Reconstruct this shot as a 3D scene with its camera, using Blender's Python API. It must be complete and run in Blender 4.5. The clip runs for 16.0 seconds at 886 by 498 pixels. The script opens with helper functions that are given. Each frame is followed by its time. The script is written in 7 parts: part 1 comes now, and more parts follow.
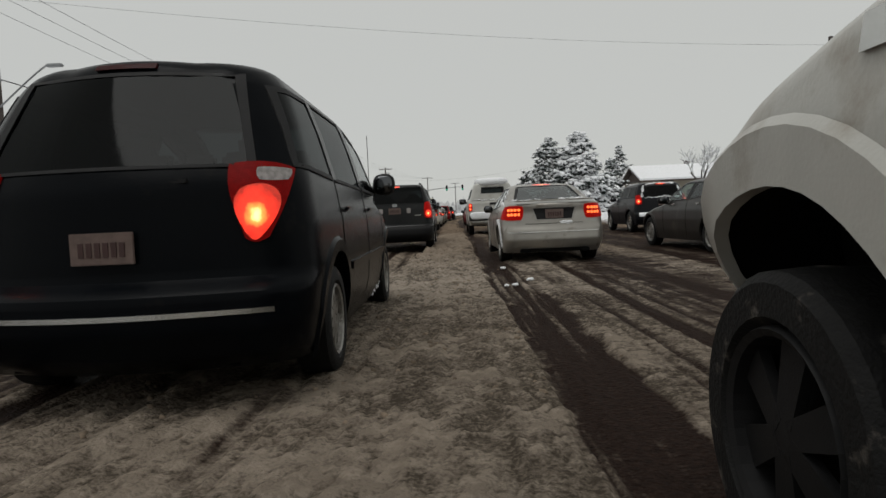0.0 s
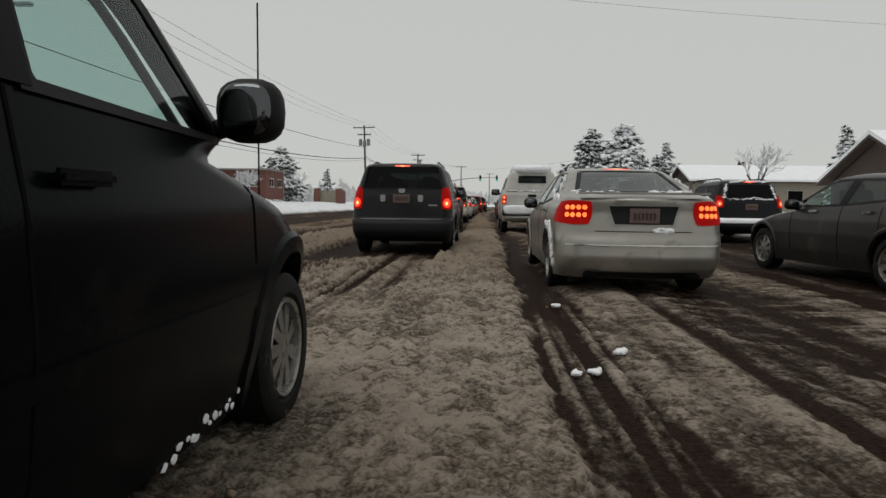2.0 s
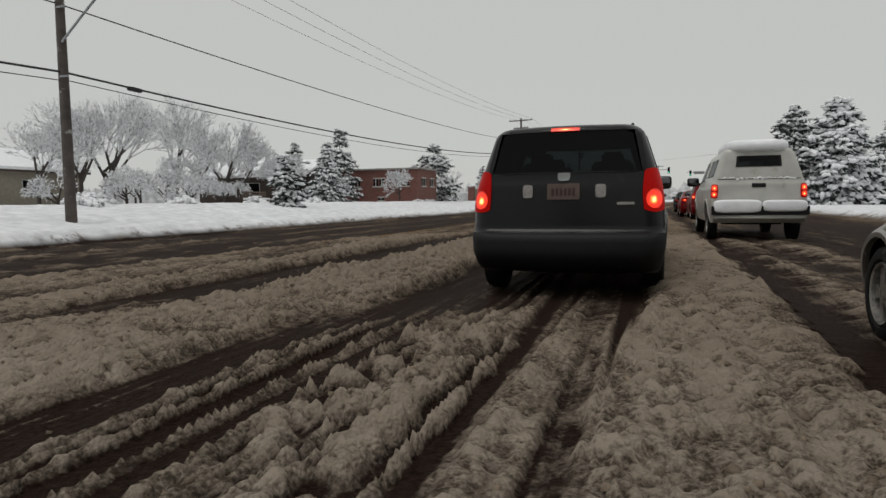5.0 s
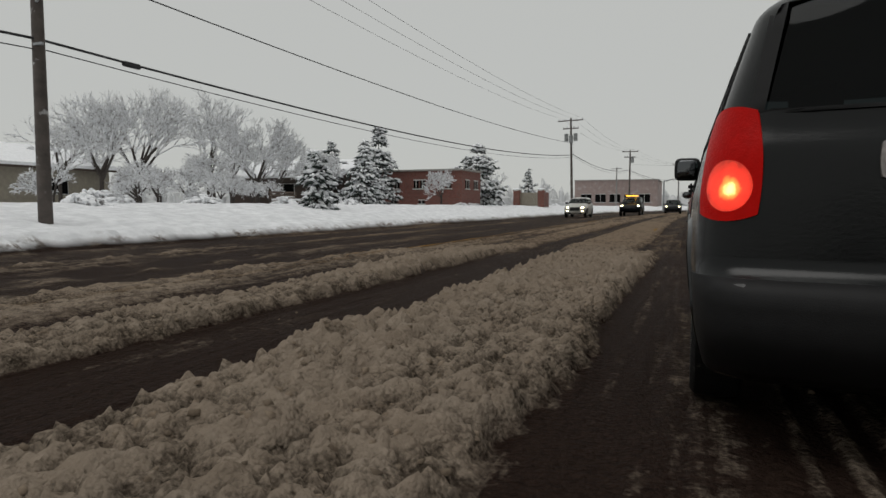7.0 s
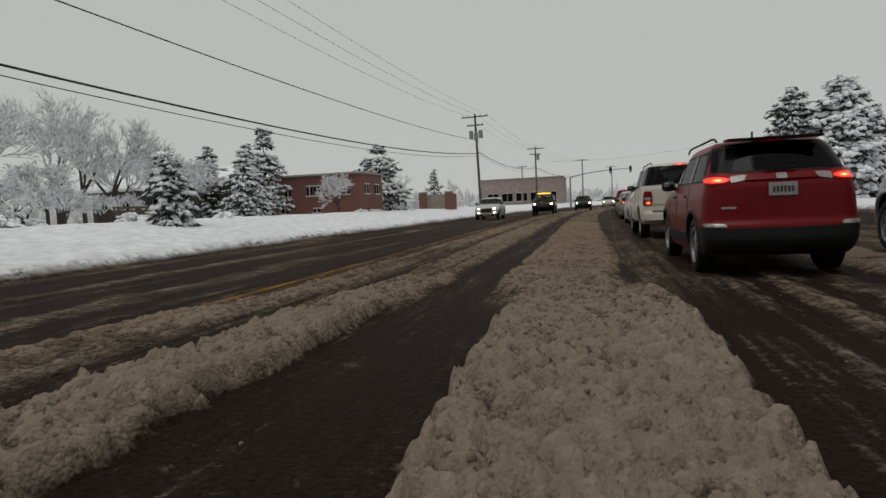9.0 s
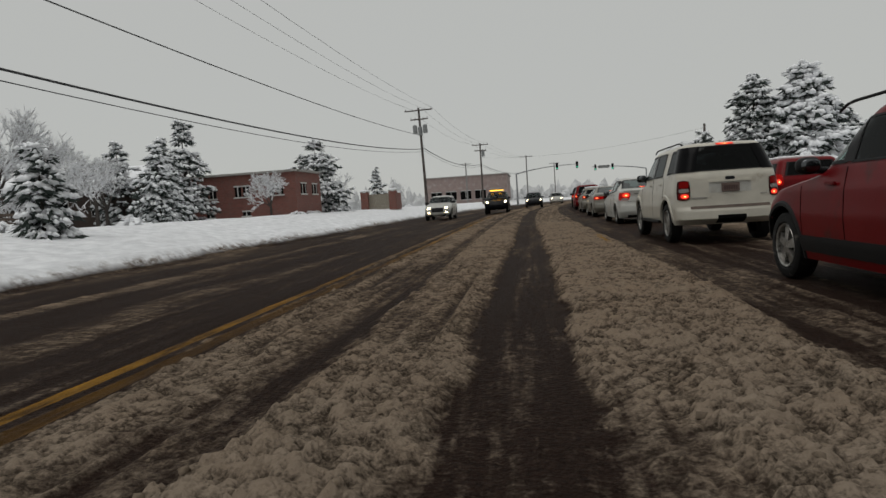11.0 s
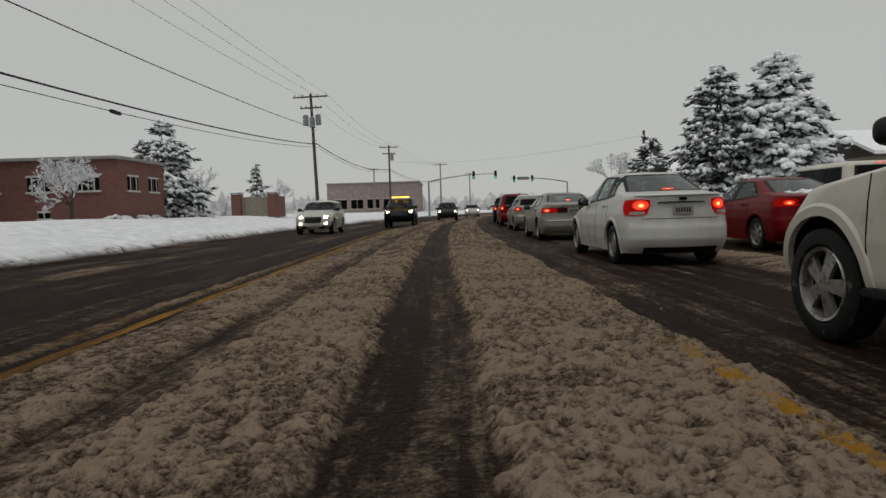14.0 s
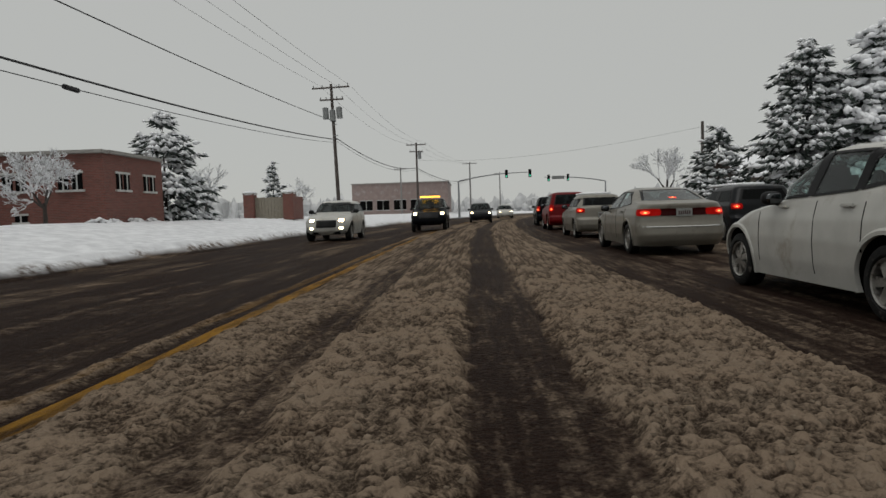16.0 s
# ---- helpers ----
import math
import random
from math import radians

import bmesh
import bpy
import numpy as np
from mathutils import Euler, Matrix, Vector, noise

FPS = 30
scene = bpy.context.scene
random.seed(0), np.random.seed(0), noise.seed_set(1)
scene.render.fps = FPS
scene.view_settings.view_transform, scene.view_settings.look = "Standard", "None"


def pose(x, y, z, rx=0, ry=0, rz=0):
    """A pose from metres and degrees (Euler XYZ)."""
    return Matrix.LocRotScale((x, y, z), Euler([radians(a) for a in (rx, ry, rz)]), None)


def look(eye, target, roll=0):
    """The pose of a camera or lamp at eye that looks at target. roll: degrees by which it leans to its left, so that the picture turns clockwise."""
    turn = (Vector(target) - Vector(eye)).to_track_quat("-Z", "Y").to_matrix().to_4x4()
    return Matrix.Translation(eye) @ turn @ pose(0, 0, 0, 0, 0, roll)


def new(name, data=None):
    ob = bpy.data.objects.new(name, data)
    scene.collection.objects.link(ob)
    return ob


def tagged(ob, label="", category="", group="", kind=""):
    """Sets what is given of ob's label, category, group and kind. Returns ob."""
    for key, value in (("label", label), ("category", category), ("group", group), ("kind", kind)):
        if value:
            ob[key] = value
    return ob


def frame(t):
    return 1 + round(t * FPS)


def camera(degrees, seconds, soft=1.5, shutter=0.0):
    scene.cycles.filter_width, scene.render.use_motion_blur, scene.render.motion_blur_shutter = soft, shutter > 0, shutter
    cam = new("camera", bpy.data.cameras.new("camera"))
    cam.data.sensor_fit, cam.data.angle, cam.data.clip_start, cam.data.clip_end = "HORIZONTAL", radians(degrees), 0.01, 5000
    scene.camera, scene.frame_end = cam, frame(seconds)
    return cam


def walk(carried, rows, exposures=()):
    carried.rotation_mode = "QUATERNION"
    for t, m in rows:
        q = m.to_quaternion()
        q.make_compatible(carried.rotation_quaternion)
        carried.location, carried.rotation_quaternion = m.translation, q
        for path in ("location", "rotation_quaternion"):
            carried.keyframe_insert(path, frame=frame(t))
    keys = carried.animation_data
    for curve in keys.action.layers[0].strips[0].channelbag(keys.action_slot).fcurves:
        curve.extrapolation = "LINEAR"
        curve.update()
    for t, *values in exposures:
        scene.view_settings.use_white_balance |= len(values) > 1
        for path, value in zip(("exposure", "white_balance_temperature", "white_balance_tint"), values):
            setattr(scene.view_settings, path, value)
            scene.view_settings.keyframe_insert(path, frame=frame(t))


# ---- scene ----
cam = camera(70.0, 16.0)
# seconds, x, y, z, yaw, pitch, lean to the right
ROWS = [
    (0.0, 2.479, -0.000, 0.959, 0.89, -3.23, 2.57),
    (0.5, 2.562, 1.138, 0.992, -0.94, -4.10, 0.89),
    (0.6, 2.549, 1.347, 0.999, -0.71, -3.97, 0.44),
    (1.0, 2.534, 2.135, 0.954, 0.93, -3.67, 0.09),
    (1.5, 2.592, 3.253, 0.949, -0.58, -3.72, 0.71),
    (2.0, 2.590, 4.265, 0.976, 3.66, -4.11, -0.66),
    (2.2, 2.582, 4.717, 0.983, 6.27, -4.18, -1.15),
    (2.5, 2.526, 5.193, 0.992, 3.68, -4.04, 0.70),
    (3.0, 2.536, 6.044, 0.973, 5.28, -4.20, -0.75),
    (3.5, 2.495, 7.297, 0.968, 10.83, -4.20, -1.59),
    (3.9, 2.402, 7.922, 0.976, 12.49, -4.14, -0.83),
    (4.0, 2.384, 8.066, 0.977, 14.53, -4.32, -1.04),
    (4.5, 2.123, 8.836, 0.987, 20.45, -4.12, 0.05),
    (4.7, 2.030, 9.180, 0.984, 18.59, -4.39, 0.15),
    (6.8, 0.243, 13.217, 0.919, 18.09, -3.76, 2.37),
    (7.0, 0.103, 13.546, 0.912, 21.58, -3.87, -0.04),
    (7.5, -0.134, 14.837, 0.944, 23.55, -3.97, -0.69),
    (7.7, -0.307, 15.417, 0.948, 20.91, -3.45, 0.20),
    (8.0, -0.571, 16.275, 0.976, 19.52, -3.68, 1.66),
    (8.5, -0.978, 17.669, 0.998, 14.57, -3.80, 2.82),
    (9.0, -1.266, 18.931, 0.997, 13.38, -3.68, 2.65),
    (9.2, -1.407, 19.465, 0.968, 10.52, -3.74, 2.24),
    (11.3, -2.779, 24.327, 1.043, 7.17, -4.03, 4.18),
    (11.5, -2.792, 25.189, 1.030, 5.72, -3.79, 4.24),
    (12.0, -2.725, 27.473, 1.019, 1.96, -3.68, 4.73),
    (12.5, -2.745, 29.218, 1.028, 2.65, -3.65, 1.12),
    (13.0, -2.839, 31.027, 0.948, 3.03, -3.55, 2.28),
    (13.5, -2.721, 33.050, 0.964, 1.22, -3.47, 3.23),
    (14.0, -2.615, 34.847, 0.955, 0.14, -3.47, 1.68),
    (14.5, -2.729, 36.320, 0.947, 0.64, -3.40, 1.17),
    (15.0, -2.809, 37.695, 0.969, 1.40, -3.29, 0.73),
    (15.5, -2.922, 39.136, 0.976, 1.43, -3.44, 0.87),
    (16.0, -3.129, 40.161, 0.999, 2.57, -3.30, 1.81),
]
walk(cam, [(t, pose(x, y, z, 0, 0, yaw) @ pose(0, 0, 0, 90 + pitch) @ pose(0, 0, 0, 0, 0, -lean)) for t, x, y, z, yaw, pitch, lean in ROWS],
     ((0.0, 0.26), (4.5, 0.25), (7.5, 0.14), (12.0, 0.07), (16.0, 0.06)))

# ---- world and light: a plain overcast sky ----
world = bpy.data.worlds.new("overcast")
scene.world = world
world.use_nodes = True
wn, wl = world.node_tree.nodes, world.node_tree.links
bg = wn["Background"]
sky = wn.new("ShaderNodeTexSky")
sky.sky_type, sky.sun_disc = "NISHITA", False
sky.sun_elevation, sky.sun_rotation = radians(28), radians(160)
blend = wn.new("ShaderNodeMix")
blend.data_type = "RGBA"
blend.inputs["Factor"].default_value = 0.97
blend.inputs["B"].default_value = (5.05, 5.12, 4.93, 1)
wl.new(sky.outputs["Color"], blend.inputs["A"])
wl.new(blend.outputs["Result"], bg.inputs["Color"])
bg.inputs["Strength"].default_value = 0.090
sun = new("sun", bpy.data.lights.new("sun", "SUN"))
sun.data.energy, sun.data.angle, sun.data.color = 0.9, radians(40), (1.0, 0.98, 0.95)
sun.matrix_world = look((0, 0, 50), (10, 14, 0))


# ---- materials ----
def mat(name, colour, rough=0.6, metal=0.0, var=0.12, scale=6.0, bump=0.0, bump_scale=40.0, second=None, second_amount=0.0,
        second_scale=1.5, emit=None, emit_strength=0.0, coat=0.0, spec=0.5):
    m = bpy.data.materials.new(name)
    m.use_nodes = True
    n, l = m.node_tree.nodes, m.node_tree.links
    p = n["Principled BSDF"]
    p.inputs["Roughness"].default_value, p.inputs["Metallic"].default_value = rough, metal
    p.inputs["Coat Weight"].default_value = coat
    p.inputs["Coat Roughness"].default_value = 0.08
    p.inputs["Specular IOR Level"].default_value = spec
    tc = n.new("ShaderNodeTexCoord")
    noi = n.new("ShaderNodeTexNoise")
    noi.inputs["Scale"].default_value, noi.inputs["Detail"].default_value = scale, 6
    l.new(tc.outputs["Object"], noi.inputs["Vector"])
    ramp = n.new("ShaderNodeMapRange")
    ramp.inputs["From Min"].default_value, ramp.inputs["From Max"].default_value = 0.3, 0.7
    ramp.inputs["To Min"].default_value, ramp.inputs["To Max"].default_value = 1 - var, 1 + var
    l.new(noi.outputs["Fac"], ramp.inputs["Value"])
    mul = n.new("ShaderNodeMix")
    mul.data_type, mul.blend_type = "RGBA", "MULTIPLY"
    mul.inputs["Factor"].default_value = 1
    mul.inputs["A"].default_value = (*colour, 1)
    l.new(ramp.outputs["Result"], mul.inputs["B"])
    out = mul.outputs["Result"]
    if second:
        n2 = n.new("ShaderNodeTexNoise")
        n2.inputs["Scale"].default_value, n2.inputs["Detail"].default_value = second_scale, 8
        n2.inputs["Roughness"].default_value = 0.65
        l.new(tc.outputs["Object"], n2.inputs["Vector"])
        r2 = n.new("ShaderNodeMapRange")
        r2.inputs["From Min"].default_value, r2.inputs["From Max"].default_value = 0.62 - second_amount * 0.5, 0.72 - second_amount * 0.4
        l.new(n2.outputs["Fac"], r2.inputs["Value"])
        mx = n.new("ShaderNodeMix")
        mx.data_type = "RGBA"
        mx.inputs["B"].default_value = (*second, 1)
        l.new(r2.outputs["Result"], mx.inputs["Factor"])
        l.new(out, mx.inputs["A"])
        out = mx.outputs["Result"]
    l.new(out, p.inputs["Base Color"])
    if bump:
        nb = n.new("ShaderNodeTexNoise")
        nb.inputs["Scale"].default_value, nb.inputs["Detail"].default_value = bump_scale, 5
        l.new(tc.outputs["Object"], nb.inputs["Vector"])
        b = n.new("ShaderNodeBump")
        b.inputs["Strength"].default_value, b.inputs["Distance"].default_value = bump, 0.02
        l.new(nb.outputs["Fac"], b.inputs["Height"])
        l.new(b.outputs["Normal"], p.inputs["Normal"])
    if emit:
        p.inputs["Emission Color"].default_value = (*emit, 1)
        p.inputs["Emission Strength"].default_value = emit_strength
    return m


def paint(name, colour, metal=0.0, grime=(0.16, 0.145, 0.125), amount=0.12, rough=0.35, coat=0.15, spec=0.3):
    """Car paint with road grime in patches and a worn clear coat."""
    return mat(name, colour, rough, metal, 0.10, 3.0, 0.05, 90.0, grime, amount, 2.2, coat=coat, spec=spec)


def pane_mat(name, tint, gloss=0.8, least=0.045):
    """Thin tinted glass: what is behind shows through the tint, with a clear reflection on top."""
    m = bpy.data.materials.new(name)
    m.use_nodes = True
    n, l = m.node_tree.nodes, m.node_tree.links
    n.remove(n["Principled BSDF"])
    tr, gl, fr, mx, pw, sc = (n.new("ShaderNode" + k) for k in ("BsdfTransparent", "BsdfGlossy", "LayerWeight", "MixShader", "Math", "Math"))
    tr.inputs["Color"].default_value = (*tint, 1)
    gl.inputs["Roughness"].default_value = 0.06
    gl.inputs["Color"].default_value = (gloss, gloss * 1.03, gloss * 1.03, 1)
    pw.operation, sc.operation = "POWER", "MULTIPLY_ADD"
    pw.inputs[1].default_value = 5.0
    sc.inputs[1].default_value, sc.inputs[2].default_value = 0.95, least
    l.new(fr.outputs["Facing"], pw.inputs[0])
    l.new(pw.outputs[0], sc.inputs[0])
    l.new(sc.outputs[0], mx.inputs["Fac"])
    l.new(tr.outputs["BSDF"], mx.inputs[1])
    l.new(gl.outputs["BSDF"], mx.inputs[2])
    l.new(mx.outputs["Shader"], n["Material Output"].inputs["Surface"])
    return m


M = {
    "black_paint": paint("near_black_car_paint", (0.0030, 0.0037, 0.0048), 0.0, (0.010, 0.0095, 0.009), 0.08, 0.22, 0.0, 0.05),
    "grey_green_paint": paint("dark_grey_green_car_paint", (0.0038, 0.0045, 0.0048), 0.0, (0.014, 0.013, 0.012), 0.08, 0.22, 0.0, 0.28),
    "silver_paint": paint("silver_car_paint", (0.34, 0.325, 0.295), 0.65, (0.16, 0.14, 0.115), 0.16, 0.34),
    "brown_paint": paint("dark_brown_grey_car_paint", (0.026, 0.023, 0.021), 0.1, (0.06, 0.054, 0.047), 0.12),
    "red_paint": paint("red_car_paint", (0.125, 0.002, 0.004), 0.0, (0.06, 0.009, 0.008), 0.10, 0.36, 0.04, 0.14),
    "white_paint": paint("off_white_car_paint", (0.49, 0.465, 0.40), 0.0, (0.34, 0.30, 0.24), 0.08),
    "pearl_paint": paint("white_sedan_paint", (0.44, 0.435, 0.405), 0.0, (0.32, 0.295, 0.255), 0.10),
    "gold_paint": paint("pale_beige_car_paint", (0.19, 0.178, 0.150), 0.15, (0.11, 0.098, 0.08), 0.15),
    "navy_paint": paint("dark_blue_black_car_paint", (0.007, 0.008, 0.010), 0.0, (0.03, 0.028, 0.026), 0.10, 0.3, 0.05, 0.15),
    "plastic": mat("black_plastic", (0.006, 0.006, 0.0065), 0.6, 0, 0.2, 20, 0.1, 200, spec=0.25),
    "under": mat("dark_underbody", (0.003, 0.003, 0.003), 0.95, 0, 0.2, 8, spec=0.1),
    "tyre": mat("wet_tyre_rubber", (0.007, 0.007, 0.007), 0.7, 0, 0.3, 30, 0.3, 80, (0.09, 0.08, 0.07), 0.06, 9, spec=0.2),
    "rim": mat("dirty_alloy", (0.30, 0.29, 0.27), 0.38, 0.7, 0.25, 14, 0, 40, (0.10, 0.09, 0.08), 0.2, 12),
    "chrome": mat("chrome_trim", (0.55, 0.55, 0.53), 0.22, 1.0, 0.1, 12),
    "plate": mat("number_plate", (0.12, 0.082, 0.070), 0.5, 0, 0.2, 25),
    "plate_pale": mat("pale_number_plate", (0.24, 0.25, 0.24), 0.5, 0, 0.25, 25),
    "plate_mark": mat("plate_marks", (0.045, 0.018, 0.016), 0.5, 0, 0.1, 25),
    "interior": mat("dark_cabin", (0.018, 0.018, 0.019), 0.85, 0, 0.2, 10),
    "lens": mat("red_lamp_lens", (0.075, 0.002, 0.002), 0.35, 0, 0.3, 30, 0.2, 120, emit=(1.0, 0.006, 0.003), emit_strength=0.05, coat=0.0, spec=0.06),
    "lens_lit": mat("lit_red_lamp_lens", (0.10, 0.002, 0.002), 0.35, 0, 0.3, 30, 0.2, 120, emit=(1.0, 0.008, 0.004), emit_strength=0.16, coat=0.0, spec=0.06),
    "glass_rear": pane_mat("dim_rear_glass", (0.16, 0.19, 0.19), 0.8, 0.13),
    "lens_dark": mat("unlit_red_lens", (0.03, 0.002, 0.002), 0.3, 0, 0.15, 30, 0.1, 120, coat=0.0, spec=0.08),
    "lens_clear": mat("clear_lens", (0.24, 0.22, 0.21), 0.25, 0.2, 0.3, 40, coat=0.1),
    "bulb": mat("lit_brake_lamp", (0.6, 0.05, 0.02), 0.3, 0, 0.3, 30, emit=(1.0, 0.030, 0.010), emit_strength=1.5),
    "bulb_core": mat("lit_brake_bulb", (0.8, 0.3, 0.05), 0.3, 0, 0.3, 30, emit=(1.0, 0.13, 0.03), emit_strength=1.5),
    "head": mat("lit_headlamp", (0.8, 0.7, 0.5), 0.2, 0, 0.1, 30, emit=(1.0, 0.78, 0.45), emit_strength=9.0),
    "amber": mat("lit_roof_beacon", (0.7, 0.3, 0.02), 0.3, 0, 0.1, 30, emit=(1.0, 0.5, 0.05), emit_strength=3.0),
    "marker": mat("dim_orange_marker_lens", (0.30, 0.06, 0.01), 0.3, 0, 0.2, 30, emit=(1.0, 0.20, 0.03), emit_strength=0.35),
    "green": mat("green_signal_lens", (0.05, 0.5, 0.3), 0.3, 0, 0.1, 30, emit=(0.1, 1.0, 0.6), emit_strength=0.35),
    "snow": mat("fresh_snow", (0.80, 0.81, 0.83), 0.75, 0, 0.08, 5, 0.4, 30, spec=0.1),
    "wood": mat("weathered_pole_wood", (0.075, 0.062, 0.055), 0.85, 0, 0.3, 4, 0.4, 30, (0.5, 0.5, 0.5), 0.02, 3),
    "steel": mat("galvanised_steel", (0.30, 0.31, 0.32), 0.45, 0.6, 0.15, 8),
    "can": mat("transformer_grey", (0.22, 0.23, 0.23), 0.5, 0.2, 0.2, 6),
    "wire": mat("black_cable", (0.02, 0.02, 0.022), 0.7),
    "bark": mat("dark_bark", (0.045, 0.037, 0.032), 0.9, 0, 0.35, 8, 0.6, 25),
    "needles": mat("dark_fir_needles", (0.028, 0.040, 0.034), 0.8, 0, 0.35, 3),
    "twigs": mat("frosted_twigs", (0.20, 0.192, 0.185), 0.85, 0, 0.3, 5, 0, 40, (0.76, 0.77, 0.79), 0.45, 4),
    "brick": mat("red_brick", (0.22, 0.075, 0.055), 0.85, 0, 0.25, 10, 0.4, 30, (0.32, 0.16, 0.12), 0.12, 5),
    "siding": mat("tan_siding", (0.24, 0.215, 0.17), 0.75, 0, 0.12, 4),
    "gable": mat("brown_gable_boards", (0.055, 0.038, 0.029), 0.8, 0, 0.2, 6),
    "frame": mat("pale_window_frame", (0.5, 0.5, 0.48), 0.6, 0, 0.1, 8),
    "concrete": mat("grey_concrete", (0.30, 0.29, 0.27), 0.85, 0, 0.15, 3, 0.3, 30),
    "glass_dark": pane_mat("privacy_glass", (0.02, 0.022, 0.024), 0.36, 0.03),
    "glass": pane_mat("tinted_car_glass", (0.62, 0.76, 0.73)),
    # brick and poles far off: colours paled to stand for haze
    "far_brick": mat("hazed_far_brick", (0.27, 0.21, 0.195), 0.9, 0, 0.12, 1.5, 0, 40, (0.34, 0.30, 0.29), 0.15, 1.0),
    "far_pole": mat("hazed_far_pole", (0.22, 0.215, 0.21), 0.9, 0, 0.2, 4),
    "corner_glass": mat("black_corner_glass", (0.004, 0.004, 0.0045), 0.2, 0, 0.1, 20, spec=0.06),
    "name_bar": mat("dull_chrome_letters", (0.30, 0.29, 0.27), 0.4, 0.6, 0.2, 60),
    "mirror": mat("mirror_glass", (0.10, 0.105, 0.11), 0.08, 1.0, 0.02, 5),
    # pale grey paints the haze over the distant trees
    "far_wood": mat("hazed_far_wood", (0.52, 0.525, 0.53), 0.95, 0, 0.2, 0.4, spec=0.0),
    "fence": mat("weathered_fence_boards", (0.10, 0.075, 0.06), 0.85, 0, 0.25, 7, 0.3, 40),
}


def glowing_lens(m):
    """A lamp that is brightest round its filament and falls off unevenly to a dim red rim."""
    n, l = m.node_tree.nodes, m.node_tree.links
    p = n["Principled BSDF"]
    tc, sub_, ln, noi, add, ramp = (n.new("ShaderNode" + k) for k in ("TexCoord", "VectorMath", "VectorMath", "TexNoise", "Math", "ValToRGB"))
    sub_.operation, ln.operation, add.operation = "SUBTRACT", "LENGTH", "MULTIPLY_ADD"
    sub_.inputs[1].default_value = (0.5, 0.5, 0.45)
    l.new(tc.outputs["Generated"], sub_.inputs[0])
    flat_ = n.new("ShaderNodeVectorMath")
    flat_.operation = "MULTIPLY"
    flat_.inputs[1].default_value = (1.0, 0.0, 1.0)
    l.new(sub_.outputs["Vector"], flat_.inputs[0])
    l.new(flat_.outputs["Vector"], ln.inputs[0])
    noi.inputs["Scale"].default_value = 5.0
    l.new(tc.outputs["Generated"], noi.inputs["Vector"])
    l.new(noi.outputs["Fac"], add.inputs[0])
    add.inputs[1].default_value = 0.22
    l.new(ln.outputs["Value"], add.inputs[2])
    for pos, col in ((0.16, (1.0, 0.60, 0.20, 1)), (0.25, (1.0, 0.17, 0.03, 1)), (0.36, (0.50, 0.012, 0.005, 1)), (0.62, (0.10, 0.002, 0.001, 1))):
        e = ramp.color_ramp.elements.new(pos)
        e.color = col
    ramp.color_ramp.elements.remove(ramp.color_ramp.elements[0])
    ramp.color_ramp.elements[-1].color = (0.08, 0.001, 0.001, 1)
    l.new(add.outputs[0], ramp.inputs["Fac"])
    l.new(ramp.outputs["Color"], p.inputs["Emission Color"])
    p.inputs["Emission Strength"].default_value = 2.4


glowing_lens(M["bulb"])


def brick_courses(m, light, dark, mortar):
    n, l = m.node_tree.nodes, m.node_tree.links
    tc = n.new("ShaderNodeTexCoord")
    sep, com, add = n.new("ShaderNodeSeparateXYZ"), n.new("ShaderNodeCombineXYZ"), n.new("ShaderNodeMath")
    l.new(tc.outputs["Object"], sep.inputs["Vector"])
    l.new(sep.outputs["X"], add.inputs[0])
    l.new(sep.outputs["Y"], add.inputs[1])
    l.new(add.outputs[0], com.inputs["X"])
    l.new(sep.outputs["Z"], com.inputs["Y"])
    t = n.new("ShaderNodeTexBrick")
    l.new(com.outputs["Vector"], t.inputs["Vector"])
    for key, v in (("Color1", light), ("Color2", dark), ("Mortar", mortar)):
        t.inputs[key].default_value = (*v, 1)
    t.inputs["Scale"].default_value = 1.0
    t.inputs["Brick Width"].default_value, t.inputs["Row Height"].default_value, t.inputs["Mortar Size"].default_value = 0.23, 0.075, 0.008
    l.new(t.outputs["Color"], n["Principled BSDF"].inputs["Base Color"])


brick_courses(M["brick"], (0.20, 0.065, 0.05), (0.13, 0.045, 0.036), (0.16, 0.12, 0.10))


# ---- mesh helpers ----
def mesh_of(name, verts, faces, material, smooth=True, angle=35):
    me = bpy.data.meshes.new(name)
    me.from_pydata(verts, [], faces)
    me.materials.append(material)
    if smooth:
        me.shade_smooth()
        me.set_sharp_from_angle(angle=radians(angle))
    me.update()
    return me


def piece(name, verts, faces, material, parent=None, label="", smooth=True, angle=35):
    ob = new(name, mesh_of(name, verts, faces, material, smooth, angle))
    ob.parent = parent
    return tagged(ob, label)


def part(name, bm, material, parent=None, label="", smooth=False, angle=35):
    me = bpy.data.meshes.new(name)
    bm.to_mesh(me)
    bm.free()
    me.materials.append(material)
    if smooth:
        me.shade_smooth()
        me.set_sharp_from_angle(angle=radians(angle))
    ob = new(name, me)
    ob.parent = parent
    return tagged(ob, label)


def box_into(bm, cx, cy, cz, sx, sy, sz, bevel=0.0, turn=None):
    m = Matrix.Translation((cx, cy, cz)) @ (turn or Matrix()) @ Matrix.Diagonal((sx, sy, sz, 1))
    made = bmesh.ops.create_cube(bm, size=1, matrix=m)["verts"]
    if bevel:
        edges = list({e for v in made for e in v.link_edges})
        bmesh.ops.bevel(bm, geom=edges, offset=bevel, segments=2, affect="EDGES")


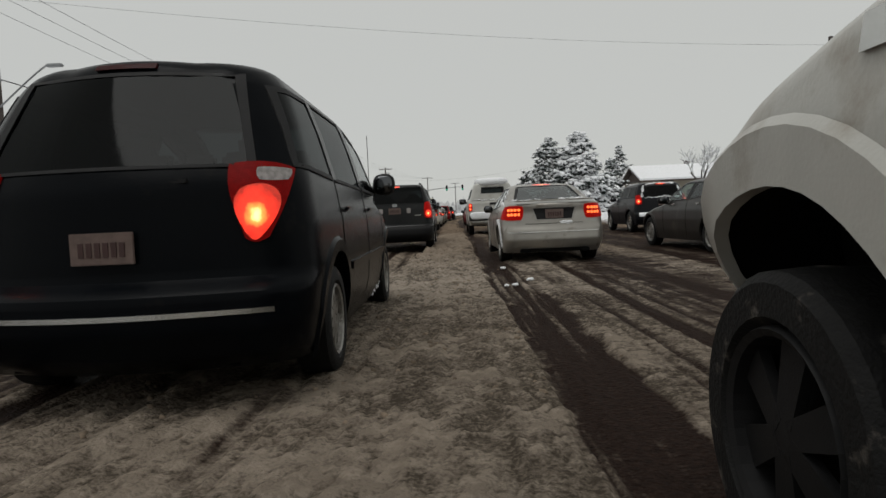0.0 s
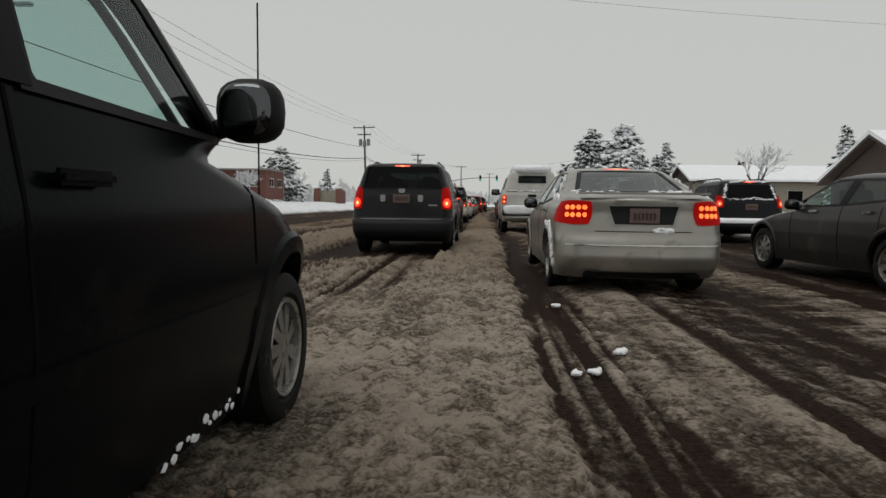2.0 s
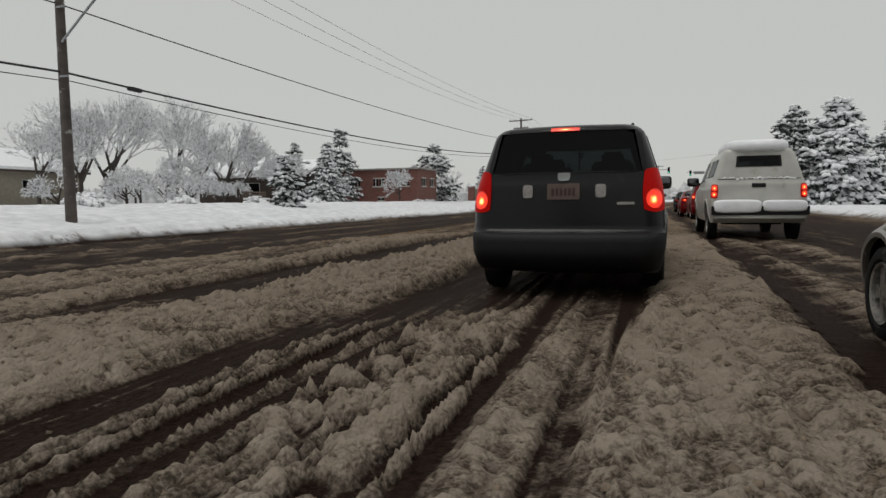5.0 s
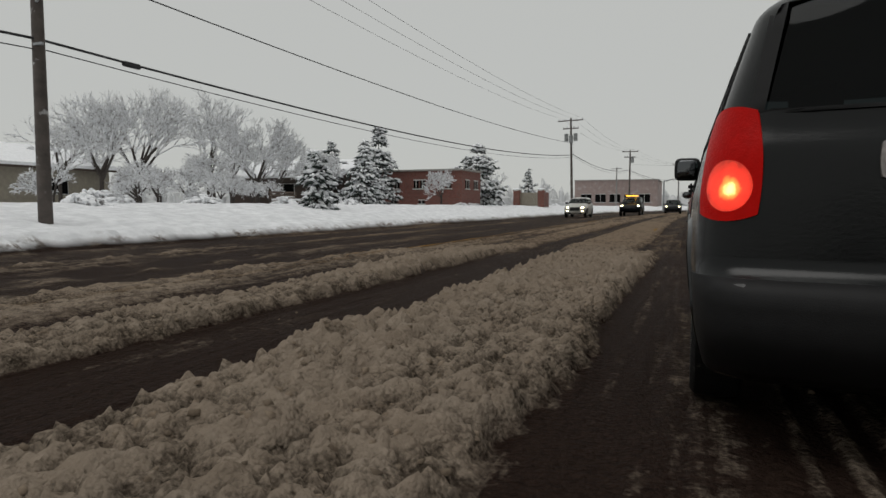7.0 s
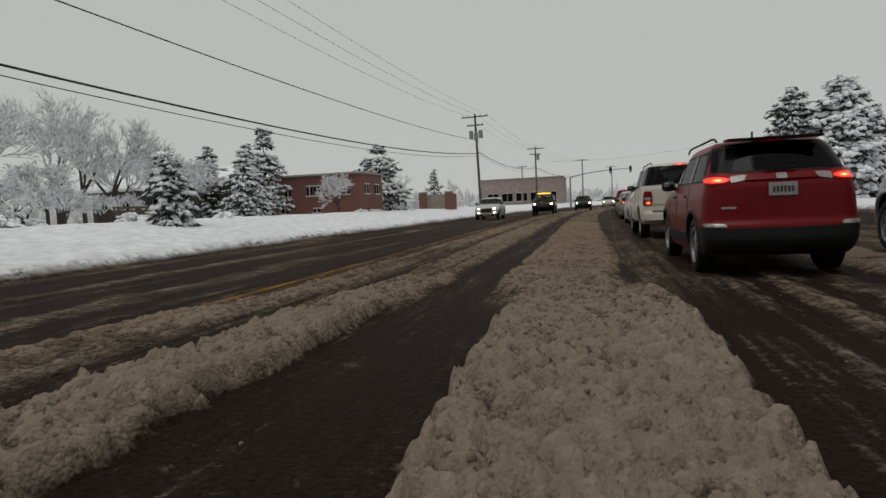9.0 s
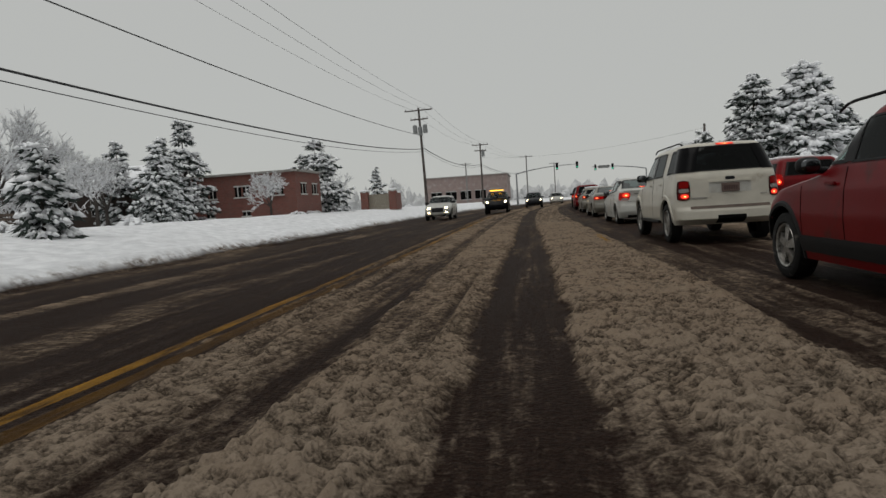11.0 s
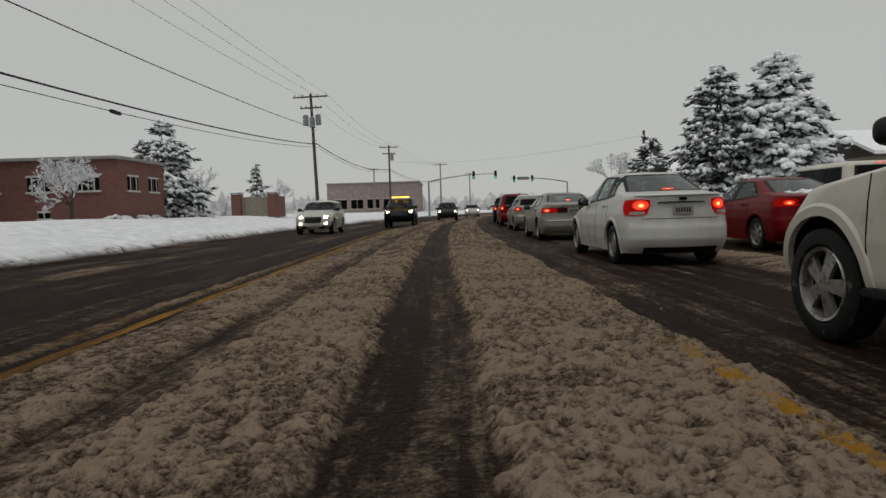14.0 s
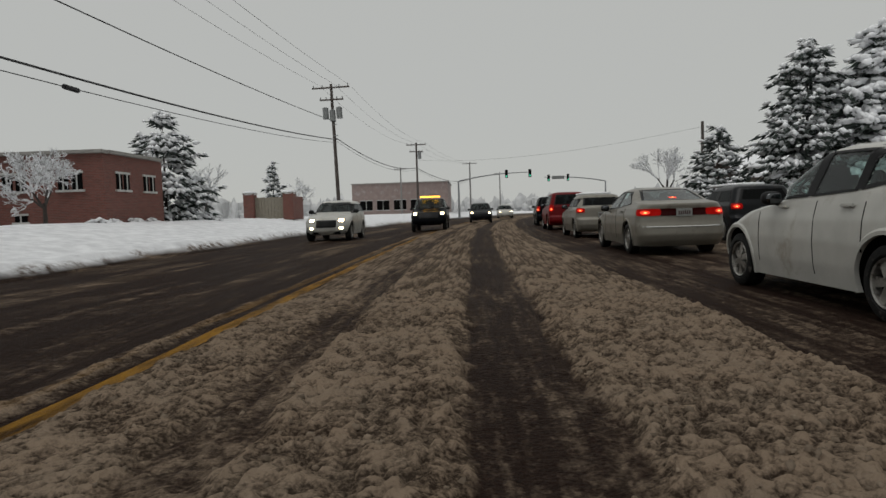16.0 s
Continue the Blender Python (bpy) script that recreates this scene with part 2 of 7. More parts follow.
def tube_into(bm, a, b, r0, r1, sides=8):
    a, b = Vector(a), Vector(b)
    d = b - a
    m = Matrix.Translation((a + b) / 2) @ d.to_track_quat("Z", "Y").to_matrix().to_4x4()
    bmesh.ops.create_cone(bm, cap_ends=True, segments=sides, radius1=r0, radius2=r1, depth=d.length, matrix=m)


def boxes(name, rows, material, parent=None, label="", bevel=0.0):
    bm = bmesh.new()
    for r in rows:
        box_into(bm, *r, bevel=bevel)
    return part(name, bm, material, parent, label)


def thing(name, m, label, category, group="", kind=""):
    ob = new(name)
    ob.matrix_basis = m
    ob.empty_display_size = 0.2
    return tagged(ob, label, category, group, kind)


# ---- smooth noise on arrays ----
def lattice(ix, iy, seed):
    h = (ix.astype(np.int64) * 374761393 + iy.astype(np.int64) * 668265263 + seed * 974634777) & 0x7FFFFFFF
    h = ((h ^ (h >> 13)) * 1274126177) & 0x7FFFFFFF
    return ((h ^ (h >> 16)) & 0xFFFF) / 65535.0


def value_noise(x, y, seed):
    ix, iy = np.floor(x), np.floor(y)
    fx, fy = x - ix, y - iy
    fx, fy = fx * fx * (3 - 2 * fx), fy * fy * (3 - 2 * fy)
    a, b = lattice(ix, iy, seed), lattice(ix + 1, iy, seed)
    c, d = lattice(ix, iy + 1, seed), lattice(ix + 1, iy + 1, seed)
    return (a + (b - a) * fx) * (1 - fy) + (c + (d - c) * fx) * fy


def fbm(x, y, seed, octaves=4, gain=0.5):
    total, amp, out = 0.0, 1.0, 0.0
    for o in range(octaves):
        out = out + amp * value_noise(x * 2 ** o + 17.3 * o, y * 2 ** o - 9.1 * o, seed + o)
        total += amp
        amp *= gain
    return out / total


def bend(y):
    """The road bears to the right beyond the queue."""
    return np.maximum(0.0, np.asarray(y, float) - 55.0) ** 2 / 900.0


# ---- ground: one sheet with slush, ruts and snow banks ----
def spread(dense_a, dense_b, step, far, grow=1.18):
    mid = list(np.arange(dense_a, dense_b + 1e-6, step))
    lo, hi, s = [], [], step
    x = dense_a
    while x > -far:
        s *= grow
        x -= s
        lo.append(x)
    s, x = step, dense_b
    while x < far:
        s *= grow
        x += s
        hi.append(x)
    return np.array(lo[::-1] + mid + hi)


# how thick the slush lies across the road: beside the first cars, beside the utility vehicles, and further up
# thinner in the queue's lanes, which also darkens the ground like shade under cars
NEAR_X = np.array([-13, -11.3, -9.7, -9.4, -8.9, -8.6, -7.7, -7.4, -7.0, -6.7, -5.9, -5.7, -4.9, -4.7, -4.0, -3.8, -2.92, -2.76, -1.0, -0.82, 0.25, 0.42, 1.05, 1.12,
                   1.26, 1.34, 1.58, 1.68, 2.84, 2.96, 3.38, 3.5, 4.8, 5.0, 5.5, 5.7, 6.4, 6.7, 9.4, 9.8, 13])
NEAR_V = np.array([0.45, 0.32, 0.24, 0.46, 0.44, 0.24, 0.22, 0.46, 0.44, 0.26, 0.28, 0.42, 0.44, 0.28, 0.26, 0.36, 0.30, 0.96, 0.96, 0.40, 0.40, 0.90, 0.86, 0.56,
                   0.56, 0.46, 0.46, 0.86, 0.92, 0.16, 0.16, 0.50, 0.48, 0.2, 0.2, 0.44, 0.42, 0.24, 0.22, 0.5, 0.5])
COVER_X = np.array([-13, -11.3, -9.7, -9.4, -8.9, -8.6, -7.7, -7.4, -7.0, -6.7, -5.95, -5.75, -5.3, -5.1, -4.9, -4.5, -4.2, -4.05, -3.42, -3.3, -2.06, -1.94,
                    -0.58, -0.42, 0.4, 0.55, 1.3, 1.45, 1.85, 2.0, 2.9, 3.02, 3.38, 3.5, 4.8, 5.0, 5.5, 5.7, 6.4, 6.7, 9.4, 9.8, 13])
COVER_V = np.array([0.45, 0.32, 0.24, 0.46, 0.44, 0.24, 0.22, 0.46, 0.42, 0.22, 0.28, 0.52, 0.52, 0.46, 0.46, 0.34, 0.34, 0.9, 0.86, 0.13, 0.13, 1.0,
                    1.0, 0.18, 0.22, 0.36, 0.36, 0.24, 0.36, 0.9, 0.9, 0.16, 0.16, 0.50, 0.48, 0.2, 0.2, 0.44, 0.42, 0.24, 0.22, 0.5, 0.5])
# further up, the middle lane's wet tracks lie closer together
LATER_X = np.array([-13, -11.3, -9.7, -9.4, -8.9, -8.6, -7.7, -7.4, -7.0, -6.7, -5.95, -5.78, -5.70, -5.58, -5.5, -5.32, -5.2, -4.62, -4.48, -4.2, -4.08, -3.25, -3.12, -2.5, -2.38,
                    -1.08, -0.92, 0.4, 0.55, 1.3, 1.45, 1.85, 2.0, 2.9, 3.02, 3.38, 3.5, 4.8, 5.0, 5.5, 5.7, 6.4, 6.7, 9.4, 9.8, 13])
LATER_V = np.array([0.45, 0.32, 0.24, 0.42, 0.40, 0.22, 0.22, 0.38, 0.36, 0.22, 0.20, 0.22, 0.46, 0.46, 0.24, 0.24, 0.74, 0.78, 0.40, 0.36, 0.90, 0.95, 0.27, 0.25, 0.90,
                    0.95, 0.30, 0.24, 0.36, 0.36, 0.24, 0.36, 0.9, 0.9, 0.16, 0.16, 0.50, 0.48, 0.2, 0.2, 0.44, 0.42, 0.24, 0.22, 0.5, 0.5])


def domes(x, y, seed):
    """Rounded clods scattered at random: the height of the tallest dome over each place, 0 to 1."""
    ix, iy = np.floor(x), np.floor(y)
    best = np.zeros_like(x)
    for dx in (-1, 0, 1):
        for dy in (-1, 0, 1):
            cx, cy = ix + dx, iy + dy
            px, py = cx + lattice(cx, cy, seed), cy + lattice(cx, cy, seed + 1)
            size = 0.30 + 0.42 * lattice(cx, cy, seed + 2)
            d2 = ((x - px) ** 2 + (y - py) ** 2) / size ** 2
            best = np.maximum(best, np.sqrt(np.clip(1 - d2, 0, 1)) * size)
    return best


def billow(x, y, seed):
    """Rounded tops with sharp creases between them, 0 to 1."""
    a = np.abs(2 * value_noise(x, y, seed) - 1)
    b = np.abs(2 * value_noise(x * 0.8 + y * 0.6 + 7.7, y * 0.8 - x * 0.6 - 3.1, seed + 1) - 1)
    k = np.clip(np.sqrt(a * b) * 1.35, 0, 1)
    return k * (2 - k)


def lie(y):
    """Where the finest part of the sheet lies, along the strip that is passed."""
    y = np.asarray(y, float)
    return sum(np.interp(y + d, [3.0, 8.0, 11.0, 16.0, 21.0, 27.0], [1.8, 1.6, 0.5, -1.3, -2.1, -3.0]) for d in (-2, -1, 0, 1, 2)) / 5


def build_ground():
    core = np.arange(-2.6, 2.61, 0.0215)
    side, s, x = [], 0.0215, 2.6
    while x < 1600:
        s = min(s * 1.09, 0.24) if x < 11 else s * 1.22
        x += s
        side.append(x)
    xs = np.concatenate([-np.array(side[::-1]), core, np.array(side)])
    ys = spread(2.6, 46.5, 0.0255, 2600, 1.09)
    X, Y = np.meshgrid(xs, ys)
    X = X + lie(Y)
    U = X.copy()                                   # distance across the road
    wob = (fbm(U * 0.3, Y * 0.2, 5) - 0.5) * 0.22 + (fbm(U * 2.0, Y * 1.1, 9) - 0.5) * 0.20 + (fbm(U * 7.0, Y * 6.0, 11, 3) - 0.5) * 0.20
    begun, along = np.clip((Y - 13.0) / 2.5, 0, 1), np.clip((Y - 24.5) / 3.0, 0, 1)
    cover = np.interp(U + wob, NEAR_X, NEAR_V) * (1 - begun) + np.interp(U + wob, COVER_X, COVER_V) * begun
    cover = cover * (1 - along) + np.interp(U + wob * 0.8, LATER_X, LATER_V) * along
    patch_n = fbm(U * 1.3, Y * 0.45, 21)
    cover = np.clip(cover + (patch_n - 0.5) * 0.45 * np.clip(cover * 3, 0, 1) + (fbm(U * 6, Y * 1.1, 23) - 0.5) * 0.25, 0, 1)
    # beside the first utility vehicle many narrow wheel tracks run side by side; before it the slush is packed flat
    early = np.clip((12.4 - Y) / 1.8, 0, 1)
    ploughed = np.interp(U, [-0.95, -0.75, 0.45, 0.6, 1.05, 1.15], [0, 1, 1, 0.9, 0.9, 0]) * np.interp(Y, [4, 6, 13.2, 15], [0, 1, 1, 0])
    narrow = fbm(U * 15.0 + 0.5 * fbm(U * 0.5, Y * 0.25, 177), Y * 0.09, 171, 3)
    cover = cover * (1 - ploughed) + ploughed * np.clip(0.19 + 0.14 * np.clip((U - 0.2) * 3, 0, 1) + (narrow - 0.5) * 2.3 + (fbm(U * 9, Y * 7, 173, 3) - 0.5) * (0.45 + 1.9 * np.clip((U - 0.1) * 3, 0, 1)), 0.03, 0.80)
    between = np.interp(U, [0.7, 1.1, 2.78, 2.86], [0, 1, 1, 0])
    cover = np.maximum(cover, between * early * (0.66 + (fbm(U * 11, Y * 0.35, 175, 3) - 0.5) * 0.9))
    packed = np.interp(U, [0.35, 0.75, 2.8, 2.9], [0, 1, 1, 0]) * early + np.interp(U, [1.3, 1.6, 2.8, 2.9], [0, 1, 1, 0]) * np.interp(Y, [12, 14.5], [1, 0]) * (1 - early)
    track_n = fbm(U * 7.5 + 0.6 * fbm(U * 0.4, Y * 0.1, 27), Y * 0.10, 25, 3)
    lane_k = np.interp(U, [-6.5, -5, -2.6, -1.4, -0.8, 1.9, 2.3, 2.9, 3.1, 6.5, 9], [0.5, 0.25, 0.2, 0.2, 0.9, 0.9, 0.3, 0.3, 0.7, 0.7, 0.4]) * (1 - begun)
    lane_k = lane_k + np.interp(U, [-6.5, -5, -2.6, -0.6, -0.3, 1.9, 2.3, 2.9, 3.1, 6.5, 9], [0.5, 0.25, 0.15, 0.15, 0.7, 0.7, 0.3, 0.3, 0.7, 0.7, 0.4]) * begun
    # thinner, wetter slush where the turning lane begins, and streaks of it in the wet track beside the first cars
    thin = np.interp(Y, [25.5, 28, 33, 36.5], [0, 1, 1, 0]) * np.interp(U, [-5.3, -4.9, -2.6, -2.4], [0, 1, 1, 0])
    cover = cover * (1 - 0.30 * thin) + thin * (fbm(U * 12, Y * 0.3, 181, 3) - 0.5) * 0.5
    cover = cover + np.interp(U, [2.84, 3.0, 3.4, 3.5], [0, 1, 1, 0]) * np.interp(Y, [9, 11], [1, 0]) * np.clip((fbm(U * 16, Y * 0.25, 183, 3) - 0.42) * 2.2, 0, 0.4)
    cover = cover - 0.3 * np.interp(U, [-5.80, -5.72, -5.56, -5.48], [0, 1, 1, 0]) * np.interp(Y, [24, 26, 31, 34], [0, 1, 1, 0])
    lane_k = lane_k * (1 - 0.75 * np.maximum(between * early, ploughed))
    cover = np.clip(cover - np.clip((track_n - 0.5) * 5, 0, 1) * 0.6 * lane_k + np.clip((0.42 - track_n) * 4, 0, 1) * 0.25 * lane_k, 0, 1)
    left = np.clip((-11.6 - U + (fbm(Y * 0.4, U * 0.4, 31) - 0.5) * 1.2 + (fbm(Y * 2.0, U * 2.0, 33) - 0.5) * 0.5) / 0.6, 0, 1)
    right = np.clip((U - 10.3 + (fbm(Y * 0.4, U * 0.4, 37) - 0.5) * 1.0) / 0.7, 0, 1)
    bank = np.maximum(left, right)
    bank = bank * bank * (3 - 2 * bank)
    wx, wy_ = U + (fbm(U * 6, Y * 6, 81, 3) - 0.5) * 0.14, Y + (fbm(U * 6, Y * 6, 83, 3) - 0.5) * 0.14
    big, mid, small = domes(wx * 4.6, wy_ * 4.2, 91), domes(wx * 9.5, wy_ * 8.6, 95), domes(wx * 20.0, wy_ * 18.0, 99)
    rough_n = np.clip((fbm(U * 1.1, Y * 0.9, 43) - 0.25) * 2.2, 0.3, 1.0)
    heap = np.interp(Y, [3, 8, 11, 15, 24, 28, 47], [0.34, 0.40, 0.66, 1.25, 1.25, 0.72, 0.72]) * (1 - 0.15 * packed)
    tall = np.interp(Y, [9, 14, 24, 27], [0.25, 1.0, 1.0, 0.15])         # large heaped clods lie along the middle stretch
    lumps = billow(wx * 4.6, wy_ * 4.3, 141) * 0.060 * rough_n * tall + billow(wx * 10.5, wy_ * 9.6, 145) * (0.030 + 0.026 * tall) + billow(wx * 19.0, wy_ * 17.5, 149) * (0.052 - 0.022 * tall)
    clods = (lumps + mid * 0.050 * rough_n * (0.4 + 0.6 * tall) + big * 0.02 * tall + small * (0.036 - 0.02 * tall)) * heap + (fbm(U * 3.1, Y * 2.6, 45, 3) - 0.5) * 0.03
    # low marks the creases between clods; the colour darkens there like shade
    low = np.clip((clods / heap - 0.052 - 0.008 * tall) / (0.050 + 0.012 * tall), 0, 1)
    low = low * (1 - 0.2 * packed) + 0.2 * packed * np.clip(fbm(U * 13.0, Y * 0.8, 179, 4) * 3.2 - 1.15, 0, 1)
    fine = fbm(U * 22.0, Y * 18.0, 53, 2)
    thick = np.clip((cover - 0.30) / 0.6, 0, 1)
    tread = np.clip(1 - thick * 2.2, 0, 1)
    grooves = (fbm(U * 14.0, Y * 0.7, 61, 3) - 0.5) * (0.024 * tread + 0.05 * packed)
    crumbs = np.clip(small - 0.45, 0, 1) * 0.05 * np.clip((fbm(U * 1.6, Y * 0.7, 67) - 0.42) * 4, 0, 1)
    Z = thick * (0.020 + clods) + grooves + crumbs * np.clip(cover * 2.5, 0, 1) + cover * (fine - 0.5) * 0.012
    bank_h = 0.20 + 0.14 * fbm(U * 0.5, Y * 0.3, 71) + 0.10 * fbm(U * 2.2, Y * 2.0, 73) + 0.10 * domes(U * 1.6, Y * 1.4, 75)
    rise = np.clip((-13.0 - U) / 6.0, 0, 1) * 0.65
    Z = Z * (1 - bank) + bank * (bank_h + rise)
    far = np.clip((np.maximum(np.abs(U), np.abs(Y - 30)) - 150) / 100, 0, 1)
    Z = Z * (1 - far) + far * (0.2 + rise * 0.2)
    XW = X + bend(np.minimum(Y, 260.0))
    ny, nx = X.shape
    verts = np.stack([XW.ravel(), Y.ravel(), Z.ravel()], 1)
    i = np.arange(ny * nx).reshape(ny, nx)
    quads = np.stack([i[:-1, :-1].ravel(), i[:-1, 1:].ravel(), i[1:, 1:].ravel(), i[1:, :-1].ravel()], 1)
    me = bpy.data.meshes.new("ground")
    me.vertices.add(len(verts))
    me.vertices.foreach_set("co", verts.ravel())
    me.loops.add(quads.size)
    me.loops.foreach_set("vertex_index", quads.ravel())
    me.polygons.add(len(quads))
    me.polygons.foreach_set("loop_start", np.arange(len(quads)) * 4)
    me.polygons.foreach_set("use_smooth", np.ones(len(quads), bool))
    me.update(calc_edges=True)
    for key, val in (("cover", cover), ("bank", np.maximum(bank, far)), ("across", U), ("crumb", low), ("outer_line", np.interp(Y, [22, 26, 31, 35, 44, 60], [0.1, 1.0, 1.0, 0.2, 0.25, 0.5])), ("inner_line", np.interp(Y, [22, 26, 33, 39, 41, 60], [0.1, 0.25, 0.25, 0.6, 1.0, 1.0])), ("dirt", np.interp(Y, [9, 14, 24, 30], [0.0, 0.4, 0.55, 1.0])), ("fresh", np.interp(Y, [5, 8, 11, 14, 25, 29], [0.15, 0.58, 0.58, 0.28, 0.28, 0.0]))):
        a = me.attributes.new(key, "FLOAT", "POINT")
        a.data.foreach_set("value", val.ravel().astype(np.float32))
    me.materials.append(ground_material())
    slush_crumbs(xs, ys, Z, cover)
    return tagged(new("ground", me), "slushy rutted road with grey-brown snow and white banks", "road", "", "structure")


def slush_crumbs(xs, ys, Z, cover):
    """Loose rounded crumbs of frozen slush, a few centimetres each, lying thickest on the ridges between the wheel tracks."""
    rng = np.random.default_rng(404)
    n = 45000
    x = rng.uniform(-5.2, 3.5, n)
    y = 2.7 + (47.0 - 2.7) * rng.random(n)
    row = lie(y)
    i, j = np.clip(np.searchsorted(xs, x - row) - 1, 0, len(xs) - 2), np.clip(np.searchsorted(ys, y) - 1, 0, len(ys) - 2)
    fx, fy = (x - row - xs[i]) / (xs[i + 1] - xs[i]), (y - ys[j]) / (ys[j + 1] - ys[j])
    at_ = lambda a: (a[j, i] * (1 - fx) + a[j, i + 1] * fx) * (1 - fy) + (a[j + 1, i] * (1 - fx) + a[j + 1, i + 1] * fx) * fy
    c, z = at_(cover), at_(Z)
    patchy = fbm(x * 1.1, y * 0.9, 131) * 0.6 + fbm(x * 5.0, y * 4.5, 133) * 0.6
    keep = (rng.random(n) < np.interp(y, [9, 14, 24, 28], [0.25, 1, 1, 0.5])) & (rng.random(n) < np.clip((c - 0.30) * 1.1, 0.006, 0.55) * np.clip((patchy - 0.36) * 3.2, 0.10, 1))
    x, y, z, c = x[keep], y[keep], z[keep], c[keep]
    m = len(x)
    size = 0.007 + 0.013 * rng.random(m) ** 2.0 + 0.004 * (c > 0.6)
    base = np.array([(1, 0, -0.2), (-0.6, 0.85, -0.2), (-0.5, -0.9, -0.2), (0.55, 0.5, 0.75), (-0.75, 0.15, 0.7), (0.35, -0.6, 0.8)])
    tri = np.array([(3, 4, 5), (0, 3, 5), (1, 4, 3), (2, 5, 4), (0, 1, 3), (1, 2, 4), (2, 0, 5)])
    q = base[None] * (1 + rng.uniform(-0.35, 0.35, (m, 6, 1))) * size[:, None, None] * np.array([1.25, 1.0, 0.95])
    a = rng.uniform(0, 6.3, m)
    ca, sa = np.cos(a)[:, None], np.sin(a)[:, None]
    v = np.stack([x[:, None] + q[:, :, 0] * ca - q[:, :, 1] * sa, y[:, None] + q[:, :, 0] * sa + q[:, :, 1] * ca, z[:, None] + 0.1 * size[:, None] + q[:, :, 2]], 2).reshape(-1, 3)
    f = (tri[None] + 6 * np.arange(m)[:, None, None]).reshape(-1, 3)
    me = bpy.data.meshes.new("slush_crumbs")
    me.vertices.add(len(v))
    me.vertices.foreach_set("co", v.ravel())
    me.loops.add(f.size)
    me.loops.foreach_set("vertex_index", f.ravel())
    me.polygons.add(len(f))
    me.polygons.foreach_set("loop_start", np.arange(len(f)) * 3)
    me.polygons.foreach_set("use_smooth", np.ones(len(f), bool))
    me.update(calc_edges=True)
    mt = mat("frozen_slush_crumb", (0.175, 0.137, 0.102), 0.8, 0, 0.25, 30, spec=0.05)
    nn, ll = mt.node_tree.nodes, mt.node_tree.links
    geo, ramp, mx = nn.new("ShaderNodeNewGeometry"), nn.new("ShaderNodeMapRange"), nn.new("ShaderNodeMix")
    ramp.inputs["To Min"].default_value, ramp.inputs["To Max"].default_value = 0.65, 1.2
    ll.new(geo.outputs["Random Per Island"], ramp.inputs["Value"])
    mx.data_type, mx.blend_type = "RGBA", "MULTIPLY"
    mx.inputs["Factor"].default_value = 1
    old = nn["Principled BSDF"].inputs["Base Color"].links[0].from_socket
    ll.new(old, mx.inputs["A"])
    ll.new(ramp.outputs["Result"], mx.inputs["B"])
    ll.new(mx.outputs["Result"], nn["Principled BSDF"].inputs["Base Color"])
    me.materials.append(mt)
    tagged(new("slush_crumbs", me), "grey-brown crumbs of frozen slush on the road", "slush", "", "stuff")


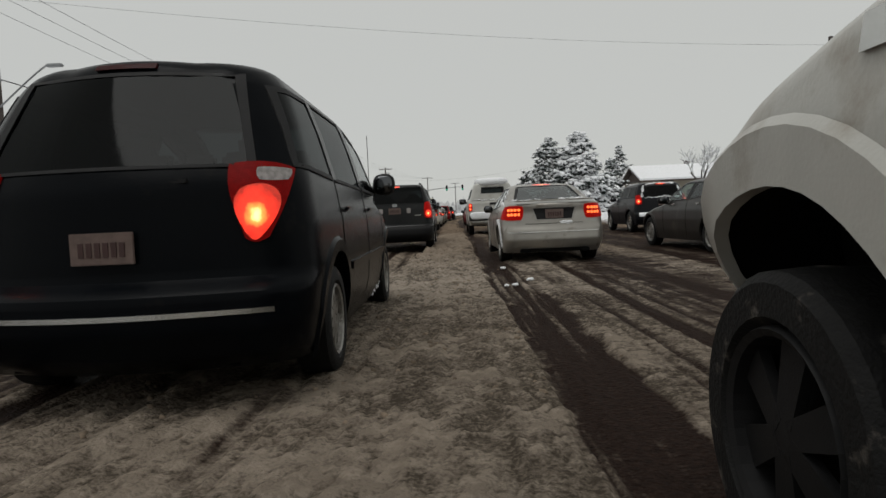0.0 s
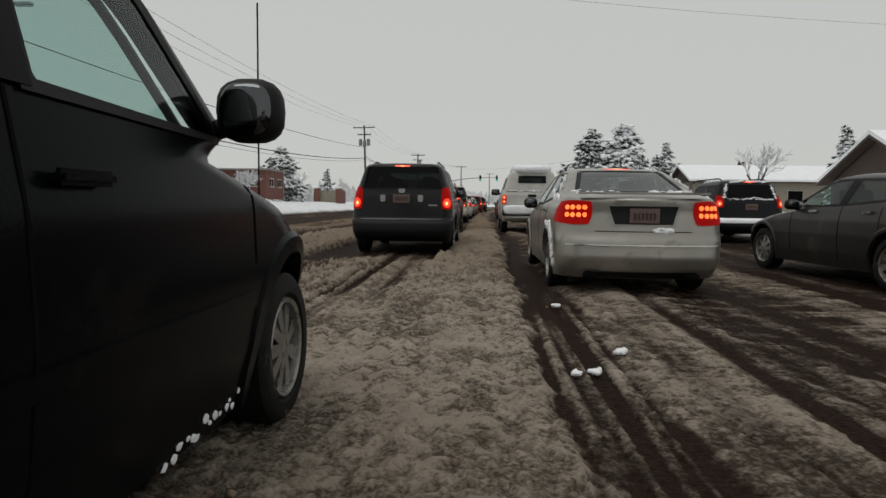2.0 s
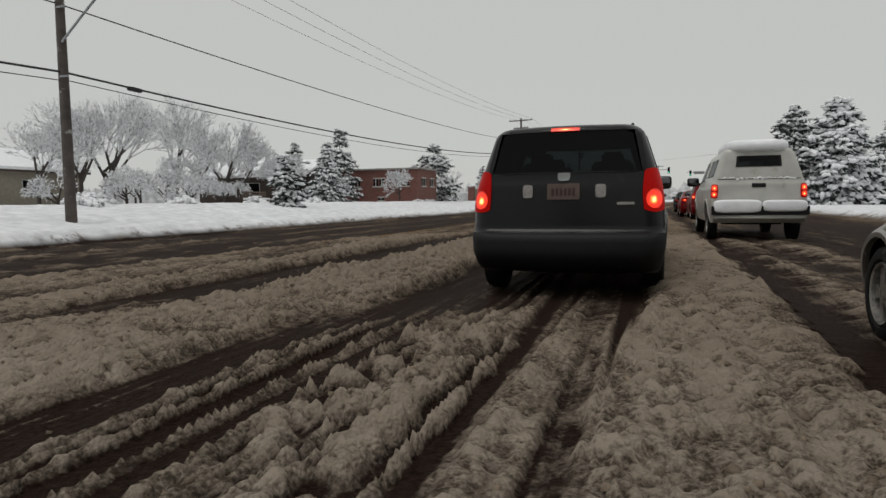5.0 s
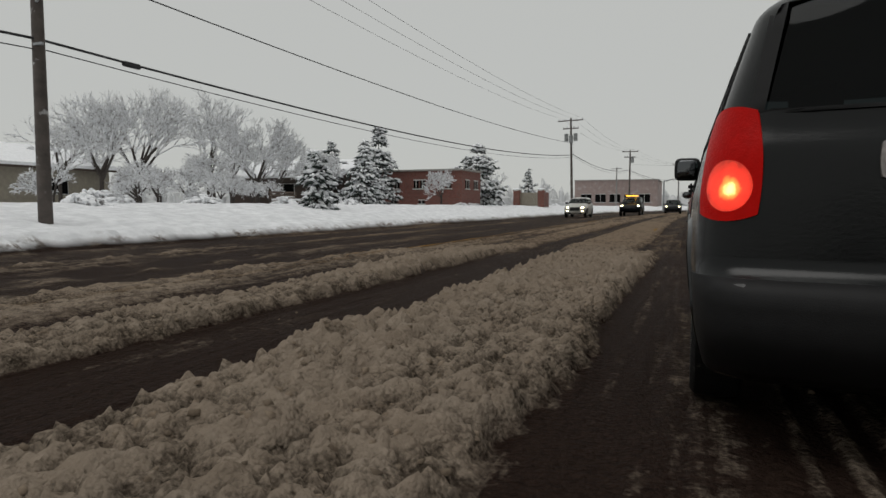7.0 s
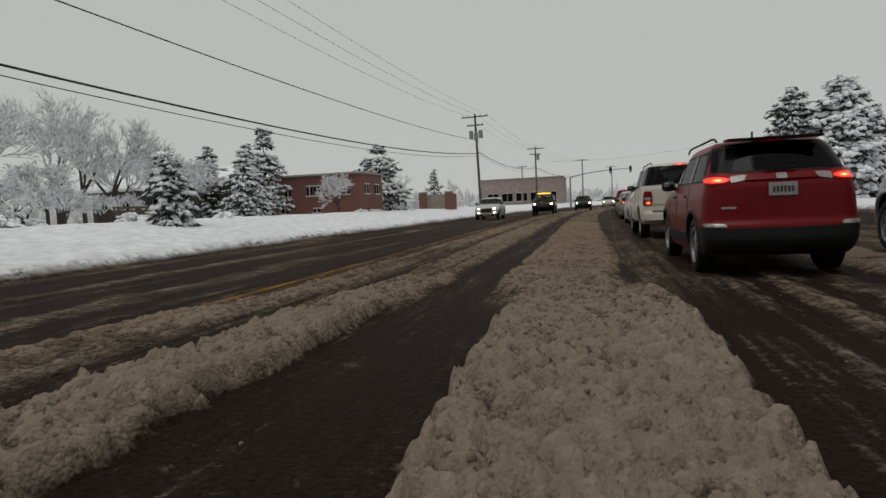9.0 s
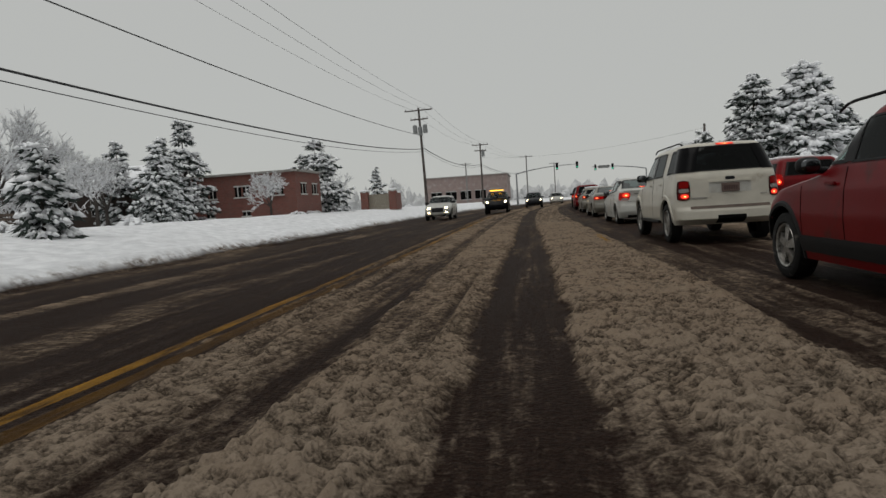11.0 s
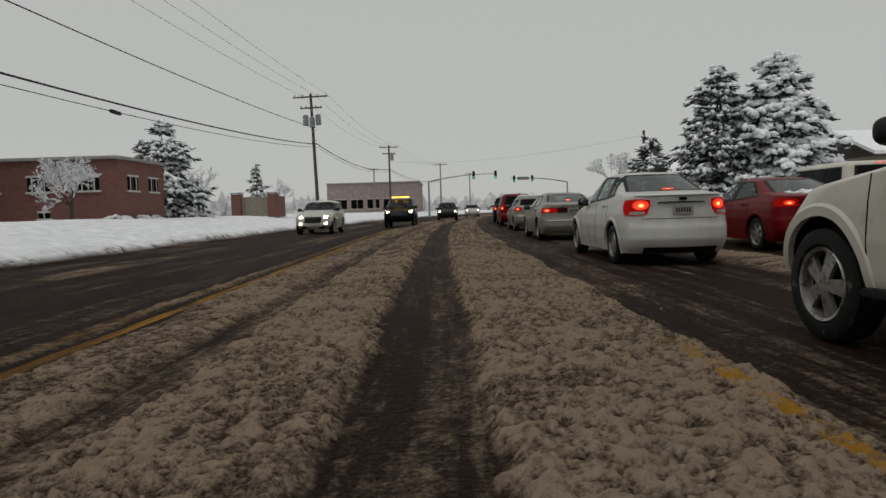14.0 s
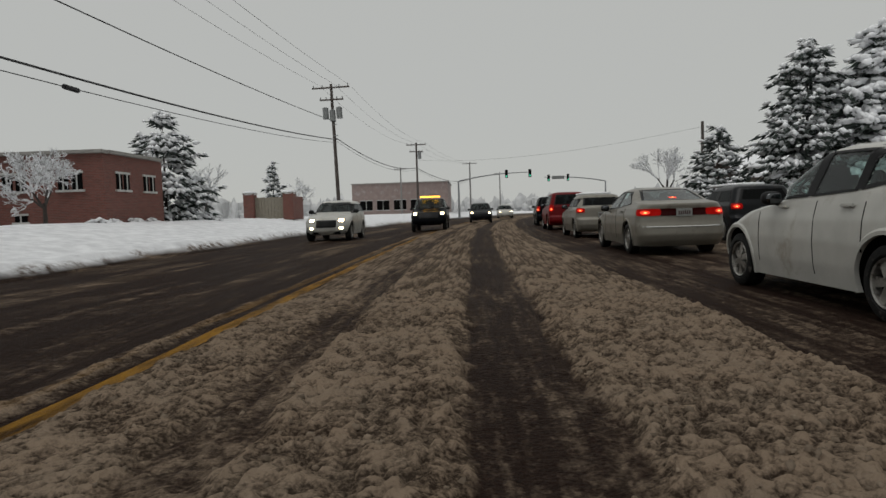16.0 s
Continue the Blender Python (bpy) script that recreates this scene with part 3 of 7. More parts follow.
def ground_material():
    m = bpy.data.materials.new("slush_road_and_snow")
    m.use_nodes = True
    n, l = m.node_tree.nodes, m.node_tree.links
    p = n["Principled BSDF"]
    tc = n.new("ShaderNodeTexCoord")

    def noise_node(scale, detail=6, rough=0.55, stretch=(1, 1, 1)):
        mp = n.new("ShaderNodeMapping")
        mp.inputs["Scale"].default_value = stretch
        l.new(tc.outputs["Object"], mp.inputs["Vector"])
        t = n.new("ShaderNodeTexNoise")
        t.inputs["Scale"].default_value, t.inputs["Detail"].default_value, t.inputs["Roughness"].default_value = scale, detail, rough
        l.new(mp.outputs["Vector"], t.inputs["Vector"])
        return t.outputs["Fac"]

    def attr(key):
        a = n.new("ShaderNodeAttribute")
        a.attribute_name = key
        return a.outputs["Fac"]

    def calc(op, a, b, c=None):
        k = n.new("ShaderNodeMath")
        k.operation = op
        for s, v in zip(k.inputs, (a, b, c)):
            if v is None:
                continue
            if isinstance(v, (int, float)):
                s.default_value = v
            else:
                l.new(v, s)
        return k.outputs[0]

    def ranged(v, a, b, c=0.0, d=1.0):
        k = n.new("ShaderNodeMapRange")
        l.new(v, k.inputs["Value"])
        for key, val in zip(("From Min", "From Max", "To Min", "To Max"), (a, b, c, d)):
            k.inputs[key].default_value = val
        return k.outputs["Result"]

    def mix(f, a, b):
        k = n.new("ShaderNodeMix")
        k.data_type = "RGBA"
        l.new(f, k.inputs["Factor"])
        for key, v in (("A", a), ("B", b)):
            if isinstance(v, tuple):
                k.inputs[key].default_value = (*v, 1)
            else:
                l.new(v, k.inputs[key])
        return k.outputs["Result"]

    grit, broad = noise_node(38), noise_node(1.1)
    # crumbs of a few centimetres with dark gaps
    warp = n.new("ShaderNodeVectorMath")
    warp.operation = "MULTIPLY_ADD"
    wn_ = n.new("ShaderNodeTexNoise")
    wn_.inputs["Scale"].default_value, wn_.inputs["Detail"].default_value = 14, 4
    l.new(tc.outputs["Object"], wn_.inputs["Vector"])
    l.new(wn_.outputs["Color"], warp.inputs[0])
    warp.inputs[1].default_value = (0.04, 0.04, 0.04)
    l.new(tc.outputs["Object"], warp.inputs[2])
    vor = n.new("ShaderNodeTexVoronoi")
    vor.inputs["Scale"].default_value = 42.0
    l.new(warp.outputs["Vector"], vor.inputs["Vector"])
    cell = vor.outputs["Distance"]
    streak = noise_node(3.0, 5, 0.6, (5.0, 0.35, 1.0))
    cov = calc("ADD", attr("cover"), calc("MULTIPLY_ADD", grit, 0.45, -0.225))
    cov = calc("ADD", cov, calc("MULTIPLY_ADD", streak, 0.6, -0.30))
    cov = calc("ADD", cov, calc("MULTIPLY_ADD", noise_node(7, 8, 0.8), 0.9, -0.47))
    f = ranged(cov, 0.20, 0.60)
    asphalt = mix(ranged(noise_node(26, 7, 0.75), 0.35, 0.75), (0.010, 0.0061, 0.0048), (0.037, 0.0236, 0.0182))
    slush = mix(ranged(broad, 0.3, 0.7), (0.130, 0.105, 0.082), (0.182, 0.150, 0.118))
    pale = mix(ranged(noise_node(9, 6, 0.6), 0.45, 0.70), slush, (0.258, 0.216, 0.172))
    pale = mix(attr("fresh"), pale, mix(ranged(noise_node(4, 6, 0.6), 0.35, 0.7), (0.30, 0.256, 0.210), (0.43, 0.376, 0.316)))
    # creases between clods are darkened: wet slush plus shade put into the colour
    soaked_shade = mix(broad, (0.042, 0.034, 0.026), (0.072, 0.059, 0.045))
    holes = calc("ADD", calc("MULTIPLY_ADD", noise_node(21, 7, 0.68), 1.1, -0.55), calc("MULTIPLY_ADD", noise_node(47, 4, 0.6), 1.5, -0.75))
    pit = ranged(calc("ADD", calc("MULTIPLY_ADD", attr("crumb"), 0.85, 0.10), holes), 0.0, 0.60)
    slush = mix(pit, soaked_shade, pale)
    # dirtier slush further up, with the same shade-dark creases
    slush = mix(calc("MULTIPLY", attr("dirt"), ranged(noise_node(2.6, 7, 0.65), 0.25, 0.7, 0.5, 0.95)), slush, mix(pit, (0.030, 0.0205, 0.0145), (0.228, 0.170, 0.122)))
    road = mix(f, asphalt, slush)
    # worn double yellow line between the middle lane and the oncoming lanes
    line = calc("MAXIMUM", calc("MULTIPLY", calc("LESS_THAN", calc("ABSOLUTE", calc("ADD", attr("across"), 5.68), 0.0), 0.06), attr("outer_line")),
                calc("MULTIPLY", calc("LESS_THAN", calc("ABSOLUTE", calc("ADD", attr("across"), 5.41), 0.0), 0.08), attr("inner_line")))
    # a short stretch of the other edge line shows on the side of the queue
    yl = n.new("ShaderNodeSeparateXYZ")
    l.new(tc.outputs["Object"], yl.inputs["Vector"])
    other = calc("LESS_THAN", calc("ABSOLUTE", calc("ADD", attr("across"), 1.16), 0.0), 0.06)
    other = calc("MULTIPLY", other, ranged(calc("ABSOLUTE", calc("ADD", yl.outputs["Y"], -37.6), 0.0), 1.6, 0.8))
    worn = ranged(noise_node(1.6, 7, 0.7, (3.0, 0.5, 1.0)), 0.34, 0.62)
    road = mix(calc("MULTIPLY", calc("MULTIPLY", line, worn), ranged(attr("cover"), 0.66, 0.50)), road, (0.265, 0.138, 0.022))
    road = mix(calc("MULTIPLY", other, ranged(noise_node(5, 6, 0.7), 0.42, 0.58)), road, (0.25, 0.130, 0.020))
    snow = mix(ranged(noise_node(2.2), 0.35, 0.7), (0.66, 0.67, 0.69), (0.86, 0.87, 0.89))
    dirty = mix(ranged(noise_node(4, 8, 0.72), 0.44, 0.58), snow, (0.13, 0.098, 0.073))
    edge = calc("MULTIPLY", ranged(attr("bank"), 0.92, 0.5), ranged(noise_node(0.8), 0.40, 0.55))
    snow = mix(edge, snow, dirty)
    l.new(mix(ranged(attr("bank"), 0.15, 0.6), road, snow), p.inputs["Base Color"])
    l.new(ranged(f, 0.0, 1.0, 0.55, 0.8), p.inputs["Roughness"])
    p.inputs["Specular IOR Level"].default_value = 0.012
    p.inputs["Specular Tint"].default_value = (1.0, 0.82, 0.68, 1)
    b = n.new("ShaderNodeBump")
    b.inputs["Strength"].default_value, b.inputs["Distance"].default_value = 0.8, 0.018
    l.new(calc("ADD", calc("MULTIPLY_ADD", cell, -0.9, 0.9), calc("ADD", calc("MULTIPLY", noise_node(30, 6, 0.7), 0.9), calc("MULTIPLY", noise_node(85, 4, 0.6), 0.5))), b.inputs["Height"])
    l.new(b.outputs["Normal"], p.inputs["Normal"])
    return m


ground = build_ground()


# ---- vehicles: a skin of plan outlines stacked by height ----
class Skin:
    """The outer surface of a car. Profiles give, by height, the rear end, the front end and the half width."""

    def __init__(self, rear, front, width, length, corner_r=0.28, corner_f=0.5, bow_r=0.07, bow_f=0.22, cabin_f=None):
        self.z = np.arange(rear[0][0], rear[-1][0] + 1e-6, 0.0225)
        self.cur = []
        for prof in (rear, front, width):
            a = np.array(prof, float)
            v = np.interp(self.z, a[:, 0], a[:, 1])
            v[1:-1] = (v[:-2] + 2 * v[1:-1] + v[2:]) / 4
            self.cur.append(v)
        self.length, self.cr, self.cf, self.br = length, corner_r, corner_f, bow_r
        # above the bonnet the windscreen's corners are tighter: height, corner, bow
        self.low_f, self.cabin_f = (corner_f, bow_f), cabin_f

    def front_form(self, z):
        if not self.cabin_f:
            return self.low_f
        t = min(1.0, max(0.0, (z - self.cabin_f[0]) / 0.1))
        return tuple(a + (b - a) * t for a, b in zip(self.low_f, self.cabin_f[1:]))

    def at(self, z):
        yr, yf, w = (float(np.interp(z, self.z, c)) for c in self.cur)
        room = max(0.02, (yf - yr) * 0.45)
        return yr, yf, w, min(self.cr, w * 0.6, room), min(self.front_form(z)[0], w * 0.75, room)

    def plan(self, y):
        u = (y - self.length / 2) / (self.length / 2)
        return 1 - 0.045 * u ** 4

    def side_x(self, y, z):
        yr, yf, w, cr, cf = self.at(z)
        a, b = yr + self.br, yf - self.front_form(z)[1]
        x = w
        if y < a + cr:
            u = min(1.0, max(0.0, (a + cr - y) / cr))
            x = w - cr + cr * math.sqrt(max(0.0, 1 - u * u))
        elif y > b - cf:
            u = min(1.0, max(0.0, (y - b + cf) / cf))
            x = w - cf + cf * math.sqrt(max(0.0, 1 - u * u))
        return x * self.plan(y)

    def end_y(self, x, z, front=False):
        yr, yf, w, cr, cf = self.at(z)
        e, bow, r, s = (yf, self.front_form(z)[1], cf, -1) if front else (yr, self.br, cr, 1)
        x = abs(x) / self.plan(e)
        u = min(x / max(w - r, 0.02), 1.0)
        y = bow * u * u
        if x > w - r:
            k = min((x - w + r) / r, 1.0)
            y += r * (1 - math.sqrt(max(0.0, 1 - k * k)))
        return e + s * y

    def ring(self, z, n_end=5, n_corner=6, n_side=46):
        yr, yf, w, cr, cf = self.at(z)
        half, bf = [], self.front_form(z)[1]
        for i in range(n_end):
            x = (w - cr) * i / n_end
            half.append((x, yr + self.br * (i / n_end) ** 2))
        for i in range(n_corner):
            a = math.pi / 2 * i / n_corner
            half.append((w - cr + cr * math.sin(a), yr + self.br + cr * (1 - math.cos(a))))
        y0, y1 = yr + self.br + cr, yf - bf - cf
        for i in range(n_side + 1):
            half.append((w, y0 + (y1 - y0) * i / n_side))
        for i in range(1, n_corner + 1):
            a = math.pi / 2 * i / n_corner
            half.append((w - cf + cf * math.cos(a), yf - bf - cf + cf * math.sin(a)))
        for i in range(n_end - 1, -1, -1):
            half.append(((w - cf) * i / n_end, yf - bf * (i / n_end) ** 2))
        half = [(x * self.plan(y), y, z) for x, y in half]
        return half + [(-x, y, z) for x, y, z in half[-2:0:-1]]


def wrapped(skin, s, z):
    """The point and outward way at the distance s round the plan outline from the middle of the rear, at the height z."""
    yr, yf, w, cr, cf = skin.at(z)
    flat = w - cr
    if s <= flat:
        u = s / max(flat, 0.02)
        x, y, nx, ny = s, yr + skin.br * u * u, 2 * skin.br * u / max(flat, 0.02), -1.0
    elif s <= flat + cr * math.pi / 2:
        a = (s - flat) / cr
        x, y, nx, ny = flat + cr * math.sin(a), yr + skin.br + cr * (1 - math.cos(a)), math.sin(a), -math.cos(a)
    else:
        x, y, nx, ny = w, yr + skin.br + cr + s - flat - cr * math.pi / 2, 1.0, 0.0
    d = math.hypot(nx, ny)
    return x * skin.plan(y), y, nx / d, ny / d


ICO = None


def ico():
    global ICO
    if ICO is None:
        bm = bmesh.new()
        bmesh.ops.create_icosphere(bm, subdivisions=1, radius=1)
        ICO = (np.array([v.co[:] for v in bm.verts]), [tuple(v.index for v in f.verts) for f in bm.faces])
        bm.free()
    return ICO


def egg_into(bm, c, half, power=0.72):
    """A rounded shell between an egg and a box."""
    made = bmesh.ops.create_uvsphere(bm, u_segments=16, v_segments=10, radius=1)["verts"]
    for v in made:
        v.co = Vector([c[i] + half[i] * math.copysign(abs(v.co[i]) ** power, v.co[i]) for i in range(3)])


def clumps(name, rows, material, parent, rng, label="", rough=0.35, smooth=False, base_of=None):
    """Many small uneven lumps in one mesh: rows of centre, half sizes along the branch, across and up, and the branch's heading and droop."""
    base, tri = base_of or ico()
    vs, fs, nb = [], [], len((base_of or ico())[0])
    for c, (a, b, h), yaw, droop in rows:
        q = base * (1 + rng.uniform(-rough, rough, (len(base), 1))) * np.array([a, b, h])
        cd, sd, cy, sy = math.cos(droop), math.sin(droop), math.cos(yaw), math.sin(yaw)
        x, z = q[:, 0] * cd + q[:, 2] * sd, -q[:, 0] * sd + q[:, 2] * cd
        vs.append(np.stack([c[0] + x * cy - q[:, 1] * sy, c[1] + x * sy + q[:, 1] * cy, c[2] + z], 1))
        k = nb * len(fs)
        fs.append([(i + k, j + k, l + k) for i, j, l in tri])
    me = bpy.data.meshes.new(name)
    me.from_pydata(np.concatenate(vs).tolist(), [], [t for f in fs for t in f])
    me.materials.append(material)
    if smooth:
        me.shade_smooth()
    ob = new(name, me)
    ob.parent = parent
    return tagged(ob, label, "", "", "stuff")


def inside(poly, a, b):
    """Whether (a, b) lies in the convex polygon."""
    sign = 0
    for (x0, y0), (x1, y1) in zip(poly, poly[1:] + poly[:1]):
        c = (x1 - x0) * (b - y0) - (y1 - y0) * (a - x0)
        if c * sign < 0:
            return False
        if abs(c) > 1e-12:
            sign = 1 if c > 0 else -1
    return True


def shrunk(poly, by):
    cx, cy = sum(p[0] for p in poly) / len(poly), sum(p[1] for p in poly) / len(poly)
    out = []
    for x, y in poly:
        d = math.hypot(x - cx, y - cy) or 1
        k = max(0.05, 1 - by / d)
        out.append((cx + (x - cx) * k, cy + (y - cy) * k))
    return out


def patch(skin, where, poly, off, nu=8, nv=6, depth=0.02, side=1, soft=0.0):
    """A sheet that follows the skin over a four-cornered field: where is 'side' (y, z), 'rear' or 'front' (x, z)."""
    verts = []
    for layer in (off, off - depth):
        for j in range(nv + 1):
            for i in range(nu + 1):
                u, v = i / nu, j / nv
                if soft:
                    p, q = 2 * u - 1, 2 * v - 1
                    u, v = 0.5 + 0.5 * p * math.sqrt(1 - soft * q * q), 0.5 + 0.5 * q * math.sqrt(1 - soft * p * p)
                a = (1 - u) * (1 - v) * poly[0][0] + u * (1 - v) * poly[1][0] + u * v * poly[2][0] + (1 - u) * v * poly[3][0]
                b = (1 - u) * (1 - v) * poly[0][1] + u * (1 - v) * poly[1][1] + u * v * poly[2][1] + (1 - u) * v * poly[3][1]
                if where == "side":
                    verts.append((side * (skin.side_x(a, b) + layer), a, b))
                elif where == "wrap":
                    px, py, nx, ny = wrapped(skin, abs(a), b)
                    verts.append((side * (px + nx * layer), py + ny * layer, b))
                elif where == "rear":
                    lim = 0.985 * skin.at(b)[2] * skin.plan(0.1)
                    a = max(-lim, min(lim, a))
                    verts.append((a, skin.end_y(a, b) - layer, b))
                else:
                    verts.append((a, skin.end_y(a, b, True) + layer, b))
    w, k = nu + 1, (nu + 1) * (nv + 1)
    faces = [(j * w + i, j * w + i + 1, j * w + w + i + 1, j * w + w + i) for j in range(nv) for i in range(nu)]
    rim = [i for i in range(nu)] + [j * w + nu for j in range(nv)] + [nv * w + i for i in range(nu, 0, -1)] + [j * w for j in range(nv, 0, -1)]
    faces += [(a, a + k, b + k, b) for a, b in zip(rim, rim[1:] + rim[:1])]
    if where == "rear" or (where in ("side", "wrap") and side > 0):
        return verts, faces
    return verts, [f[::-1] for f in faces]


def seal_loop(skin, where, poly, t, side):
    """One closed band round a four-cornered field, lying on the skin."""
    inner, verts, n = shrunk(poly, t), [], 8
    for e in range(4):
        for i in range(n):
            u = i / n
            o = [poly[e][c] * (1 - u) + poly[(e + 1) % 4][c] * u for c in (0, 1)]
            q = [inner[e][c] * (1 - u) + inner[(e + 1) % 4][c] * u for c in (0, 1)]
            for (a, b), off in ((o, -0.012), (o, 0.009), (q, 0.009), (q, -0.012)):
                if where == "side":
                    verts.append((side * (skin.side_x(a, b) + off), a, b))
                elif where == "rear":
                    verts.append((a, skin.end_y(a, b) - off, b))
                else:
                    verts.append((a, skin.end_y(a, b, True) + off, b))
    m = len(verts)
    faces = [(4 * i + k, (4 * i + 4 + k) % m, (4 * i + 5 + k) % m, 4 * i + k + 1) for i in range(4 * n) for k in range(3)]
    return verts, faces


def lathe(profile, sides):
    verts, faces, n = [], [], len(profile)
    for k in range(sides):
        a = 2 * math.pi * k / sides
        for x, r in profile:
            verts.append((x, r * math.cos(a), r * math.sin(a)))
    for k in range(sides):
        for i in range(n - 1):
            a, b = k * n, (k + 1) % sides * n
            faces.append((a + i, b + i, b + i + 1, a + i + 1))
    return verts, faces


WHEELS = {}


def wheel(parent, x, y, radius, side, spokes=7, width=0.22, rim_mat="rim"):
    key = (round(radius, 3), side, spokes, width, rim_mat)
    if key not in WHEELS:
        r, w, rr = radius, width / 2, radius * 0.66
        tyre = lathe([(-w * 0.75, rr), (-w, rr + 0.02), (-w, r - 0.035), (-w * 0.82, r - 0.008), (0, r), (w * 0.82, r - 0.008), (w, r - 0.035),
                      (w, rr + 0.02), (w * 0.75, rr)], 36)
        out = w * side
        bm = bmesh.new()
        v, f = lathe([(out * 0.2, rr * 0.98), (out * 0.85, rr), (out * 0.98, rr * 0.97), (out * 0.9, rr * 0.90), (out * 0.3, rr * 0.87), (out * 0.25, rr * 0.86)], 32)
        vs = [bm.verts.new(p) for p in v]
        for q in f:
            bm.faces.new([vs[i] for i in q])
        for k in range(spokes):
            a = 2 * math.pi * k / spokes
            turn = Matrix.Rotation(a, 4, "X")
            box_into(bm, 0, 0, 0, 1, 1, 1)
            bm.verts.ensure_lookup_table()
            for q in bm.verts[-8:]:
                far = q.co.z > 0
                q.co = turn @ Vector((out * (0.55 if far else 0.72) + q.co.x * 0.03, q.co.y * (0.085 if far else 0.05) * (7 / spokes) ** 0.7 * rr / 0.22, rr * 0.92 if far else 0.03))
        tube_into(bm, (out * 0.4, 0, 0), (out * 0.82, 0, 0), 0.05, 0.045, 14)
        me = bpy.data.meshes.new("rim")
        bm.to_mesh(me)
        bm.free()
        me.materials.append(M[rim_mat])
        disc = lathe([(out * 0.12, rr * 0.9), (out * 0.12, rr * 0.62), (out * 0.2, rr * 0.6), (out * 0.2, 0.01)], 24)
        WHEELS[key] = (mesh_of("tyre", *tyre, M["tyre"], True, 40), me, mesh_of("brake_disc", *disc, M["plastic"], True, 40))
    hub = new("wheel")
    hub.parent = parent
    hub.location = (x, y, radius)
    hub.rotation_euler = (random.uniform(0, 6), 0, 0)
    for nm, me in zip(("tyre", "rim", "brake_disc"), WHEELS[key]):
        o = new(nm, me)
        o.parent = hub
    return hub


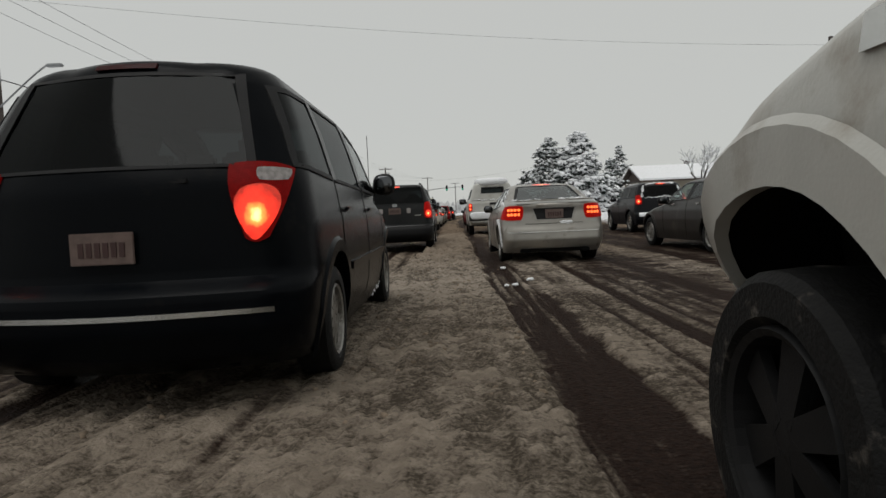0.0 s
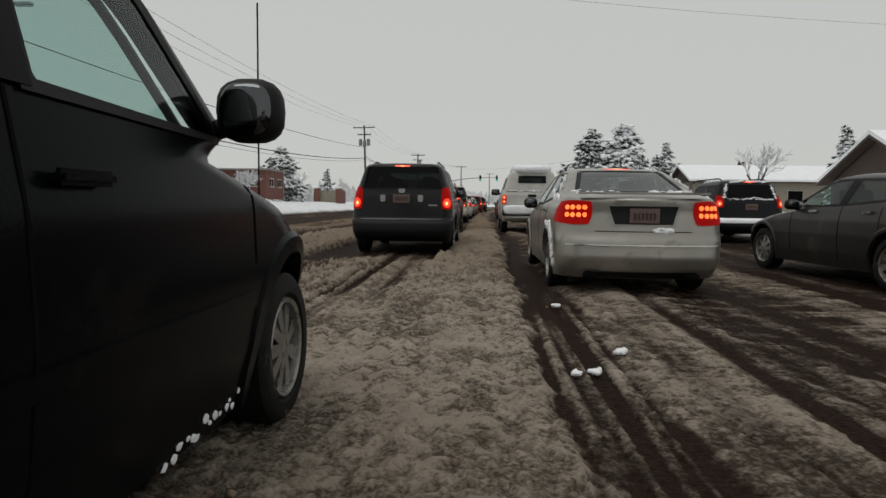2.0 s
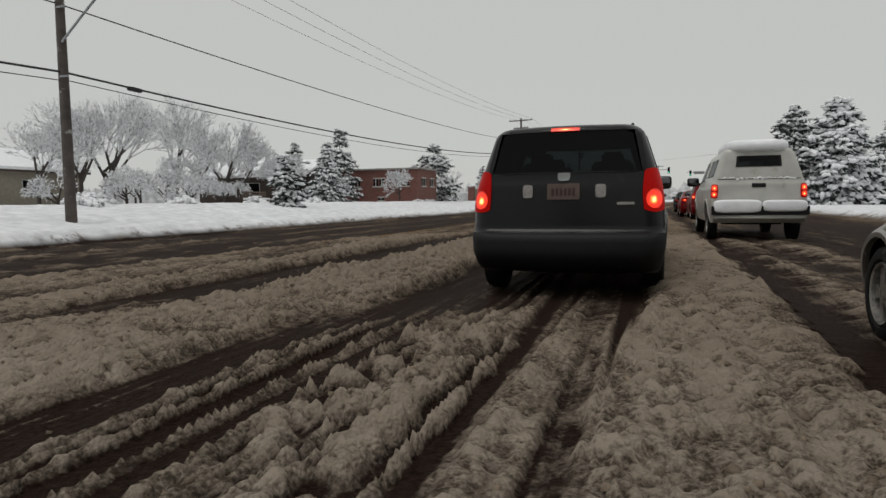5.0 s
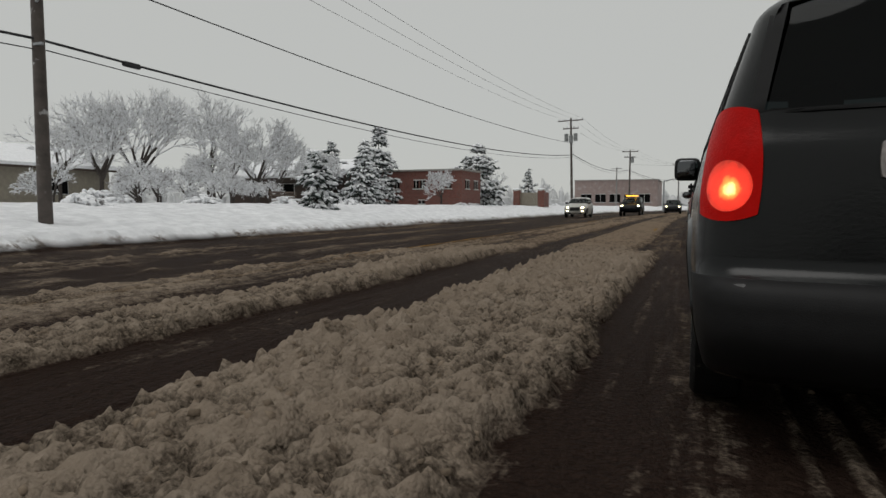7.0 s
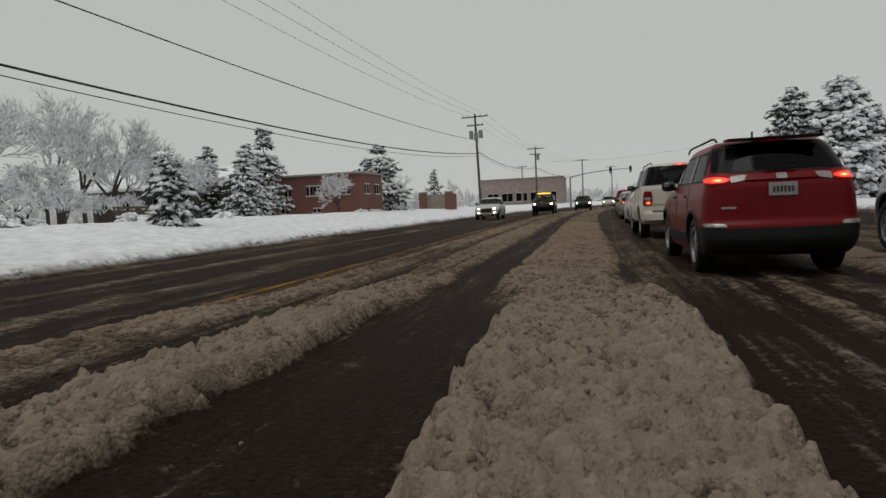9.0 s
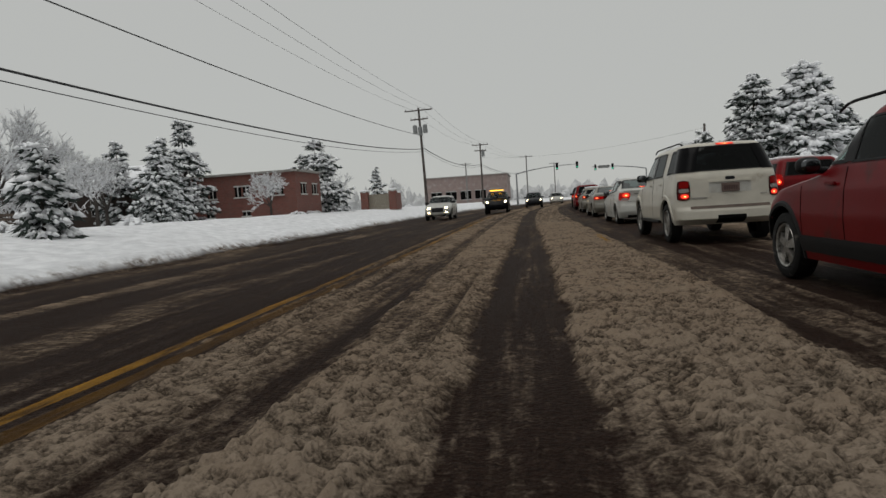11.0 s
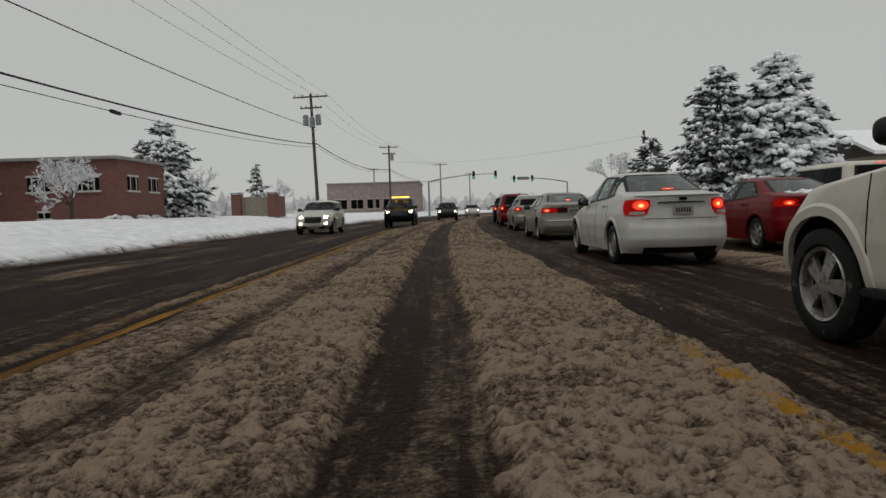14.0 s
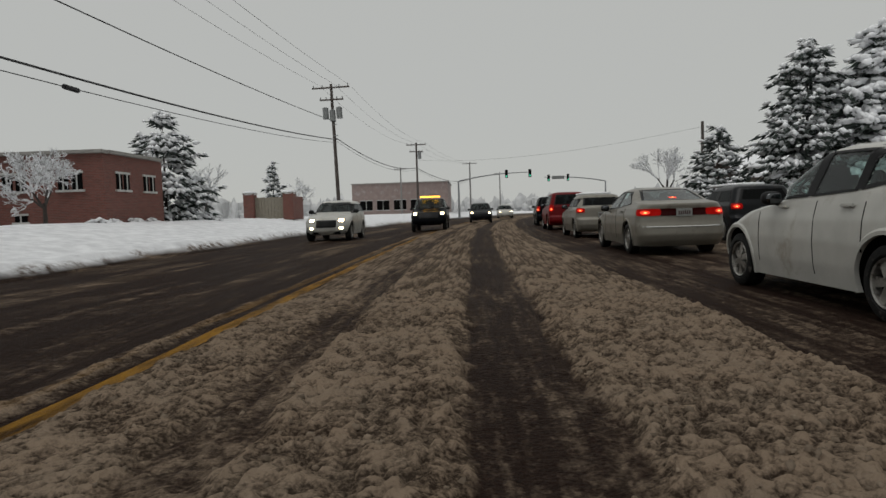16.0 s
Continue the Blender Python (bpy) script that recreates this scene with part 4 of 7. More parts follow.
def car(name, m, s, label, category, group=""):
    """A vehicle from a table of profiles and fields; its origin is on the ground under the middle of its rear end."""
    root = thing(name, m, label, category, group)
    k = Skin(s["rear"], s["front"], s["width"], s["length"], s.get("cr", 0.28), s.get("cf", 0.5), s.get("br", 0.07), s.get("bf", 0.2), s.get("cabin_f"))
    R, wy = s["wheel_r"], s["wheel_y"]
    arch = R + s.get("gap", 0.07)
    rows = [k.ring(z) for z in k.z]
    n, nl = len(rows[0]), len(rows)
    verts = [list(p) for r in rows for p in r]
    fields_side = [shrunk(w, 0.035) for w in s.get("side_glass", [])]
    fields_rear = [shrunk(w, 0.035) for w in s.get("rear_glass", [])]
    fields_front = [shrunk(w, 0.035) for w in s.get("front_glass", [])]
    faces = []
    for j in range(nl - 1):
        for i in range(n):
            q = (j * n + i, j * n + (i + 1) % n, (j + 1) * n + (i + 1) % n, (j + 1) * n + i)
            x, y, z = (sum(verts[a][c] for a in q) / 4 for c in range(3))
            yr, yf, w, cr, cf = k.at(z)
            if abs(x) > w * 0.55:
                if any((y - a) ** 2 + (z - R) ** 2 < arch ** 2 for a in wy):
                    continue
                if abs(x) > k.side_x(y, z) * 0.93 and any(inside(f, y, z) for f in fields_side):
                    continue
            if y < yr + k.br + cr and any(inside(f, x, z) for f in fields_rear):
                continue
            if y > yf - k.front_form(z)[1] - cf and any(inside(f, x, z) for f in fields_front):
                continue
            faces.append(q)
    for a in wy:                                   # pull the cut edge onto the arch's circle
        for v in verts:
            d = math.hypot(v[1] - a, v[2] - R)
            if abs(v[0]) > 0.5 and abs(d - arch) < 0.045 and v[2] < R + arch:
                v[1], v[2] = a + (v[1] - a) * arch / d, R + (v[2] - R) * arch / d
    faces.append(tuple(range((nl - 1) * n, nl * n)))
    piece("body", verts, faces, M[s["paint"]], root, "", True, 32)
    # floor pan and cabin
    z0 = k.z[0] + 0.02
    yr, yf, w, _, _ = k.at(z0 + 0.2)
    belt = s["belt"]
    boxes("underbody", [(0, (yr + yf) / 2, z0 + 0.10, w * 1.2, yf - yr - 0.5, 0.2), (0, wy[0], R, w * 1.3, 0.12, 0.12), (0, wy[1], R, w * 1.3, 0.12, 0.12),
                        (0, (wy[0] + wy[1]) / 2, z0 + 0.06, w * 1.75, wy[1] - wy[0] - 2 * arch - 0.05, 0.1)], M["under"], root)
    wb = k.at(belt)[2]
    inner = [(0, (s["cabin"][0] + s["cabin"][1]) / 2, belt - 0.12, wb * 1.7, s["cabin"][1] - s["cabin"][0], 0.08)]
    for row_y in s["seats"]:
        for sx in (-0.38, 0.38):
            inner.append((sx * w / 0.92, row_y, belt - 0.08 + s.get("seat_up", 0.0), 0.46, 0.16, 0.42))
            inner.append((sx * w / 0.92, row_y - 0.02, belt + 0.17 + s.get("seat_up", 0.0), 0.24, 0.09, 0.14))
    boxes("seats", inner, M["interior"], root, "dark seats and cabin floor", 0.03)
    for a in wy:
        for sd in (-1, 1):
            xo = k.side_x(a, R + arch * 0.6)
            wheel(root, sd * (xo - 0.125), a, R, sd, s.get("spokes", 7), s.get("tyre_w", 0.22), s.get("rim", "rim"))
            lip_v, lip_f, well_v, well_f = [], [], [], []
            lo = math.asin(max(-0.9, (k.z[0] - R) / arch))
            steps = 22
            for i in range(steps + 1):
                t = lo + (math.pi - 2 * lo) * i / steps
                y, z = a + arch * math.cos(t), R + arch * math.sin(t)
                x = k.side_x(y, z)
                for dr, dx in ((-0.012, -0.03), (-0.012, 0.012), (0.022, 0.014), (0.045, -0.004)):
                    rad = arch + dr + (s.get("flare", 0.0) if dr > 0 else 0)
                    lip_v.append((sd * (x + dx), a + rad * math.cos(t), R + rad * math.sin(t)))
                for dx in (0.0, -0.36):
                    well_v.append((sd * (x + dx), a + (arch + 0.004) * math.cos(t), R + (arch + 0.004) * math.sin(t)))
                if i:
                    b = (i - 1) * 4
                    lip_f += [(b + q, b + q + 1, b + q + 5, b + q + 4) for q in range(3)]
                    well_f.append((2 * i - 2, 2 * i - 1, 2 * i + 1, 2 * i))
            piece("wheel_arch", lip_v, lip_f, M[s.get("arch_mat", s["paint"])], root)
            c = len(well_v)
            well_v.append((sd * (xo - 0.36), a, R))
            well_f += [(2 * i + 1, 2 * i + 3, c) for i in range(steps)]
            piece("wheel_well", well_v, well_f, M["under"], root)
    # glazing
    for where, fields in (("side", "side_glass"), ("rear", "rear_glass"), ("front", "front_glass")):
        for f_i, poly in enumerate(s.get(fields, [])):
            tone = s.get("glass", "glass")
            if where == "side" and f_i < s.get("private_side", 0) or where == "rear" and s.get("private_rear"):
                tone = "glass_dark"
            elif where == "rear" and tone == "glass":
                tone = "glass_rear"
            for sd in ((-1, 1) if where == "side" else (1,)):
                v, f = patch(k, where, poly, 0.004, 10, 7, 0.006, sd)
                g = piece("side_window" if where == "side" else "rear_window" if where == "rear" else "windscreen", v, f, M[tone], root)
                g.visible_shadow = False
                sv, sf = seal_loop(k, where, poly, 0.05, sd)
                piece("seal", sv, sf, M["plastic"], g, "black rubber seal")
    panes = sorted(s.get("side_glass", []), key=lambda q: q[0][0])
    for p, q in zip(panes, panes[1:]):
        if q[0][0] - p[1][0] < 0.16:
            for sd in (-1, 1):
                v, f = patch(k, "side", [(p[1][0] - 0.03, p[1][1] + 0.01), (q[0][0] + 0.03, q[0][1] + 0.01), (q[3][0] + 0.03, q[3][1] - 0.01), (p[2][0] - 0.03, p[2][1] - 0.01)], 0.011, 3, 8, 0.02, sd)
                piece("pillar", v, f, M["corner_glass"], root, "black window pillar")
    # lamps, trim and fittings given as fields of the skin
    for nm, where, poly, tone, off, *rest in s.get("fields", []):
        for sd in ((-1, 1) if where in ("side", "wrap") or "both" in rest else (1,)):
            flip = where not in ("side", "wrap") and sd < 0
            pl = [(a * sd, b) for a, b in poly] if flip else poly
            v, f = patch(k, where, pl, off, 14, 8, off + 0.02, sd, 0.5 if nm in ("brake_light", "brake_bulb") and where == "wrap" else 0.22 if nm in ("tail_lamp", "reverse_lamp", "upper_lens", "lower_lens", "reflector", "badge") else 0.0)
            if flip:
                f = [q[::-1] for q in f]
            piece(nm, v, f, M[tone], root, "", True, 50)
    for nm, rows_, tone, *lab in s.get("blocks", []):
        if tone == "snow":
            bm = bmesh.new()
            for r in rows_:
                egg_into(bm, (r[0], r[1], r[2] - r[5] * 0.3), (r[3] / 2, r[4] / 2, r[5]), 0.42)
            part(nm, bm, M[tone], root, lab[0], True, 80)
            continue
        boxes(nm, rows_, M[tone], root, lab[0] if lab else "", min(0.012, 0.3 * min(min(r[3:6]) for r in rows_)))
    # mirrors, handles
    mx, my, mz = s["mirror"]
    for sd in (-1, 1):
        bm = bmesh.new()
        mk = s.get("mirror_k", 1)
        egg_into(bm, (sd * (mx + 0.10), my, mz + 0.02), (0.10 * mk, 0.07, s.get('mirror_h', 0.075) * mk), s.get('mirror_form', 0.72))
        inner = min(mx - 0.02, k.side_x(my, mz - 0.04) - 0.03)
        tube_into(bm, (sd * inner, my + 0.03, mz - 0.04), (sd * (mx + 0.10), my + 0.01, mz - 0.01), 0.035, 0.03, 10)
        shell = part("mirror", bm, M[s.get("mirror_mat", "plastic")], root, "", True, 60)
        bm = bmesh.new()
        egg_into(bm, (sd * (mx + 0.10), my - 0.052, mz + 0.02), (0.078 * mk, 0.024, (s.get('mirror_h', 0.075) - 0.018) * mk), s.get('mirror_form', 0.72))
        part("mirror_glass", bm, M["mirror"], shell, "", True, 60)
        for hy, hz in s.get("handles", []):
            bm = bmesh.new()
            x = k.side_x(hy, hz)
            box_into(bm, sd * (x + 0.022), hy, hz, 0.03, 0.19, 0.034, 0.01)
            part("door_handle", bm, M[s.get("handle_mat", s["paint"])], root)
        for dy, d0, d1 in s.get("gaps", []):
            v, f = patch(k, "side", [(dy - 0.005, d0), (dy + 0.005, d0), (dy + 0.005, d1), (dy - 0.005, d1)], 0.003, 1, 10, 0.01, sd)
            piece("door_gap", v, f, M["under"], root)
    if s.get("rails"):
        y0, y1, rx, rz = s["rails"]
        for sd in (-1, 1):
            pts = [(sd * rx, y0 + (y1 - y0) * u, rz + 0.058 * min(1.0, (1 - (2 * u - 1) ** 6) * 1.4) - 0.012) for u in np.linspace(0, 1, 17)]
            rv = [(x + 0.015 * math.cos(q * 0.7854), y, z + 0.015 * math.sin(q * 0.7854)) for x, y, z in pts for q in range(8)]
            rf = [(8 * i + q, 8 * i + (q + 1) % 8, 8 * i + 8 + (q + 1) % 8, 8 * i + 8 + q) for i in range(16) for q in range(8)]
            piece("roof_rail", rv, rf + [tuple(range(7, -1, -1)), tuple(range(128, 136))], M["plastic"], root)
    # number plate with plain bars
    if s.get("plate"):
        px, pz, tone = s["plate"]
        y = k.end_y(px, pz) - 0.022
        pl = boxes("number_plate", [(px, y, pz, 0.31, 0.014, 0.155)], M["plate_pale" if tone == "white" else "plate"], root, "dirty number plate", 0.004)
        for d in (-0.1, -0.06, -0.02, 0.02, 0.06, 0.1):
            boxes("plate_bar", [(px + d, y - 0.009, pz - 0.005, 0.026, 0.004, 0.07)], M["plate_mark"], pl)
    for line in s.get("snow", []):
        dusting(root, k, *line)
    return root, k


def dusting(root, skin, where, a, b, size, sides=(-1, 1), n=14):
    """A broken line of snow lying along the skin from a to b."""
    rng = np.random.default_rng(int(abs(a[0] * 97 + b[1] * 31) * 10))
    for sd in sides:
        rows = []
        for i in range(n):
            u = (i + rng.uniform(-0.4, 0.4)) / n
            p, q = a[0] + (b[0] - a[0]) * u, a[1] + (b[1] - a[1]) * u + rng.normal(0, 0.012)
            r = size * rng.uniform(0.5, 1.25)
            if where == "side":
                c = (sd * (skin.side_x(p, q) + 0.004), p, q)
                rows.append((c, (r * 0.3, r * 1.5, r), 0.0, 0.0))
            elif where == "wrap":
                x, y, _, _ = wrapped(skin, p, q)
                rows.append(((sd * x, y, q), (r * 1.2, r * 0.8, r * 0.5), 0.0, 0.0))
            else:
                rows.append(((p * sd, skin.end_y(p, q), q), (r * 1.5, r * 0.5, r * 0.7), 0.0, 0.0))
        clumps("snow", rows, M["snow"], root, rng, "patch of snow left on the paint", 0.3)


def sedan(L=4.73, W=0.915, H=1.44, deck=1.08, hood=0.93, wheel_r=0.325, wy=None, **over):
    wy = wy or (1.02, 1.02 + 2.74)
    rear = [(0.2, 0.16), (0.3, 0.05), (0.42, 0.0), (0.6, 0.02), (0.66, 0.05), (0.9, 0.08), (deck - 0.03, 0.06), (deck, 0.12), (deck + 0.025, 0.56),
            (H - 0.07, 1.30), (H - 0.025, 1.62), (H, 2.25)]
    front = [(0.2, L - 0.2), (0.32, L - 0.03), (0.5, L), (0.62, L - 0.03), (0.72, L - 0.14), (hood - 0.07, L - 0.65), (hood, L - 1.15), (hood + 0.05, L - 1.42),
             (H - 0.06, L - 2.15), (H - 0.02, L - 2.4), (H, 2.5)]
    width = [(0.2, W * 0.94), (0.4, W * 0.985), (0.62, W), (0.82, W * 0.985), (0.95, W * 0.95), (deck - 0.06, W * 0.915), (H - 0.10, W * 0.70), (H - 0.04, W * 0.61), (H, W * 0.36)]
    zb, zt = deck - 0.11, H - 0.085
    s = dict(length=L, rear=rear, front=front, width=width, cabin_f=(hood + 0.05, 0.2, 0.14), wheel_r=wheel_r, wheel_y=wy, belt=deck, cabin=(1.1, L - 1.5), seats=(1.55, 2.5), paint="silver_paint",
             side_glass=[[(1.0, zb + 0.10), (1.98, zb + 0.02), (1.98, zt), (1.45, zt - 0.02)], [(2.06, zb + 0.02), (L - 1.70, zb - 0.01), (L - 2.35, zt), (2.06, zt)]],
             rear_glass=[[(-0.63, deck + 0.05), (0.63, deck + 0.05), (0.50, H - 0.075), (-0.50, H - 0.075)]],
             front_glass=[[(-0.7, hood + 0.08), (0.7, hood + 0.08), (0.54, H - 0.08), (-0.54, H - 0.08)]],
             mirror=(W * 0.93, L - 1.85, deck - 0.10), handles=[(1.5, deck - 0.17), (2.6, deck - 0.17)], gaps=[(1.28, 0.55, 0.98), (2.02, 0.3, 1.0), (3.12, 0.35, 0.95)], br=0.08)
    s.update(over)
    return s


def wagon(L=4.75, W=0.97, H=1.76, belt=1.14, hood=1.06, wheel_r=0.37, wy=None, z0=0.26, rake=0.22, bumper=0.10, **over):
    wy = wy or (1.0, 1.0 + 2.7)
    rear = [(z0, 0.22), (z0 + 0.08, 0.06), (0.45, 0.0), (0.64, 0.01), (0.68, bumper), (belt - 0.05, bumper + 0.02), (belt + 0.02, bumper + 0.05),
            (H - 0.12, bumper + rake), (H - 0.05, bumper + rake + 0.06), (H - 0.02, bumper + rake + 0.35), (H, 1.4)]
    front = [(z0, L - 0.22), (0.4, L - 0.02), (0.6, L), (0.8, L - 0.06), (hood - 0.1, L - 0.3), (hood, L - 1.05), (hood + 0.04, L - 1.3), (H - 0.08, L - 1.95), (H - 0.03, L - 2.3), (H, L - 2.7)]
    width = [(z0, W * 0.93), (0.45, W * 0.98), (0.7, W), (0.95, W * 0.985), (belt, W * 0.94), (H - 0.12, W * 0.775), (H - 0.05, W * 0.69), (H - 0.015, W * 0.52), (H, W * 0.3)]
    zb, zt = belt + 0.03, H - 0.16
    s = dict(length=L, rear=rear, front=front, width=width, wheel_r=wheel_r, wheel_y=wy, belt=belt, cabin=(0.4, L - 1.5), seats=(1.4, 2.5), seat_up=0.12, paint="black_paint", cr=0.2, br=0.06, gap=0.08,
             side_glass=[[(0.42, zb), (1.22, zb), (1.22, zt), (0.58, zt)], [(1.34, zb), (2.22, zb), (2.22, zt), (1.34, zt)], [(2.32, zb), (L - 1.62, zb), (L - 2.05, zt), (2.32, zt)]],
             private_side=2, private_rear=True,
             rear_glass=[[(-W * 0.72, belt + 0.06), (W * 0.72, belt + 0.06), (W * 0.60, H - 0.14), (-W * 0.60, H - 0.14)]],
             front_glass=[[(-0.74, hood + 0.1), (0.74, hood + 0.1), (0.6, H - 0.1), (-0.6, H - 0.1)]],
             mirror=(W * 0.92, L - 1.72, belt + 0.02), handles=[(1.5, belt - 0.14), (2.5, belt - 0.14)], gaps=[(1.28, 0.75, belt), (2.27, 0.4, belt), (L - 1.45, 0.4, belt)],
             mirror_k=1.1)
    s.update(over)
    return s


def lamp(s0, s1, z0, z1, lit=(0.3, 0.75, 0.2, 0.7), core=False, taper=0.0, name="tail_lamp"):
    """Fields of a pair of tail lamps wrapped round the rear corners, with the lit part inside. s0, s1: distances round from the middle of the rear."""
    s1 = s0 + (s1 - s0) * 1.3
    out = [(name, "wrap", [(s0 + taper, z0), (s1, z0), (s1, z1), (s0, z1)], "lens_lit", 0.014)]
    a, b, c, d = lit
    w, h = s1 - s0, z1 - z0
    q = [(s0 + a * w, z0 + c * h), (s0 + b * w, z0 + c * h), (s0 + b * w, z0 + d * h), (s0 + a * w, z0 + d * h)]
    out.append(("brake_light", "wrap", q, "bulb", 0.018))
    return out


def at(x, y, yaw=0.0):
    return pose(x + float(bend(y)), y, 0.0, 0, 0, yaw - math.degrees(math.atan(max(0.0, y - 55) / 450)))


# minivan beside the first stretch
car("minivan", at(0.80, 2.90, 0.3), wagon(
    L=5.05, W=0.985, H=1.91, belt=1.18, hood=1.06, wheel_r=0.335, wy=(1.0, 4.08), z0=0.22, rake=0.34, bumper=0.12, paint="black_paint", spokes=9, cf=0.6, bf=0.3, cr=0.3, br=0.1, cabin_f=(1.10, 0.16, 0.24),
    front=[(0.22, 4.85), (0.4, 5.03), (0.6, 5.05), (0.8, 4.97), (0.95, 4.72), (1.06, 4.25), (1.12, 3.98), (1.2, 3.84), (1.55, 3.50), (1.72, 3.22), (1.82, 2.93), (1.91, 2.3)],
    width=[(0.22, 0.91), (0.45, 0.965), (0.7, 0.985), (0.95, 0.975), (1.18, 0.935), (1.5, 0.845), (1.72, 0.765), (1.82, 0.69), (1.88, 0.55), (1.91, 0.30)],
    side_glass=[[(0.44, 1.24), (1.22, 1.20), (1.24, 1.73), (0.62, 1.71)], [(1.27, 1.20), (2.40, 1.18), (2.42, 1.74), (1.29, 1.73)], [(2.50, 1.18), (3.42, 1.16), (3.04, 1.62), (2.53, 1.73)]],
    private_side=2, mirror=(0.94, 3.42, 1.25), mirror_h=0.095, handles=[(1.45, 1.02), (2.62, 1.02)], gaps=[(1.25, 0.72, 1.2), (2.46, 0.35, 1.18), (3.62, 0.75, 1.10)], gap=0.10, flare=0.035,
    fields=[("tail_lamp", "wrap", [(0.67, 0.86), (0.79, 0.86), (0.97, 1.25), (0.56, 1.28)], "lens", 0.014),
        ("brake_light", "wrap", [(0.67, 0.87), (0.78, 0.87), (0.90, 1.15), (0.59, 1.15)], "bulb", 0.018),
        ("reverse_lamp", "wrap", [(0.74, 1.165), (0.90, 1.165), (0.92, 1.23), (0.72, 1.24)], "lens_clear", 0.018),
        ("bumper_strip", "rear", [(-0.8, 0.52), (0.8, 0.52), (0.8, 0.545), (-0.8, 0.545)], "chrome", 0.01),
        ("marker_lamp", "side", [(4.60, 0.70), (4.74, 0.70), (4.74, 0.80), (4.60, 0.80)], "marker", 0.012),
        ("headlamp", "front", [(0.45, 0.70), (0.72, 0.70), (0.74, 0.86), (0.42, 0.86)], "lens_clear", 0.012, "both"),
        ("side_strip", "side", [(1.5, 0.60), (3.6, 0.60), (3.6, 0.655), (1.5, 0.655)], "black_paint", 0.014),
        ("high_brake_lamp", "rear", [(-0.16, 1.79), (0.16, 1.79), (0.16, 1.82), (-0.16, 1.82)], "lens_dark", 0.02)],
    plate=(0, 0.86, "red"), blocks=[("antenna", [(0.80, 4.16, 1.40, 0.007, 0.007, 0.9)], "plastic", "thin upright aerial"), ("wiper", [(0.15, 0.2, 1.17, 0.5, 0.03, 0.03)], "plastic")],
    snow=[("side", (3.05, 0.235), (3.62, 0.27), 0.014)]),
    "dark minivan with lit red tail lamp standing in slush", "minivan", "queue of stopped cars")

# silver sedan with snow on its roof edge
car("silver_sedan", at(4.26, 10.92, 0.5), sedan(
    H=1.48, paint="silver_paint", rim="rim", spokes=5,
    fields=[("tail_lamp", "wrap", [(0.56, 0.76), (1.10, 0.80), (0.94, 1.03), (0.53, 1.03)], "lens_lit", 0.014)] +
    [("brake_light", "wrap", [(u, z), (u + 0.048, z), (u + 0.048, z + 0.05), (u, z + 0.05)], "bulb_core", 0.02) for u in (0.60, 0.662, 0.724, 0.786) for z in (0.85, 0.93)] + [
        ("bumper_strip", "rear", [(-0.8, 0.555), (0.8, 0.555), (0.8, 0.568), (-0.8, 0.568)], "chrome", 0.014),
        ("plate_frame", "rear", [(-0.33, 0.765), (0.33, 0.765), (0.39, 0.985), (-0.39, 0.985)], "name_bar", 0.005),
        ("plate_recess", "rear", [(-0.30, 0.78), (0.30, 0.78), (0.36, 0.97), (-0.36, 0.97)], "plastic", 0.008),
        ("boot_gap", "rear", [(-0.5, 0.70), (0.5, 0.70), (0.5, 0.708), (-0.5, 0.708)], "under", 0.004),
        ("high_brake_lamp", "rear", [(-0.17, 1.42), (0.17, 1.42), (0.17, 1.44), (-0.17, 1.44)], "bulb", 0.014),
        ("diffuser", "rear", [(-0.56, 0.205), (0.56, 0.205), (0.58, 0.275), (-0.58, 0.275)], "plastic", 0.012)],
    plate=(0, 0.87, "red"),
    snow=[("side", (1.35, 1.10), (0.55, 1.03), 0.06), ("side", (1.0, 1.16), (1.45, 1.36), 0.035), ("side", (0.62, 0.62), (0.80, 0.74), 0.05), ("side", (0.80, 0.74), (1.2, 0.74), 0.045),
          ("side", (0.56, 0.36), (0.62, 0.62), 0.05), ("rear", (0.2, 1.125), (0.66, 1.115), 0.03), ("rear", (0.1, 0.71), (0.3, 0.72), 0.03, (1,))],
    blocks=[("spoiler", [(0, 0.13, 1.105, 1.35, 0.12, 0.022)], "silver_paint"), ("exhaust", [(-0.52, 0.16, 0.235, 0.16, 0.14, 0.06)], "under"), ("exhaust", [(0.52, 0.16, 0.235, 0.16, 0.14, 0.06)], "under")]),
    "silver sedan with brake lights on and snow on edges", "sedan", "queue of stopped cars")

# dark grey sedan in the right lane
car("dark_sedan", at(8.20, 10.85, 4.5), sedan(
    cr=0.38, L=4.87, W=0.875, H=1.45, deck=1.10, paint="brown_paint", wy=(1.05, 3.90), spokes=8, wheel_r=0.33,
    fields=lamp(0.50, 0.84, 0.84, 1.02, (0.3, 0.75, 0.25, 0.8), True) + [
        ("bumper_strip", "rear", [(-0.75, 0.72), (0.75, 0.72), (0.75, 0.735), (-0.75, 0.735)], "chrome", 0.01)],
    plate=(0, 0.60, "red"), handle_mat="chrome", snow=[("rear", (0.0, 1.135), (0.6, 1.13), 0.06), ("rear", (0.0, 1.14), (0.55, 1.15), 0.07), ("rear", (0.0, 1.16), (0.5, 1.19), 0.06)]),
    "dark grey-brown sedan with chrome handles, brake lights on", "sedan", "queue of stopped cars")

